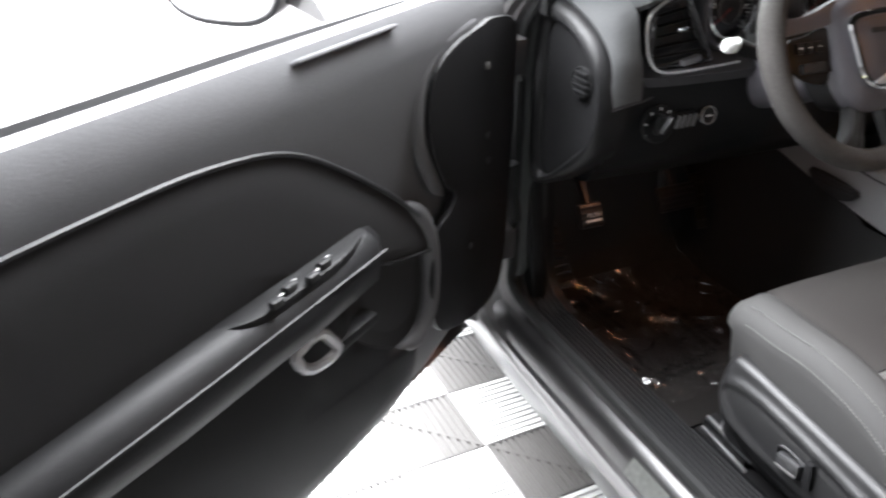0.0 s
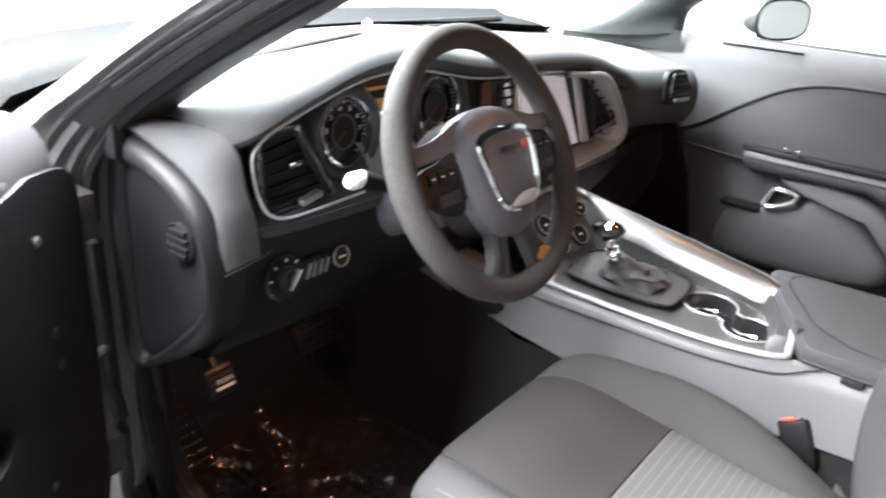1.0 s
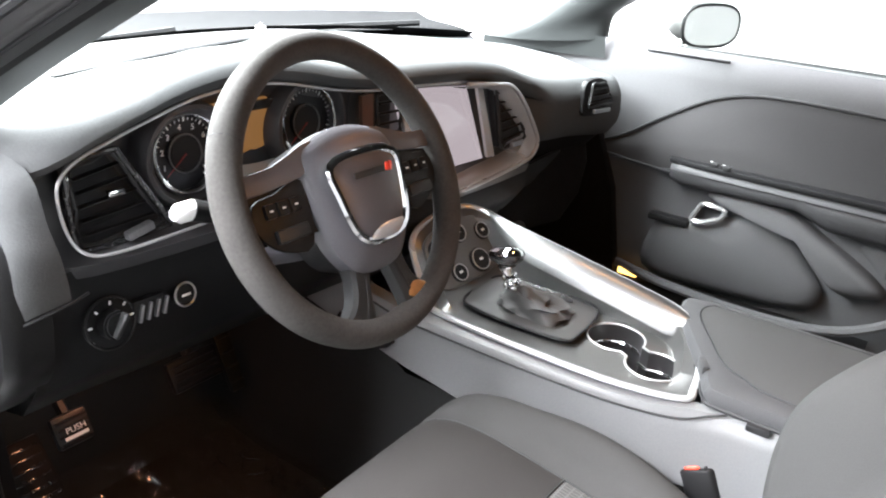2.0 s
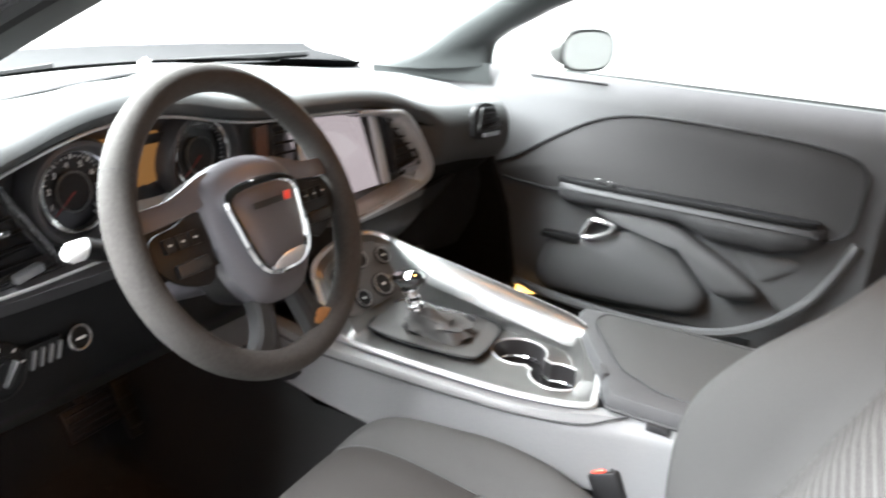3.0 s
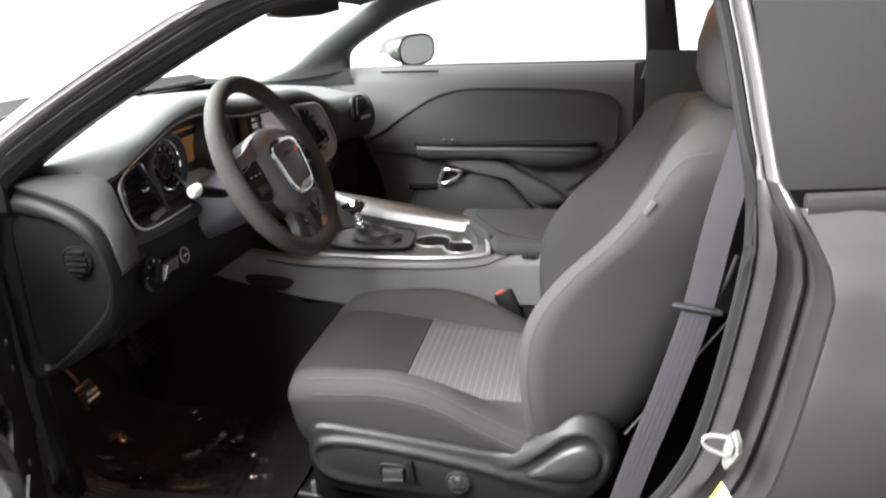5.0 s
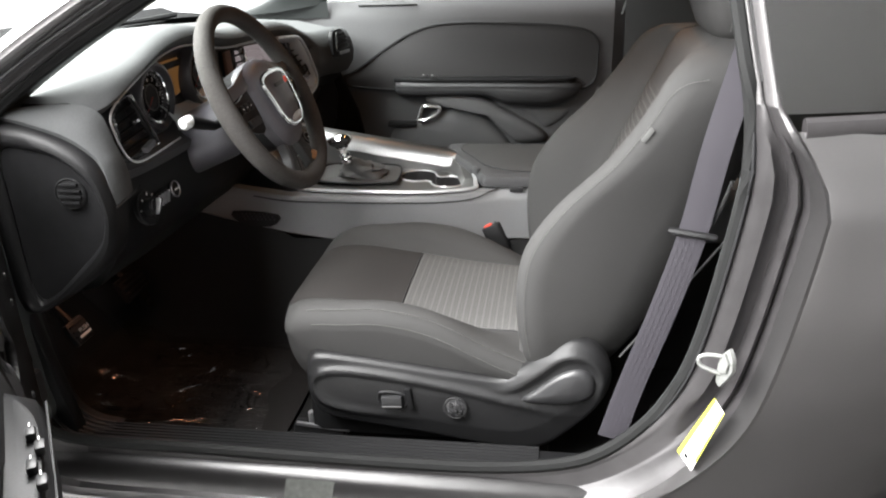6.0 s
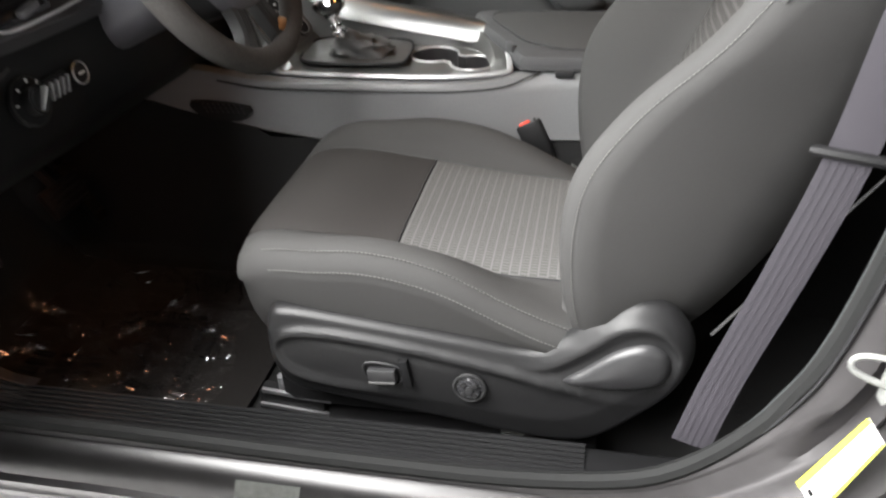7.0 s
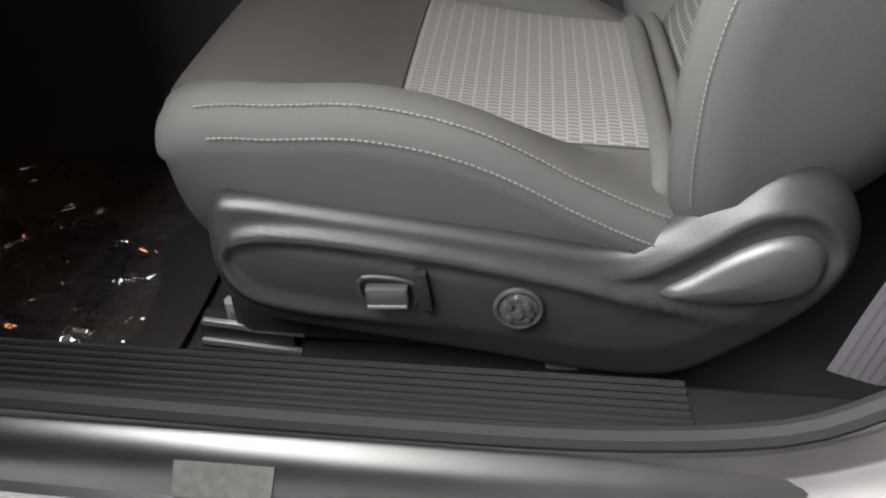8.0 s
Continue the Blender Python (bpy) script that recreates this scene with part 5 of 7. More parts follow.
        part("rear_pocket", moved(dome(back, (-0.012, 0, 0), 0.004), m), M_DOOR, door)
        bin_pts = smooth_line([(0.0, 0.30, 0.50), (-0.015, 0.5, 0.475), (-0.02, 0.75, 0.47), (-0.01, 0.92, 0.50), (0.012, 1.05, 0.60), (0.014, 1.12, 0.75)], 5)
        part("lower_rim", moved(tube(bin_pts, 0.012, 8), m), M_DOOR, door)
        rows = [[Vector((0.03, u, 0.47)), Vector((-0.012, u, 0.47 - 0.01)), Vector((-0.004, u, 0.40)), Vector((0.05, u, 0.36))] for u in (0.28, 0.5, 0.75, 0.95)]
        # black here carries the shadow over the foot of the door
        part("lower_bin", moved(loft(rows, False), m), M_BLACK, door, "lower door bin, blackened for the shadow there")
    else:
        low_ = smooth_line([(0.03, 0.30, 0.505), (0.03, 0.37, 0.540), (0.03, 0.455, 0.610), (0.03, 0.468, 0.690), (0.03, 0.52, 0.712), (0.03, 0.80, 0.716), (0.03, 1.06, 0.72), (0.03, 1.10, 0.62), (0.03, 1.02, 0.49), (0.03, 0.75, 0.43), (0.03, 0.45, 0.42), (0.03, 0.32, 0.44)], 4, True)
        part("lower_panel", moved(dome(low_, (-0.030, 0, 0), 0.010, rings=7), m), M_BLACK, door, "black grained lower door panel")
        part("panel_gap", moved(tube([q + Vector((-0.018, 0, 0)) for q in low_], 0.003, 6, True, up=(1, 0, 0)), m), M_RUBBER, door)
        # shallow dark dish on the uncut trim, coloured for the pocket's shaded depth
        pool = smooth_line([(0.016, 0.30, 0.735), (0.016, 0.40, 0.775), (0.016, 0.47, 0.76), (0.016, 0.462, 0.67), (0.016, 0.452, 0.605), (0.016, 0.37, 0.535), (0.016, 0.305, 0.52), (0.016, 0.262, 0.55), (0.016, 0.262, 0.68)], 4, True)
        part("pocket_floor", moved(dome(pool, (-0.006, 0, 0), -0.012), m), M_CHAR, door, "charcoal dish for the shade in the door pocket")
        wall_ = smooth_line([(0.010, 0.36, 0.776), (0.008, 0.300, 0.742), (0.006, 0.268, 0.69), (0.006, 0.258, 0.62), (0.006, 0.268, 0.555), (0.008, 0.305, 0.520), (0.010, 0.36, 0.530)], 5)
        part("pocket_wall", moved(tube(wall_, tapered(len(wall_), 0.016), 12, up=(1, 0, 0)), m), M_DOOR, door, "rounded grey front wall of the door pocket")
    part("belt_seal", moved(tube([(0.052, 0.16, 1.022), (0.052, 0.6, 1.028), (0.052, u_end, 1.028)], 0.008, 6), m), M_RUBBER, door, "black window seal")
    part("demist_slot", moved(rbox((0.008, 0.44, 1.018), (0.012, 0.17, 0.006), 0.002, Matrix.Rotation(radians(30), 3, "Y")), m), M_RUBBER, door, "narrow side demister slot")
    part("slot_frame", moved(rbox((0.010, 0.44, 1.0165), (0.02, 0.19, 0.005), 0.002, Matrix.Rotation(radians(30), 3, "Y")), m), M_DOOR, door)
    rows = [[Vector((a, u, z)) for a, z in [(0.058, 1.0), (0.085, 0.985), (0.115, 0.9), (0.125, 0.75), (0.118, 0.55), (0.10, 0.36), (0.07, 0.34)]] for u in (0.0, 0.3, 0.7, 1.0, u_end + 0.01)]
    part("outer_skin", moved(loft(rows, False), m), M_PAINT, door, "grey metallic outer door skin")
    for u in (0.0, u_end + 0.01):
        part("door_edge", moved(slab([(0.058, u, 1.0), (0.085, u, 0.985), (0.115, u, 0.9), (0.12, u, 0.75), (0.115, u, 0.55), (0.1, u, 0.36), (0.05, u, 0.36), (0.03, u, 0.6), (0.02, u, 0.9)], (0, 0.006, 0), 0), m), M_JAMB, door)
    # exterior mirror, turned towards the driver
    mc, mw, mh, mturn = (0.155, 0.095, 0.050, 26) if glazed else (0.205, 0.085, 0.060, 12)

    def mm(p):
        q = Matrix.Rotation(radians(mturn), 3, "Z") @ (Vector(p) - Vector((mc, 0.43, 0))) + Vector((mc, 0.43, 0))
        return m(q)

    def oval(f, u, n_=36):
        """Rounded outline of the mirror at a size and depth."""
        return [Vector((mc + math.copysign(abs(math.cos(a)) ** 0.72, math.cos(a)) * mw * f, u, 1.074 + math.copysign(abs(math.sin(a)) ** 0.72, math.sin(a)) * mh * f)) for a in [2 * math.pi * i / n_ for i in range(n_)]]

    mir = part("mirror_housing", moved(loft([oval(f, u) for f, u in ((0.97, 0.436), (1.02, 0.425), (1.0, 0.395), (0.86, 0.35), (0.6, 0.318), (0.2, 0.305))], True, True), mm), M_PAINT, door, "grey exterior mirror housing")
    part("mirror_rim", moved(tube(oval(0.97, 0.437), 0.0048, 6, True, up=(0, 1, 0)), mm), M_RUBBER, mir, "black mirror rim")
    part("mirror_glass", moved(slab(oval(0.93, 0.4375), (0, 0.002, 0), 0), mm), M_MIRROR, mir, "mirror glass")
    part("mirror_foot", moved(loft([[(0.06, 0.26, 1.02), (0.06, 0.40, 1.02), (0.09, 0.40, 1.06), (0.09, 0.28, 1.06)], [(0.14, 0.30, 1.045), (0.14, 0.40, 1.045), (0.14, 0.40, 1.075), (0.14, 0.31, 1.075)]], True, True), m), M_PAINT, mir)
    if glazed:
        g = part("door_glass", moved(slab([(0.02 - max(0, z - 1.02) * 0.3, 0.49 - y, z) for y, z in PWIN], (0.005, 0, 0), 0), m), M_GLASS, door, "clear closed door window")
        g.visible_shadow = False
    return door


drv = car_door(driver_map, "driver_door", "driver door swung wide open, dark grey trim with silver handle", False)
pas = car_door(passenger_map, "passenger_door", "closed passenger door with dark cloth insert and silver handle", True)
# glowing block added for the amber spot low on the door
part("amber_spot", moved(rbox((-0.012, 0.397, 0.477), (0.012, 0.05, 0.018), 0.004), passenger_map), M_AMBER_SPOT, pas, "small glowing amber block")
plate_edge = [(0.006, u, z) for u, z in ((0.10, 0.984), (0.141, 0.980), (0.219, 0.967), (0.266, 0.939), (0.282, 0.891), (0.274, 0.834), (0.239, 0.77), (0.205, 0.735))]
part("door_front_plate", moved(slab(smooth_line(plate_edge + [(0.006, u, z) for u, z in ((0.222, 0.712), (0.262, 0.69), (0.272, 0.62), (0.268, 0.56), (0.24, 0.50), (0.12, 0.465), (0.03, 0.49), (0.012, 0.66), (0.012, 0.85), (0.02, 0.96))], 4, True), (-0.014, 0, 0), 0.004), driver_map), M_BLACK, drv, "black sealing plate at the hinge end")
rim_ = smooth_line(plate_edge, 5)
part("panel_roll", moved(tube([q + Vector((0.001, 0.012, 0)) for q in rim_], tapered(len(rim_), 0.0135), 12, flat=0.7, up=(1, 0, 0)), driver_map), M_DOOR, drv, "soft rolled front edge of the trim")
for u, z in ((0.115, 0.915), (0.105, 0.80), (0.10, 0.755), (0.15, 0.62)):
    part("plate_screw", moved(disc((-0.009, u, z), (-1, 0, 0), 0.0065, 0.004, 0.0015, 12), driver_map), M_ZINC if z > 0.9 else M_CHAR, drv)
part("door_wedge", moved(rbox((0.0, 0.20, 0.66), (0.012, 0.06, 0.010), 0.002, Matrix.Rotation(radians(20), 3, "X")), driver_map), M_STEEL, drv)
strap = part("check_strap", tube([(-0.74, 0.40, 0.70), (-0.80, 0.37, 0.70), (-0.86, 0.33, 0.70)], 0.008, 6, flat=0.5), M_STEEL, body, "steel door check strap")
for z in (0.55, 0.9):
    part("hinge", rbox((-0.765, 0.392, z), (0.04, 0.05, 0.06), 0.006), M_JAMB, body, "painted door hinge")

# ---- centre console ----
con = thing("centre_console", (0, 0, 0.3), "grey centre console with silver trim, shifter and cup holders", "console")


def base(y):
    """Lower edge of the console side: rising to the front."""
    return 0.655 if y > 0.30 else 0.635 if y > 0.24 else 0.618 if y > 0.16 else 0.602 if y > 0.0 else 0.585


rows = []
crease_ = []
for y, xl, xr, zt in [(0.36, -0.128, 0.12, 0.72), (0.28, -0.129, 0.125, 0.712), (0.20, -0.13, 0.13, 0.70), (0.12, -0.133, 0.135, 0.69), (0.0, -0.132, 0.13, 0.688), (-0.1, -0.131, 0.13, 0.688), (-0.2, -0.126, 0.13, 0.688), (-0.27, -0.116, 0.13, 0.69), (-0.32, -0.104, 0.127, 0.695), (-0.37, -0.096, 0.122, 0.700), (-0.42, -0.092, 0.12, 0.702), (-0.9, -0.092, 0.12, 0.704)]:
    f_ = 1.0 if y > -0.28 else 0.35
    rows.append([Vector((x, y, z)) for x, z in [(xl - 0.018, base(y) - 0.004), (xl - 0.022, base(y)), (xl - 0.019, zt - 0.05 if zt - 0.052 < base(y) else zt - 0.052), (xl - 0.016, zt - 0.03), (xl - 0.0135, zt - 0.017), (xl - 0.013 * f_, zt - 0.009), (xl - 0.009 * f_, zt - 0.003), (xl + 0.012, zt), (xl + 0.016, 0.61 if y > -0.33 else zt), (xr - 0.016, 0.61 if y > -0.33 else zt), (xr - 0.012, zt), (xr + 0.004, zt - 0.012), (xr + 0.012, zt - 0.045), (xr + 0.02, 0.60), (xr + 0.02, 0.585)]])
    if -0.3 < y < 0.21:
        crease_.append((xl - 0.0142, y, zt - 0.014))

part("console_body", loft(rows, False), M_CONSOLE, con, "grey console side")
crease_ += [(-0.124, -0.315, 0.683), (-0.112, -0.345, 0.694), (-0.103, -0.365, 0.700)]
part("console_crease", tube(smooth_line(crease_, 4), 0.0016, 6), M_RUBBER, con)
for s_ in (-1, 1):
    part("console_base", loft([[(s_ * (w - 0.006), y, 0.585), (s_ * (w + 0.008), y, 0.45), (s_ * (w + 0.014), y, 0.29)] for y, w in ((0.22, 0.156), (0.0, 0.154), (-0.2, 0.15), (-0.3, 0.128), (-0.37, 0.112), (-0.9, 0.11))], False), M_CARPET, con, "black carpeted console base")
part("tunnel_side", loft([[(-0.165, 0.10, 0.30), (-0.165, 0.5, 0.30), (-0.165, 0.6, 0.30)], [(-0.152, 0.10, 0.58), (-0.15, 0.42, 0.58), (-0.15, 0.6, 0.58)], [(-0.150, 0.20, 0.64), (-0.14, 0.40, 0.66), (-0.13, 0.6, 0.70)]], False), M_CARPET, con)
fv = part("foot_vent", slab(smooth_line([(-0.152, 0.25, 0.652), (-0.153, 0.14, 0.645), (-0.156, 0.16, 0.618), (-0.155, 0.23, 0.624)], 3, True), (-0.008, 0, 0), 0.002), M_BLACK, con, "black perforated foot grille")
holes = bmesh.new()
for i in range(8):
    for j in range(3):
        rbox((-0.1635, 0.15 + i * 0.010 + 0.003 * j, 0.635 + j * 0.007), (0.002, 0.004, 0.003), 0, None, holes)
part("grille_holes", holes, M_RUBBER, fv)
TRIM = [(-0.10, -0.305, 0.697), (-0.118, -0.22, 0.694), (-0.122, -0.1, 0.693), (-0.120, 0.06, 0.694), (-0.108, 0.115, 0.70), (-0.090, 0.145, 0.735), (-0.075, 0.172, 0.775), (-0.03, 0.182, 0.793), (0.04, 0.178, 0.802), (0.082, 0.152, 0.80),
        (0.089, 0.08, 0.785), (0.091, -0.05, 0.763), (0.090, -0.15, 0.747), (0.08, -0.23, 0.735), (0.045, -0.275, 0.722), (-0.02, -0.30, 0.71), (-0.07, -0.31, 0.70)]
trim = smooth_line(TRIM, 5, True)
part("silver_trim", tube(trim, 0.0056, 8, True, flat=0.8), M_RING, con, "silver console trim frame")
# plate inside the trim: low on the driver side, rising to the other and to the front
cx_ = Vector((-0.02, -0.05, 0.715))
inner = [q + (cx_ - q) * 0.10 + Vector((0, 0, -0.004)) for q in trim]
low = [Vector((-0.02 + (q.x + 0.02) * 0.80, -0.05 + (q.y + 0.05) * 0.86, 0.690 + max(0, q.y - 0.08) * 0.75)) for q in trim]
CUPS = [(0.010, -0.163, 0.0445), (-0.034, -0.240, 0.041)]
axis_ = math.atan2(CUPS[1][1] - CUPS[0][1], CUPS[1][0] - CUPS[0][0])


def cup_line(f, z):
    """Outline of the twin cup holder: two rounds joined by a neck."""
    out = []
    for (cx2, cy, r), a0 in ((CUPS[0], axis_), (CUPS[1], axis_ + math.pi)):
        g = math.asin(0.021 / r)
        for k in range(27):
            a = a0 + g + (2 * math.pi - 2 * g) * k / 26
            out.append(Vector((cx2 + math.cos(a) * r * f, cy + math.sin(a) * r * f, z)))
    return out


plate = loft([trim, inner, low], True, False)
edges = [e for e in plate.edges if all(any((v.co - q).length < 1e-5 for q in low) for v in e.verts)]
rim_ = [plate.verts.new(q) for q in cup_line(1.0, 0.690)]
edges += [plate.edges.new((rim_[k - 1], rim_[k])) for k in range(len(rim_))]
bmesh.ops.triangle_fill(plate, use_beauty=True, edges=edges)
part("console_plate", plate, M_DECK, con, "satin silver-grey console plate")
part("wing_side", loft([[q + Vector((0.004, 0, -0.004)) for q in trim[45:75]], [Vector((q.x + 0.03, q.y, 0.66)) for q in trim[45:75]]], False), M_CONSOLE, con)
wing = trim[47:74]
fat = [min(1, k / 5, (len(wing) - 1 - k) / 9) ** 0.8 for k in range(len(wing))]
part("silver_wing", loft([[q + Vector((-0.003, 0, 0.0055)) for q in wing]] + [[q + Vector((-0.003 - dx * f, -0.004 * f, 0.0055 - dz * f)) for q, f in zip(wing, fat)] for dx, dz in ((0.008, 0.002), (0.017, 0.010), (0.026, 0.024), (0.032, 0.040))], False), M_WING, con, "broad bright satin flank of the trim", 70)
# shifter
gate = smooth_line([(-0.072, 0.045, 0.696), (-0.055, 0.074, 0.698), (0.03, 0.080, 0.700), (0.062, 0.062, 0.700), (0.074, 0.0, 0.699), (0.070, -0.070, 0.698), (0.050, -0.112, 0.697), (-0.045, -0.122, 0.696), (-0.068, -0.105, 0.695), (-0.076, -0.02, 0.695)], 4, True)
gt = part("shift_gate", dome(gate, (0, 0, 0.003), 0.002), M_GATE, con, "dark satin shifter gate plate")
part("gate_edge", tube([q + Vector((0, 0, 0.003)) for q in gate], 0.0024, 6, True), M_RUBBER, gt)
part("gear_window", slab(smooth_line([(0.044, 0.034, 0.704), (0.060, 0.030, 0.704), (0.058, -0.056, 0.703), (0.042, -0.060, 0.703)], 3, True), (0, 0, 0.003), 0.001), M_SHINE, gt, "black gear indicator window")
marks = bmesh.new()
for k in range(4):
    rbox((0.050, 0.020 - k * 0.020, 0.7075), (0.006, 0.008, 0.0006), 0, None, marks)
part("gear_marks", marks, M_PLATE, gt, "small grey gear marks")
sh = part("shifter", tube([(-0.036, -0.004, 0.738), (-0.042, 0.001, 0.752), (-0.047, 0.005, 0.768), (-0.050, 0.007, 0.782)], [0.0085, 0.0075, 0.0075, 0.010], 14), M_CHROME, con, "chrome-stemmed shifter")
boot = []
for i_, (f, z) in enumerate(((1.0, 0.700), (1.0, 0.706), (0.86, 0.714), (0.90, 0.719), (0.66, 0.724), (0.62, 0.731), (0.40, 0.735), (0.34, 0.742), (0.22, 0.745))):
    ring_ = []
    for k in range(56):
        a = 2 * math.pi * k / 56
        fold = 1 + 0.07 * f * math.sin(a * 7 + i_ * 1.3) + 0.05 * math.sin(a * 4 - i_ * 2.1)
        sq = (abs(math.cos(a)) ** 4 + abs(math.sin(a)) ** 4) ** -0.25
        ring_.append(Vector((-0.012 - 0.026 * (1 - f) + math.cos(a) * 0.038 * f * fold * sq, -0.032 + 0.030 * (1 - f) + math.sin(a) * 0.056 * f * fold * sq, z + 0.003 * math.sin(a * 3 + i_))))
    boot.append(ring_)
part("shift_boot", loft(boot, True, True), M_BOOT, sh, "grey folded leather shift boot", 60)
for z, r in ((0.745, 0.0120), (0.758, 0.0098)):
    part("boot_ring", ring((-0.040 - (z - 0.745) * 0.35, -0.001 + (z - 0.745) * 0.3, z), (-0.3, 0.25, 1), r, 0.0026, 24), M_CHROME, sh)
KN = Matrix.Rotation(radians(-14), 3, "X") @ Matrix.Rotation(radians(10), 3, "Y")
head = [[KN @ Vector((math.copysign(abs(math.cos(a)) ** 0.75, math.cos(a)) * w, math.copysign(abs(math.sin(a)) ** 0.75, math.sin(a)) * d + o, z)) + Vector((-0.051, 0.006, 0.790)) for a in [2 * math.pi * k / 28 for k in range(28)]] for w, d, o, z in ((0.009, 0.010, 0, -0.012), (0.013, 0.018, 0.001, -0.008), (0.019, 0.026, 0.002, -0.002), (0.021, 0.029, 0.003, 0.005), (0.019, 0.027, 0.004, 0.011), (0.012, 0.018, 0.004, 0.0155), (0.004, 0.006, 0.004, 0.017))]
part("shift_knob", loft(head, True, True), M_SHINE, sh, "black shift grip")
part("knob_cap", loft([[q + (q - Vector((-0.051, 0.008, 0.790))).normalized() * 0.0012 for q in r_] for r_ in head[3:6]], True, False), M_CHROME, sh, "bright chrome grip cap")
part("knob_collar", ring(Vector((-0.050, 0.006, 0.779)), (-0.2, 0.25, 1), 0.0135, 0.0030, 28), M_CHROME, sh)
# cup holders
cup = part("cup_holder", loft([cup_line(1.0, 0.6905), cup_line(0.975, 0.687), cup_line(0.955, 0.66), cup_line(0.90, 0.620)], True, "end"), M_CUP, con, "black twin cup holder")
part("cup_rim", tube(cup_line(0.995, 0.6912), 0.0018, 6, True), M_SILVER, cup, "silver cup holder rim")
part("cup_band", tube(cup_line(0.935, 0.662), 0.0026, 6, True), M_CHROME, cup, "bright band in the cup holder")
# climate knobs on the sloping front of the plate
part("climate_panel", slab(smooth_line([(-0.088, 0.096, 0.716), (-0.02, 0.090, 0.712), (0.055, 0.090, 0.716), (0.076, 0.115, 0.745), (0.072, 0.148, 0.786), (0.0, 0.158, 0.790), (-0.068, 0.155, 0.778), (-0.09, 0.125, 0.745)], 4, True), (0, -0.005, 0.0045), 0.002), M_PLATE, con, "grey climate control panel")
for cx3, cy3, cz3, r in ((-0.058, 0.131, 0.765, 0.020), (0.004, 0.140, 0.776, 0.018), (0.062, 0.128, 0.768, 0.016), (0.020, 0.100, 0.735, 0.021), (-0.040, 0.100, 0.730, 0.016)):
    kn = part("climate_knob", disc((cx3, cy3, cz3), (-0.15, -0.75, 0.65), r, 0.016, 0.003, 26), M_BLACK, con, "black climate knob")
    part("knob_ring", ring(Vector((cx3, cy3, cz3)) + Vector((-0.15, -0.75, 0.65)).normalized() * 0.008, (-0.15, -0.75, 0.65), r * 0.86, 0.0012), M_STEEL, kn)
    part("knob_mark", rbox(Vector((cx3, cy3, cz3)) + Vector((-0.15, -0.75, 0.65)).normalized() * 0.0085, (0.008, 0.001, 0.004), 0, Matrix.Rotation(radians(-45), 3, "X")), M_INK, kn)
# armrest lid
lid = smooth_line([(-0.098, -0.35, 0.703), (-0.085, -0.326, 0.704), (-0.055, -0.312, 0.705), (-0.012, -0.288, 0.708), (0.035, -0.258, 0.712), (0.08, -0.232, 0.716), (0.115, -0.222, 0.718), (0.138, -0.25, 0.72), (0.14, -0.5, 0.72), (0.14, -0.72, 0.718), (-0.108, -0.72, 0.712), (-0.103, -0.5, 0.706)], 4, True)
cl = Vector((0.02, -0.48, 0.712))
tops = [lid, [q + Vector((0, 0, 0.010)) for q in lid], [q.lerp(cl, 0.03) + Vector((0, 0, 0.019)) for q in lid], [q.lerp(cl, 0.10) + Vector((0, 0, 0.022)) for q in lid], [q.lerp(cl, 0.2) + Vector((0, 0, 0.022)) for q in lid]]
ld = part("armrest_lid", loft(tops, True, True), M_ARM, con, "padded grey armrest lid")
pad_ = smooth_line([(-0.050, -0.365, 0.728), (-0.03, -0.332, 0.729), (0.02, -0.298, 0.732), (0.08, -0.262, 0.736), (0.115, -0.265, 0.738), (0.122, -0.30, 0.738), (0.122, -0.5, 0.738), (0.122, -0.71, 0.736), (-0.075, -0.71, 0.728), (-0.072, -0.5, 0.727), (-0.066, -0.40, 0.727)], 4, True)
part("lid_pad", dome([q + Vector((0, 0, -0.003)) for q in pad_], (0, 0, 0.008), 0.005), M_PADCLOTH, ld, "dark padded top of the armrest")
part("pad_seam", tube([q + Vector((0, 0, 0.0025)) for q in pad_], 0.0016, 6, True), M_RUBBER, ld)
part("lid_gap", tube([q + Vector((0, 0, -0.001)) for q in lid], 0.0028, 6, True), M_RUBBER, ld)
part("lid_button", rbox((-0.040, -0.3085, 0.7225), (0.030, 0.010, 0.014), 0.003, Matrix.Rotation(radians(30), 3, "Z")), M_ARM, ld, "small grey lid button")
part("lid_catch", rbox((-0.104, -0.405, 0.698), (0.014, 0.030, 0.010), 0.003), M_RUBBER, con, "black lid catch")

# ---- pedals and floor covering ----
for nm, cx4, cy4, cz4, sx, sz, lab in (("brake_pedal", -0.30, 0.45, 0.525, 0.10, 0.055, "dark rubber brake pedal"), ("accelerator_pedal", -0.165, 0.52, 0.46, 0.045, 0.13, "dark narrow accelerator pedal"), ("parking_brake_pedal", -0.528, 0.442, 0.53, 0.055, 0.05, "grey parking brake pedal with print")):
    ped = thing(nm, (cx4, cy4 + 0.1, cz4), lab, "pedal")
    part("pad", rbox((cx4, cy4, cz4), (sx, 0.014, sz), 0.006, Matrix.Rotation(radians(-28), 3, "X")), M_BLACK if nm != "parking_brake_pedal" else M_CHAR, ped)
    for k in range(4):
        part("rib", rbox((cx4, cy4 - 0.008 + (k - 1.5) * sz * 0.10, cz4 + (k - 1.5) * sz * 0.2 + 0.002), (sx * 0.85, 0.004, 0.004), 0.001), M_RUBBER, ped)
    part("arm", tube([(cx4, cy4 + 0.01, cz4 + 0.01), (cx4, cy4 + 0.10, cz4 + 0.12), (cx4, cy4 + 0.16, cz4 + 0.2)], 0.009, 6), M_BLACK, ped)

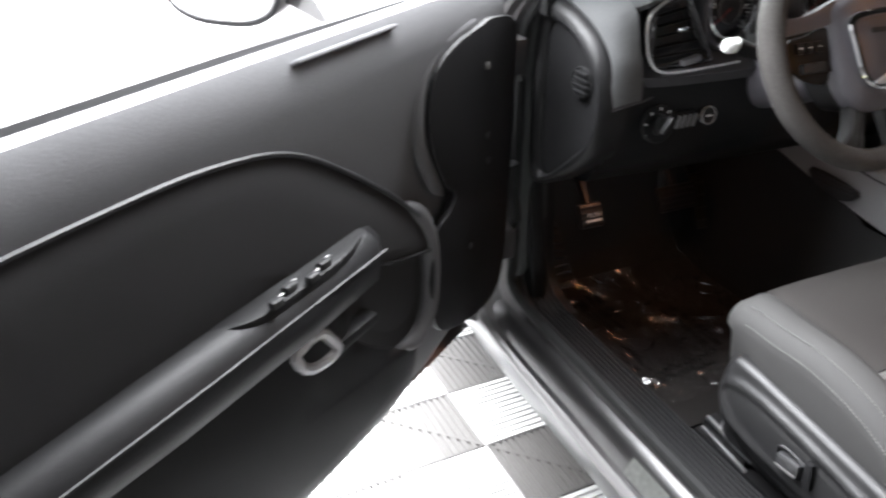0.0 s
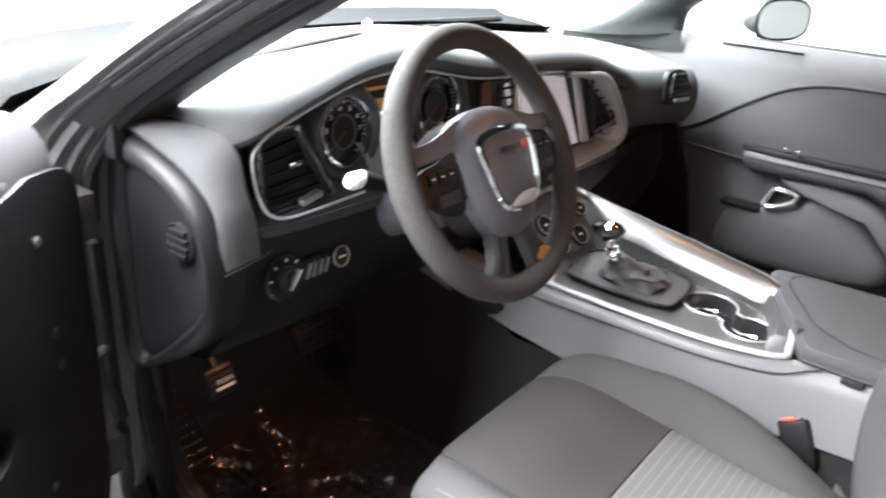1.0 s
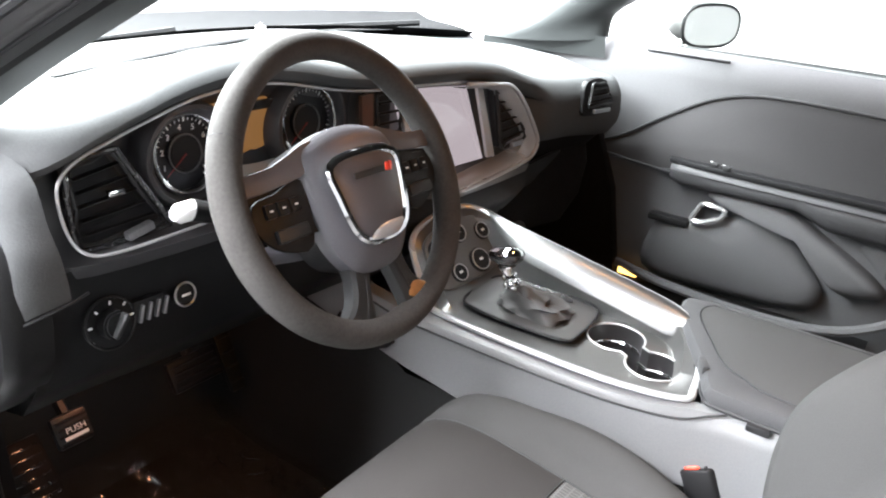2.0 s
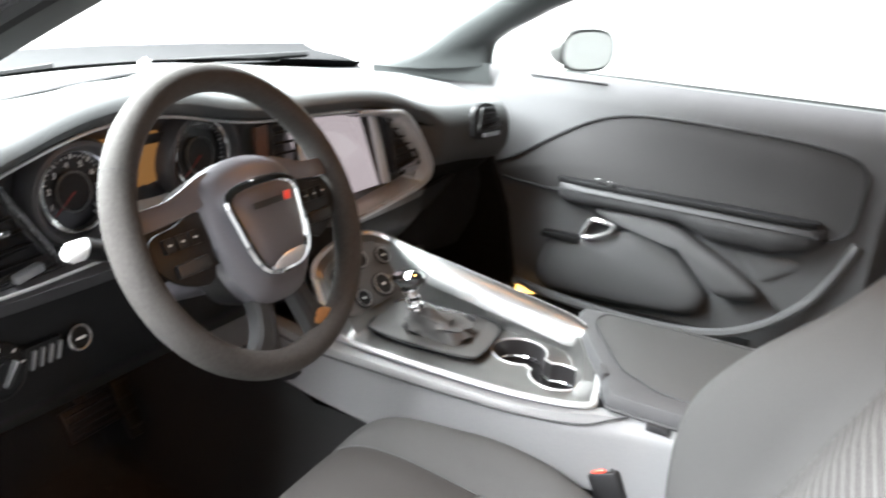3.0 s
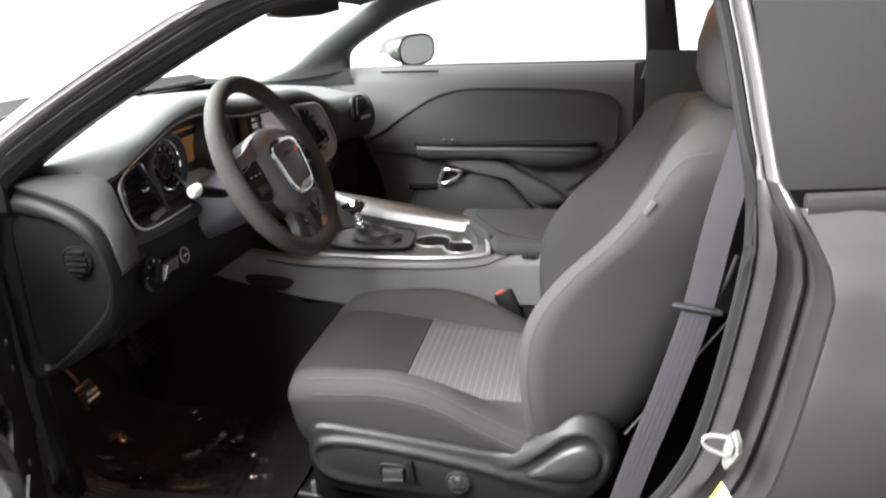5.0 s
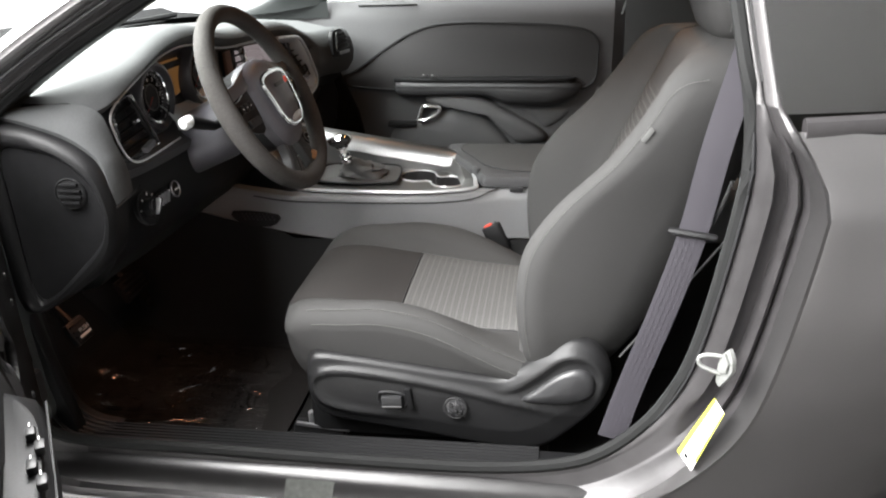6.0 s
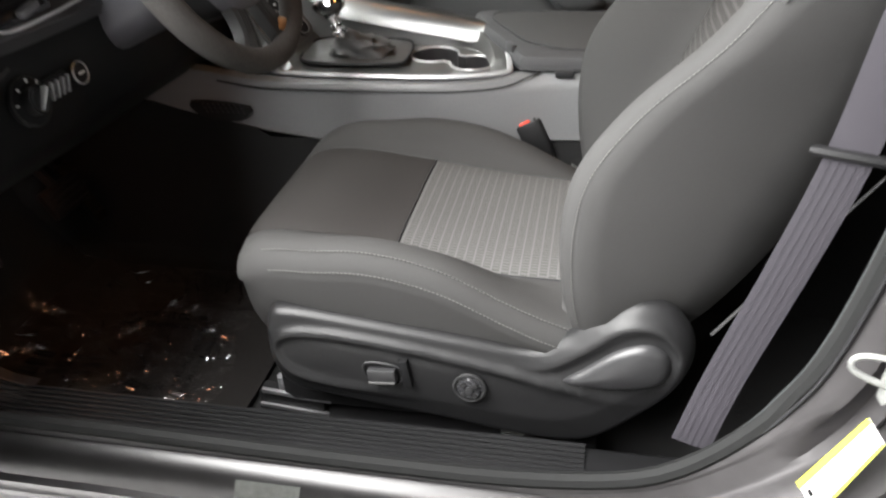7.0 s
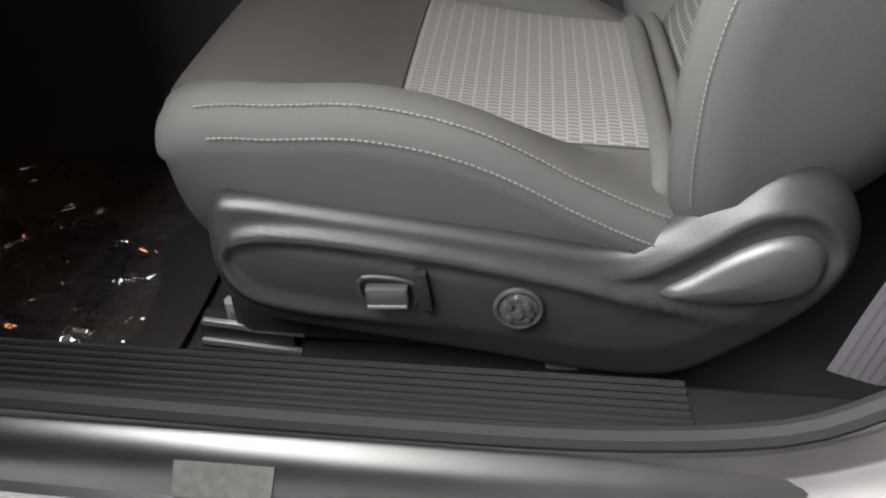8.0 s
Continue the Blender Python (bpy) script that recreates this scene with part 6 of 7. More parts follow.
park = bpy.data.objects["parking_brake_pedal"]
words("PUSH", 0.013, pose(-0.528, 0.428, 0.538, 62, 0, 0), M_INK, park)
part("print_bar", rbox((-0.528, 0.4265, 0.526), (0.036, 0.001, 0.005), 0, Matrix.Rotation(radians(-28), 3, "X")), M_INK, park)

# ---- driver seat ----
SX = -0.365
seat = thing("driver_seat", (SX, -0.3, 0.29), "grey cloth bucket seat with woven centre and pale stitching", "car seat")
# y, pan height, bolster height, half width, underside
CUSH = [(-0.018, 0.603, 0.606, 0.198, 0.515), (-0.026, 0.604, 0.610, 0.219, 0.508), (-0.042, 0.606, 0.617, 0.237, 0.498), (-0.068, 0.607, 0.624, 0.248, 0.485), (-0.10, 0.606, 0.629, 0.255, 0.470), (-0.13, 0.602, 0.630, 0.259, 0.46), (-0.2, 0.59, 0.634, 0.262, 0.45), (-0.28, 0.578, 0.622, 0.262, 0.45),
        (-0.35, 0.570, 0.596, 0.260, 0.45), (-0.41, 0.566, 0.566, 0.256, 0.45), (-0.46, 0.562, 0.545, 0.25, 0.45), (-0.52, 0.55, 0.53, 0.24, 0.45)]
ys = [-0.018 - 0.502 * (i / 38) ** 1.4 for i in range(39)]
prof = [(-0.86, None, 0), (-0.90, "u", 0.02), (-0.935, "u", 0.50), (-1.0, "b", -0.040), (-1.0, "b", -0.024), (-0.965, "b", -0.008), (-0.90, "b", 0.0), (-0.80, "b", -0.003), (-0.70, "m", 0), (-0.63, "p", -0.004), (-0.60, "p", -0.003), (-0.57, "p", 0.0), (-0.4, "p", 0.003), (-0.2, "p", 0.004), (0, "p", 0.004)]
prof = prof + [(-a, b, c) for a, b, c in prof[-2::-1]]
rows = []
for y in ys:
    pan, bol, hw, und = lerp_table(-y, [(-a, *r) for a, *r in CUSH])
    r = []
    for s, kind, c in prof:
        z = und if kind is None else und + (bol - und) * c if kind == "u" else max(bol + c, und + 0.35 * (bol - und)) if kind == "b" else (pan * 0.45 + bol * 0.55) if kind == "m" else pan + c
        if kind in ("b", "m") and s < 0:
            z += 0.014 * max(0, 1 - ((y + 0.17) / 0.19) ** 2)
        t_ = min(1, (-0.018 - y) / 0.055 + 0.004)
        z = 0.578 + (z - 0.578) * math.sqrt(1 - (1 - t_) ** 2)
        nose = 0.036 - 0.020 * max(0, -s - 0.55) / 0.45
        yf = -0.21 + (y + 0.21) * (1 + nose / 0.192) if y > -0.21 else y
        r.append(Vector((SX + s * hw * (1 - 0.13 * max(0, s)), yf, z)))
    rows.append(r)
CROSS = min(range(39), key=lambda i: abs(ys[i] + 0.210))
LEFT, RIGHT = 10, len(prof) - 1 - 10


def zone(i, j):
    y = (ys[i] + ys[i + 1]) / 2
    if LEFT <= j < RIGHT:
        return 1 if ys[CROSS] < y < -0.012 else 2 if y < ys[CROSS] else 0
    return 0


part("cushion", loft(rows, False, pick=lambda i, j: zone(i, j) == 0), M_SEAT, seat, "grey cloth seat cushion bolsters", 75)
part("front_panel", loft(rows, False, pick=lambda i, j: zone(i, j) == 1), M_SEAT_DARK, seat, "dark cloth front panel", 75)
part("centre_panel", loft(rows, False, pick=lambda i, j: zone(i, j) == 2), M_WEAVE, seat, "light woven centre panel", 75)
seam = [rows[i][5] * 0.6 + rows[i][6] * 0.4 + Vector((-0.001, 0, 0.002)) for i in range(8, 35)]
part("stitching", stitches(seam), M_STITCH, seat, "pale double stitching")
seam2 = [rows[i][4] + Vector((-0.0012, 0, 0.0)) for i in range(9, 35)]
part("stitching", stitches(seam2), M_STITCH, seat, "pale double stitching")
part("panel_seam", tube([rows[CROSS][j] for j in range(LEFT, RIGHT + 1)], 0.0016, 5), M_RUBBER, seat)
for j in (LEFT, RIGHT):
    part("panel_seam", tube([rows[i][j] for i in range(2, 37)], 0.0018, 5), M_RUBBER, seat)
# backrest, by height: bolster front, pan, rear, half width
BACK = [(0.52, -0.455, -0.47, -0.60, 0.235), (0.56, -0.442, -0.485, -0.625, 0.255), (0.62, -0.432, -0.515, -0.66, 0.268), (0.70, -0.430, -0.555, -0.70, 0.274), (0.77, -0.445, -0.585, -0.735, 0.276), (0.84, -0.492, -0.615, -0.765, 0.276), (0.91, -0.562, -0.648, -0.79, 0.276),
        (0.97, -0.608, -0.675, -0.81, 0.272), (1.01, -0.634, -0.694, -0.822, 0.264), (1.04, -0.654, -0.706, -0.83, 0.246), (1.058, -0.676, -0.716, -0.83, 0.218), (1.068, -0.70, -0.726, -0.825, 0.18), (1.075, -0.745, -0.74, -0.81, 0.12)]
zs = [0.52 + 0.555 * i / 44 for i in range(45)]
bprof = [(-0.66, "r", 0.0), (-0.78, "r", 0.02), (-0.86, "x", 0.35), (-0.985, "b", -0.05), (-0.985, "b", -0.022), (-0.95, "b", -0.006), (-0.89, "b", -0.001), (-0.83, "b", -0.010), (-0.70, "x2", 0.3), (-0.64, "p", 0.004), (-0.60, "p", -0.003), (-0.57, "p", 0.004), (-0.3, "p", 0.010), (0, "p", 0.010)]
bprof = bprof + [(-a, b, c) for a, b, c in bprof[-2::-1]]
brow = []
for z in zs:
    yb, yp, yr, hw = lerp_table(z, BACK)
    r = []
    for s, kind, c in bprof:
        y = yr + c if kind == "r" else yr + (yb - yr) * c if kind == "x" else yb + c if kind == "b" else yp + (yb - yp) * c if kind == "x2" else yp + c
        r.append(Vector((SX + s * hw, y, z)))
    brow.append(r)
BL, BR = 10, len(bprof) - 1 - 10


def bzone(i, j):
    return 1 if BL <= j < BR and 0.56 < (zs[i] + zs[i + 1]) / 2 < 0.98 else 0


part("backrest", loft(brow, True, True, pick=lambda i, j: bzone(i, j) == 0), M_SEAT, seat, "grey cloth backrest with deep side bolsters", 75)
part("back_panel", loft(brow, False, pick=lambda i, j: bzone(i, j) == 1), M_WEAVE_BACK, seat, "woven centre of the backrest", 75)
for j in (BL, BR):
    part("panel_seam", tube([brow[i][j] for i in range(2, 40)], 0.0018, 5), M_RUBBER, seat)
edge = [brow[i][4].lerp(brow[i][5], 0.35) + Vector((-0.0015, 0.001, 0)) for i in range(4, 40)]
turn_end = [edge[-1], edge[-1].lerp(brow[41][3], 0.30) + Vector((-0.0015, 0, 0.0075)), edge[-1].lerp(brow[41][3], 0.62) + Vector((-0.002, 0, 0.0065)), brow[41][3] + Vector((-0.002, -0.004, 0.0))]
edge = edge[:-1] + smooth_line([edge[-4], edge[-2]] + turn_end, 4)[4:]
part("stitching", stitches(edge, r=0.00062), M_STITCH, seat, "pale stitching along the bolster")
tag_at = brow[35][4].lerp(brow[35][5], 0.15)
part("side_tag", rbox(tag_at + Vector((-0.003, -0.002, 0)), (0.003, 0.008, 0.024), 0.001, Matrix.Rotation(radians(34), 3, "X")), M_TAG, seat, "small grey airbag tag")
# padded roll where cushion and backrest meet
for k, (y, z, r) in enumerate(((-0.447, 0.563, 0.013), (-0.468, 0.570, 0.009))):
    roll = smooth_line([(SX - 0.205, y + 0.004, z - 0.022), (SX - 0.17, y, z - 0.006), (SX - 0.10, y, z), (SX, y, z + 0.002), (SX + 0.10, y, z), (SX + 0.16, y, z - 0.008)], 4)
    part("seat_roll", tube(roll, [0.006] + [r] * (len(roll) - 2) + [0.006], 10), M_SEAT, seat, "grey padded roll at the seat crease")
# headrest
rows = []
for z, yf, yr, hw in [(1.062, -0.765, -0.80, 0.05), (1.068, -0.745, -0.815, 0.09), (1.085, -0.728, -0.825, 0.115), (1.12, -0.714, -0.83, 0.128), (1.17, -0.714, -0.83, 0.13), (1.22, -0.728, -0.828, 0.125), (1.25, -0.745, -0.825, 0.11), (1.272, -0.768, -0.815, 0.085), (1.278, -0.785, -0.805, 0.05)]:
    rows.append([Vector((SX + hw * math.copysign(abs(math.cos(a)) ** 0.55, math.cos(a)), (yf + yr) / 2 + (yf - yr) / 2 * math.copysign(abs(math.sin(a)) ** 0.7, math.sin(a)), z)) for a in [2 * math.pi * k / 36 for k in range(36)]])
hr = part("headrest", loft(rows, True, True), M_SEAT, seat, "grey cloth headrest")
side = [Vector((SX - 0.128 * f, -0.757 + 0.02 * (1 - f), z)) for z, f in [(1.09, 0.93), (1.12, 1.0), (1.17, 1.02), (1.22, 0.98), (1.25, 0.87)]]
part("headrest_stitching", stitches(smooth_line(side, 5)), M_STITCH, hr)
for s in (-1, 1):
    part("headrest_post", tube([(SX + s * 0.055, -0.775, 1.03), (SX + s * 0.055, -0.782, 1.08)], 0.006, 10), M_CHROME, seat, "chrome headrest post")
    part("post_sleeve", disc((SX + s * 0.055, -0.775, 1.078), (0, 0, 1), 0.012, 0.012, 0.003, 16), M_CHROME, seat)
# side shield
SH = [(-0.052, 0.50), (-0.060, 0.542), (-0.092, 0.552), (-0.19, 0.543), (-0.32, 0.527), (-0.40, 0.52), (-0.44, 0.538), (-0.475, 0.568), (-0.52, 0.595), (-0.56, 0.592), (-0.588, 0.56), (-0.595, 0.52), (-0.58, 0.475), (-0.545, 0.43), (-0.48, 0.375), (-0.40, 0.37), (-0.28, 0.388), (-0.15, 0.405), (-0.08, 0.42), (-0.056, 0.455)]
ridges = [(smooth_line([(0, y, z) for y, z in pts], 16), w, h) for pts, w, h in (
    (((-0.27, 0.436), (-0.20, 0.442), (-0.14, 0.449), (-0.10, 0.458), (-0.076, 0.474), (-0.067, 0.502), (-0.085, 0.524), (-0.14, 0.528), (-0.25, 0.515), (-0.38, 0.492), (-0.48, 0.470), (-0.56, 0.452)), 0.0075, 0.0075),
    (((-0.36, 0.496), (-0.42, 0.506), (-0.465, 0.537), (-0.51, 0.572), (-0.55, 0.574), (-0.576, 0.545), (-0.576, 0.508), (-0.556, 0.462)), 0.0085, 0.0085))]


def shield_x(q, f):
    """How far the moulding stands out at a place, f of the way from its edge to its spine."""
    x = 0.018 * (1 - (1 - min(1, f / 0.18)) ** 2) ** 0.5 + 0.010 * min(1, f * 1.6)
    top = 0.0
    for line, w, h in ridges:
        k = min(range(len(line)), key=lambda i: (line[i].y - q.y) ** 2 + (line[i].z - q.z) ** 2)
        d = math.hypot(line[k].y - q.y, line[k].z - q.z)
        fade = min(1, k / 30, (len(line) - 1 - k) / 24)
        top = (top ** 4 + (h * fade * math.exp(-(d / w) ** 2) * min(1, f / 0.12)) ** 4) ** 0.25
    x += top
    return -0.602 - x


outline = smooth_line([(0, y, z + 0.006) for y, z in SH], 8, True)
spine = smooth_line([(0, y, z) for y, z in ((-0.10, 0.490), (-0.20, 0.476), (-0.32, 0.458), (-0.42, 0.452), (-0.50, 0.490), (-0.535, 0.512))], 8)
rings = [[Vector((-0.602, q.y, q.z)) for q in outline]]
for k in range(25):
    f = (k / 24) ** 1.5
    r = []
    for q in outline:
        c = min(spine, key=lambda p: (p - q).length)
        p = q.lerp(c, f)
        r.append(Vector((shield_x(p, f), p.y, p.z)))
    rings.append(r)
part("side_shield", loft(rings, True, False), M_SHIELD, seat, "black plastic seat side shield with raised ridges", 80)
cov = smooth_line([(-0.618, -0.442, 0.487), (-0.618, -0.466, 0.511), (-0.618, -0.505, 0.543), (-0.618, -0.540, 0.555), (-0.618, -0.563, 0.540), (-0.618, -0.566, 0.512), (-0.618, -0.548, 0.494), (-0.618, -0.50, 0.483)], 4, True)
part("recliner_cover", dome(cov, (-0.017, 0, 0), 0.008, rings=7), M_RECLINER, seat, "dark grey teardrop recliner cover", 80)
lum = part("lumbar_control", disc((-0.634, -0.326, 0.468), (-1, 0, 0.08), 0.0165, 0.010, 0.003), M_SHINE, seat, "round black lumbar control")
part("control_ring", ring((-0.635, -0.326, 0.468), (-1, 0, 0.08), 0.0195, 0.0026), M_CHAR, lum)
part("control_button", disc((-0.641, -0.326, 0.468), (-1, 0, 0.08), 0.0055, 0.005, 0.0015, 16), M_RECLINER, lum)
for a in range(4):
    part("control_button", disc((-0.6405, -0.326 + 0.0105 * math.cos(a * math.pi / 2 + 0.78), 0.468 + 0.0105 * math.sin(a * math.pi / 2 + 0.78)), (-1, 0, 0.08), 0.0034, 0.004, 0.001, 12), M_CHAR, lum)
sw_ = part("seat_switch", rbox((-0.636, -0.213, 0.476), (0.012, 0.038, 0.022), 0.004, Matrix.Rotation(radians(-4), 3, "X")), M_RECLINER, seat, "grey power seat switch")
part("switch_lip", rbox((-0.641, -0.213, 0.468), (0.005, 0.035, 0.0035), 0.001, Matrix.Rotation(radians(-4), 3, "X")), M_PLATE, sw_, "bright lower edge of the switch")
part("switch_recess", tube(smooth_line([(-0.632, -0.191, 0.491), (-0.632, -0.236, 0.487), (-0.632, -0.233, 0.462), (-0.632, -0.194, 0.464)], 4, True), 0.0022, 6, True, up=(1, 0, 0)), M_RUBBER, sw_)
part("seat_switch", rbox((-0.634, -0.244, 0.482), (0.010, 0.012, 0.042), 0.003, Matrix.Rotation(radians(-8), 3, "X")), M_COWL, seat, "matt black upright seat switch")
# rails and base
for x in (-0.565, -0.19):
    part("seat_rail", rbox((x, -0.24, 0.325), (0.035, 0.50, 0.03), 0.004), M_BLACK, seat, "black seat rail")
    for dz, dy in ((0.345, 0.0), (0.372, -0.006)):
        part("rail_lip", rbox((x - 0.014, -0.055 + dy, dz), (0.006, 0.105, 0.007), 0.001, Matrix.Rotation(radians(5), 3, "X")), M_STEEL, seat, "worn bare rail lip")
    part("rail_cover", rbox((x, -0.05, 0.350), (0.026, 0.10, 0.036), 0.003, Matrix.Rotation(radians(5), 3, "X")), M_BLACK, seat)
    part("rail_bolt", disc((x + 0.002, -0.035, 0.380), (0, 0, 1), 0.007, 0.030, 0.002, 8), M_STEEL, seat)
    part("rail_foot", rbox((x, -0.405, 0.334), (0.03, 0.095, 0.008), 0.002, Matrix.Rotation(radians(8), 3, "X")), M_ZINC, seat, "bare rear rail foot")
part("seat_pan", rbox((SX, -0.27, 0.42), (0.44, 0.46, 0.12), 0.02), M_BLACK, seat, "black seat underside")

# ---- seat belt and buckle ----
belt = thing("seat_belt", (-0.66, -0.62, 0.45), "grey-violet seat belt hanging beside the seat", "seat belt")
mid = smooth_line([(-0.605, -0.772, 1.13), (-0.618, -0.755, 1.07), (-0.645, -0.722, 0.95), (-0.655, -0.697, 0.815), (-0.660, -0.662, 0.685), (-0.668, -0.62, 0.55), (-0.685, -0.592, 0.46)], 6)
wide = Vector((-0.28, -0.96, -0.05)).normalized()
rows = []
for i, q in enumerate(mid):
    w = 0.0215 if i > 2 else 0.016 + 0.0018 * i
    rows.append([q + wide * w * k + Vector((-1, 0.3, 0)).normalized() * o for k, o in ((-1, 0), (-0.5, 0.001), (0, 0.0012), (0.5, 0.001), (1, 0), (0.5, -0.0012), (-0.5, -0.0012))])
part("webbing", loft(rows, True, True), M_BELT, belt, "grey-violet webbing")
rib = bmesh.new()
for k in (-0.7, -0.35, 0, 0.35, 0.7):
    tube([q + wide * 0.0215 * k + Vector((-0.0024, 0.0004, 0)) for q in mid[18:]], 0.0003, 4, False, rib)
part("webbing_ribs", rib, M_BELT, belt)
part("belt_stop", tube([Vector((-0.657, -0.697, 0.815)) + wide * s for s in (-0.036, -0.03, 0, 0.03, 0.036)], [0.004, 0.006, 0.006, 0.006, 0.004], 8), M_BLACK, belt, "black belt guide loop")
part("guide_cord", tube([(-0.65, -0.725, 0.83), (-0.655, -0.735, 0.86), (-0.66, -0.745, 0.90)], 0.003, 6), M_CHAR, belt)
part("upper_guide", rbox((-0.592, -0.785, 1.15), (0.03, 0.05, 0.05), 0.01), M_BLACK, belt, "black upper belt guide")
part("floor_anchor_cord", tube([(-0.66, -0.60, 0.60), (-0.63, -0.70, 0.72), (-0.62, -0.76, 0.80)], 0.002, 5), M_CHAR, belt)
buck = thing("belt_buckle", (-0.122, -0.37, 0.56), "black seat belt buckle with red release button", "buckle")
tb = Matrix.Rotation(radians(-24), 3, "X")
b_top = Vector((-0.112, -0.345, 0.618))


def buckle_ring(w, d, h, o=0.0):
    """A rounded section of the buckle at a distance below its top."""
    return [b_top + tb @ Vector((math.copysign(abs(math.cos(a)) ** 0.5, math.cos(a)) * w, math.copysign(abs(math.sin(a)) ** 0.5, math.sin(a)) * d + o, h)) for a in [2 * math.pi * k / 24 for k in range(24)]]


part("buckle_body", loft([buckle_ring(0.013, 0.021, -0.002), buckle_ring(0.0155, 0.0235, -0.006), buckle_ring(0.0155, 0.0235, -0.05), buckle_ring(0.0135, 0.021, -0.075), buckle_ring(0.0095, 0.016, -0.085)], True, True), M_BLACK, buck)
part("release_button", loft([buckle_ring(0.0115, 0.0125, -0.006, 0.006), buckle_ring(0.0115, 0.0125, 0.0005, 0.006), buckle_ring(0.0095, 0.0105, 0.0025, 0.006)], True, True), M_RED, buck, "red release button")
part("buckle_slot", rbox(b_top + tb @ Vector((0, -0.014, -0.0005)), (0.019, 0.004, 0.004), 0.001, tb), M_RUBBER, buck)
part("buckle_anchor", slab(smooth_line([(-0.120, -0.424, 0.545), (-0.120, -0.452, 0.518), (-0.120, -0.462, 0.500), (-0.120, -0.448, 0.496), (-0.120, -0.430, 0.512)], 3, True), (-0.006, 0, 0), 0.001), M_ZINC, buck, "bare metal buckle bracket")
part("buckle_stem", tube([b_top + tb @ Vector((0, 0, -0.08)), b_top + tb @ Vector((0, -0.01, -0.13)), b_top + tb @ Vector((0, -0.03, -0.19))], 0.013, 8, flat=0.5), M_BLACK, buck)

# ---- striker, labels, mirror, lamp ----
strk = thing("door_striker", (-0.79, -0.755, 0.64), "bare metal door striker on the jamb", "striker")


def small(pts):
    """Drawn in to three quarters about the striker's middle."""
    c = Vector((-0.786, -0.735, 0.668))
    return [c + Vector((-0.006, 0.006, 0)) + (q - c) * 0.8 for q in pts]


part("striker_plate", slab(small([Vector(q) for q in ((-0.783, -0.752, 0.704), (-0.796, -0.757, 0.690), (-0.801, -0.758, 0.668), (-0.796, -0.752, 0.650), (-0.786, -0.742, 0.628), (-0.777, -0.737, 0.634), (-0.774, -0.738, 0.660), (-0.774, -0.742, 0.686))]), (-0.004, 0.007, 0.001), 0.0015), M_ZINC, strk, "pale striker plate")
part("striker_boss", slab(small([Vector(q) + Vector((-0.004, 0.009, 0.001)) for q in ((-0.784, -0.750, 0.696), (-0.796, -0.755, 0.680), (-0.796, -0.753, 0.664), (-0.784, -0.744, 0.656), (-0.779, -0.742, 0.672))]), (-0.002, 0.004, 0.0), 0.0015), M_ZINC, strk)
part("striker_loop", tube(small(smooth_line([(-0.782, -0.742, 0.686), (-0.775, -0.712, 0.685), (-0.773, -0.698, 0.676), (-0.777, -0.703, 0.663), (-0.786, -0.738, 0.652)], 4)), 0.0032, 8), M_ZINC, strk, "striker loop")
part("striker_bolt", disc((-0.793, -0.744, 0.667), (-0.45, 0.86, 0.2), 0.005, 0.006, 0.001, 6), M_STEEL, strk)
lab = thing("pillar_label", (-0.78, -0.70, 0.50), "white label with a lime stripe on the jamb", "label")
lift = Vector((-0.62, 0.75, 0.2)).normalized() * 0.004
a, b, c, d = [Vector(q) + lift for q in ((-0.775, -0.732, 0.605), (-0.797, -0.743, 0.594), (-0.795, -0.706, 0.489), (-0.766, -0.689, 0.503))]
part("label_sheet", slab([a, b, c, d], lift * 0.2, 0), M_WHITE, lab)
part("label_stripe", slab([q + lift * 0.25 for q in (a, a + (b - a) * 0.2, d + (c - d) * 0.2, d)], lift * 0.15, 0), M_YELLOW, lab, "lime stripe")
part("label_stripe", slab([q + lift * 0.25 for q in (a + (b - a) * 0.9, b, b.lerp(c, 0.85), (a + (b - a) * 0.9).lerp(d + (c - d) * 0.9, 0.85))], lift * 0.15, 0), M_YELLOW, lab)
part("print_bar", slab([q + lift * 0.25 for q in (a.lerp(d, 0.9).lerp(b.lerp(c, 0.9), 0.35), a.lerp(d, 0.9).lerp(b.lerp(c, 0.9), 0.55), a.lerp(d, 0.95).lerp(b.lerp(c, 0.95), 0.55), a.lerp(d, 0.95).lerp(b.lerp(c, 0.95), 0.35))], lift * 0.15, 0), M_DARKINK, lab)
lab2 = thing("sill_label", (-0.772, -0.05, 0.37), "pale worn label on the sill edge", "label")
part("label_sheet", slab([(-0.7605, -0.050, 0.3935), (-0.7605, -0.135, 0.3935), (-0.7735, -0.130, 0.362), (-0.7735, -0.046, 0.362)], (-0.001, 0, 0.0008), 0), M_SILL_LABEL, lab2)
rvm = thing("rear_view_mirror", (0.02, 0.16, 1.25), "black rear-view mirror hanging from the windscreen", "mirror")
RV = [(-0.125, 0.0), (-0.118, 0.024), (-0.06, 0.033), (0.06, 0.033), (0.118, 0.024), (0.125, 0.0), (0.118, -0.022), (0.06, -0.028), (-0.06, -0.028), (-0.118, -0.022)]


def rv(p):
    return Matrix.Rotation(radians(-20), 3, "Z") @ Matrix.Rotation(radians(-14), 3, "X") @ Vector(p) + Vector((0.0, 0.11, 1.250))


part("mirror_shell", moved(loft([[Vector((x * s, y, z * s)) for x, z in RV] for s, y in ((0.94, -0.012), (1.0, -0.007), (0.97, 0.010), (0.6, 0.030))], True, True), rv), M_BLACK, rvm, "black mirror shell")
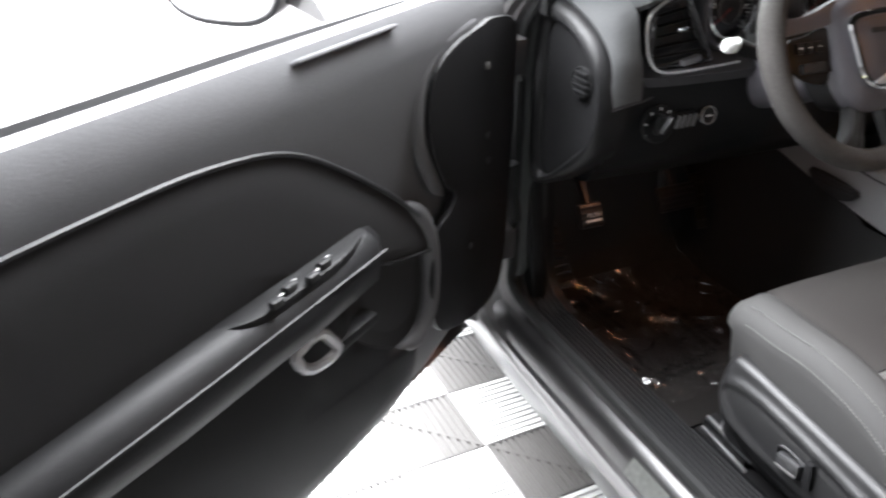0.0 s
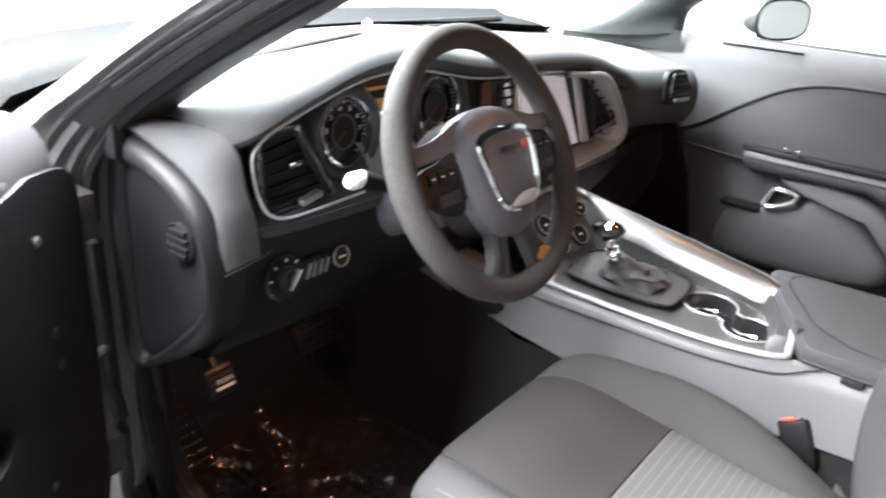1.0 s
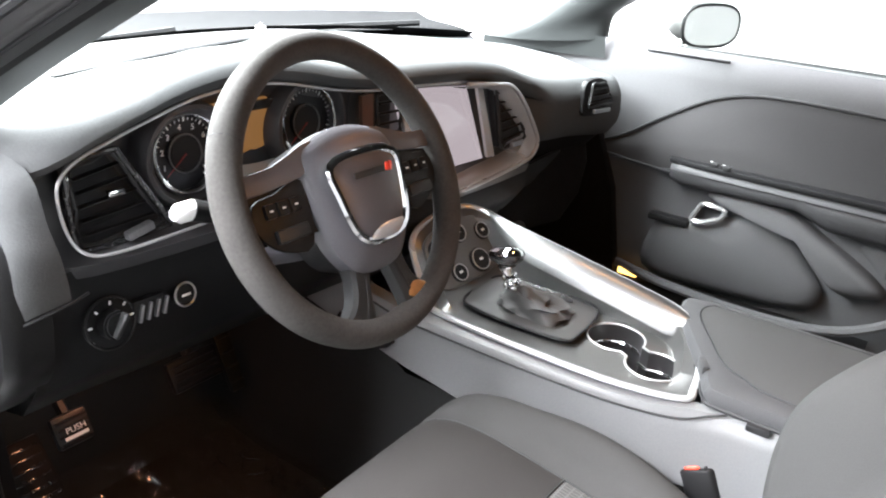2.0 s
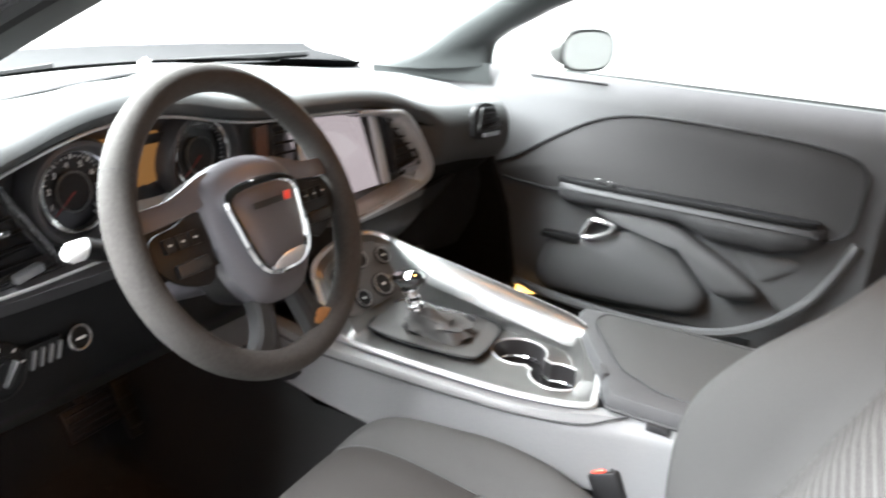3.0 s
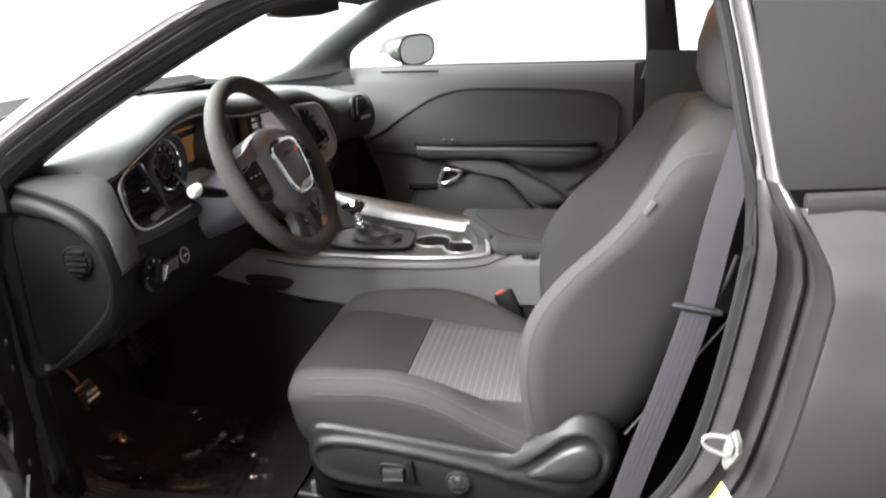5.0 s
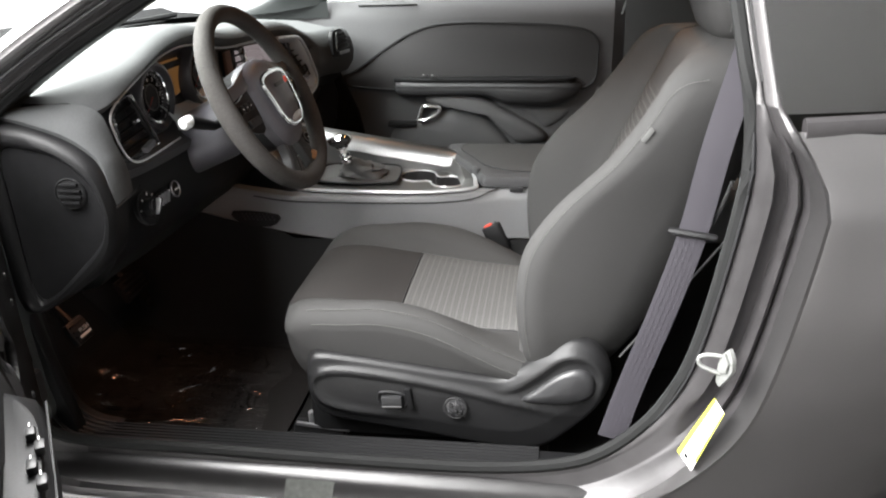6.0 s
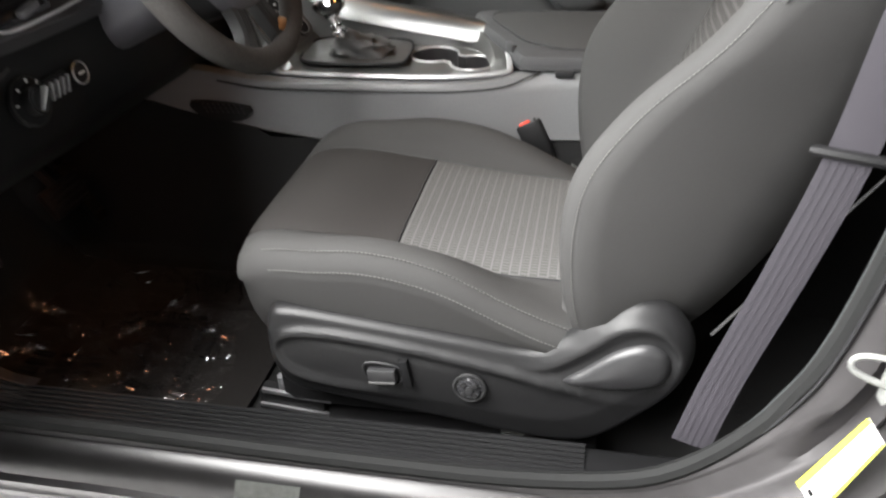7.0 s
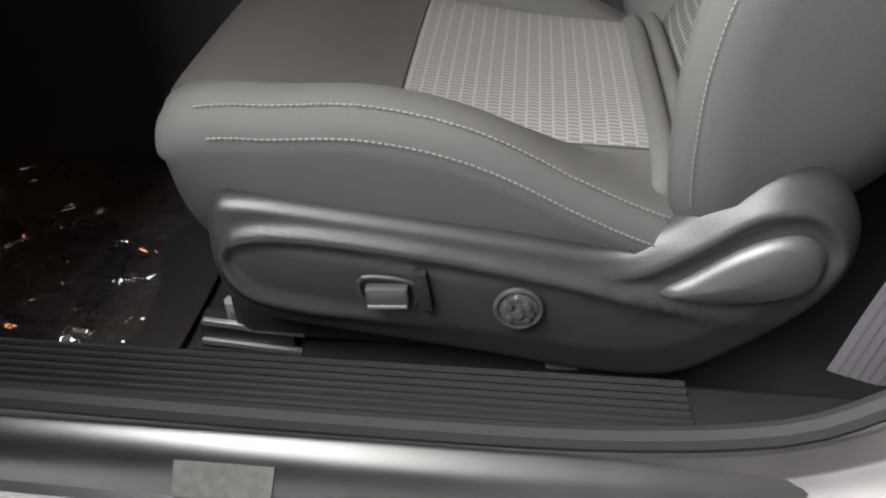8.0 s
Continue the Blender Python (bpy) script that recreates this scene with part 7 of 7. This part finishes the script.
part("mirror_glass", moved(slab([Vector((x * 0.92, -0.0125, z * 0.9)) for x, z in RV], (0, -0.002, 0), 0), rv), M_MIRROR, rvm)
part("mirror_stem", tube([(0.0, 0.13, 1.253), (0.0, 0.16, 1.268), (0.0, 0.175, 1.285)], 0.012, 8), M_BLACK, rvm)
part("sensor_pod", rbox((-0.03, 0.17, 1.268), (0.15, 0.08, 0.045), 0.018), M_BLACK, rvm, "black sensor pod behind the mirror")
oc = thing("overhead_console", (0.0, -0.02, 1.30), "overhead console with a small warm map lamp", "lamp")
part("console_shell", rbox((0.0, -0.02, 1.318), (0.20, 0.16, 0.03), 0.010), M_LINER, oc)
part("lamp_lens", rbox((-0.05, -0.03, 1.301), (0.05, 0.035, 0.006), 0.002), M_LAMP_WARM, oc, "warm map lamp lens")
# unseen lamp added close to the headrest to give it an amber edge
dl = thing("headrest_rim_lamp", (-0.20, -0.69, 1.32), "added amber lamp that rims the headrest", "lamp")
part("lamp_base", rbox((-0.20, -0.69, 1.326), (0.07, 0.06, 0.010), 0.004), M_LINER, dl)
part("lamp_lens", rbox((-0.20, -0.69, 1.312), (0.04, 0.036, 0.016), 0.005), M_RIM_LAMP, dl, "amber lens of the added rim lamp")
for sx in (-0.36, 0.36):
    vis = thing("sun_visor", (sx, 0.05, 1.29), "dark cloth sun visor folded up", "sun visor")
    part("visor_board", rbox((sx, 0.06, 1.285), (0.36, 0.16, 0.018), 0.008, Matrix.Rotation(radians(-14), 3, "X")), M_LINER, vis)

# ---- floor mat with its clear cover ----
mat_ = thing("floor_mat", (-0.42, 0.25, 0.292), "black floor mat under a clear printed plastic cover", "floor mat")
mo = smooth_line([(-0.60, 0.05, 0.296), (-0.30, 0.045, 0.296), (-0.19, 0.07, 0.296), (-0.18, 0.45, 0.30), (-0.22, 0.52, 0.31), (-0.55, 0.52, 0.31), (-0.61, 0.45, 0.30), (-0.615, 0.1, 0.296)], 5, True)
part("mat", dome([q - Vector((0, 0, 0.004)) for q in mo], (0, 0, 0.012), 0.002), M_MAT, mat_, "dark brown-black carpet mat")
film = bmesh.new()
N = 70
grid = []


def crease(x, y, s, seed):
    return 1 - abs(noise.noise(Vector((x * s, y * s, seed)))) * 2


def cover_height(x, y, edge_=1.0):
    """Height of the creased cover over the mat."""
    return 0.3175 + edge_ * (0.012 * max(0, crease(x, y, 4.5, 1.3)) ** 3 + 0.006 * max(0, crease(x + 0.4 * y, y, 9, 4.2)) ** 5 + 0.0025 * max(0, crease(x + 0.3 * y, y, 24, 2.2)) ** 6) + max(0, y - 0.44) * 0.5


def drape(ob):
    """Lays flat print upon the creased cover."""
    for v in ob.data.vertices:
        v.co.z += cover_height(v.co.x, v.co.y) - 0.3175
    return ob


for i in range(N + 1):
    r = []
    for j in range(N + 1):
        x = -0.622 + 0.452 * i / N
        near_ = 0.10 + 0.10 * (x + 0.47) ** 2 + 0.03 * noise.noise(Vector((x * 14, 3.1, 0.4)))
        y = near_ + (0.548 - near_) * j / N
        edge_ = min(1, min(i, N - i, j, N - j) / 5)
        r.append(film.verts.new((x + 0.004 * noise.noise(Vector((x * 12, y * 12, 8))), y + 0.006 * noise.noise(Vector((x * 9, y * 9, 3))), cover_height(x, y, edge_))))
    grid.append(r)
for i in range(N):
    for j in range(N):
        film.faces.new((grid[i][j], grid[i + 1][j], grid[i + 1][j + 1], grid[i][j + 1]))
fl = part("plastic_cover", film, M_FILM, mat_, "crumpled clear plastic cover", angle=180)
fl.visible_shadow = False
# sharp folds standing up from the cover, most of them towards its front corners
rnd = random.Random(5)
folds = bmesh.new()
for n in range(48):
    corner_ = n % 3 == 0
    x0 = rnd.uniform(-0.30, -0.20) if corner_ else rnd.uniform(-0.60, -0.40) if n % 3 == 1 else rnd.uniform(-0.60, -0.22)
    y0 = rnd.uniform(0.24, 0.48) if n % 4 else rnd.uniform(0.12, 0.24)
    way_ = rnd.uniform(0.2, 1.2) if rnd.random() < 0.6 else rnd.uniform(1.4, 3.2)
    long_, bow = rnd.uniform(0.018, 0.060), rnd.uniform(-1.0, 1.0)
    line = []
    for k in range(9):
        t = k / 8 - 0.5
        a = way_ + bow * t
        x, y = x0 + math.cos(a) * long_ * t, y0 + math.sin(a) * long_ * t
        line.append((x, y, cover_height(x, y) + 0.0012 + 0.004 * (0.25 - t * t)))
    tube(line, [0.0003] + [rnd.uniform(0.0009, 0.0019)] * 7 + [0.0003], 8, False, folds)
fo = part("cover_fold", folds, M_FOLD, fl, "glinting folds of the clear plastic")
fo.visible_shadow = False
tagged(fo, "glinting folds of the clear plastic", kind="stuff")
for text, px, py, turn_, size in (("PROTECTIVE COVER", -0.361, 0.27, -90, 0.017), ("MUST BE REMOVED", -0.383, 0.275, -90, 0.017), ("PROTECTIVE COVER", -0.473, 0.153, 3, 0.0155), ("MUST BE REMOVED", -0.458, 0.176, 5, 0.0175),
                                 ("REMOVE", -0.540, 0.215, -86, 0.016), ("COVER", -0.562, 0.217, -86, 0.016), ("MUST BE REMOVED", -0.232, 0.255, -90, 0.015), ("PROTECTIVE COVER", -0.252, 0.26, -90, 0.015)):
    drape(words(text, size, pose(px, py, 0.3192, 0, 0, turn_), M_DARKINK, mat_, "printed_warning"))
for k in range(3):
    for w in range(3):
        drape(part("printed_bar", rbox((-0.53 + k * 0.022, 0.33 + w * 0.05, 0.3190), (0.011, 0.034 + 0.006 * ((w + k) % 2), 0.0006), 0), M_DARKINK, mat_))

# ---- floor tiles ----
TS = 0.198


def tile_mesh(name, mt):
    bm = bmesh.new()
    for k in range(12):
        rbox((0, -TS / 2 + TS * (k + 0.5) / 12, -0.004), (TS * 0.985, TS / 12 * 0.62, 0.008), 0, None, bm)
    rbox((0, 0, -0.0085), (TS * 0.99, TS * 0.99, 0.006), 0, None, bm)
    for s in (-1, 1):
        rbox((s * TS * 0.49, 0, -0.004), (TS * 0.015, TS * 0.985, 0.008), 0, None, bm)
    if mt == M_TILE_G:
        rbox((0, 0, -0.0035), (TS * 1.36, 0.006, 0.0085), 0, Matrix.Rotation(radians(45), 3, "Z"), bm)
    return mesh_from(bm, name, mt)


TW, TG = tile_mesh("tile", M_TILE_W), tile_mesh("tile", M_TILE_G)
turn = Matrix.Rotation(radians(1.0), 4, "Z")
for i in range(-8, 9):
    for j in range(-4, 11):
        place = turn @ Vector((i * TS - 1.04, j * TS + 0.54, 0))
        ob = new("tile", TG if (i + j) % 2 else TW)
        ob.matrix_basis = Matrix.Translation(place + Vector((0, 0, -0.0005))) @ turn @ (Matrix.Rotation(radians(90), 4, "Z") if (i + j) % 2 else Matrix())
        ob.parent = floor
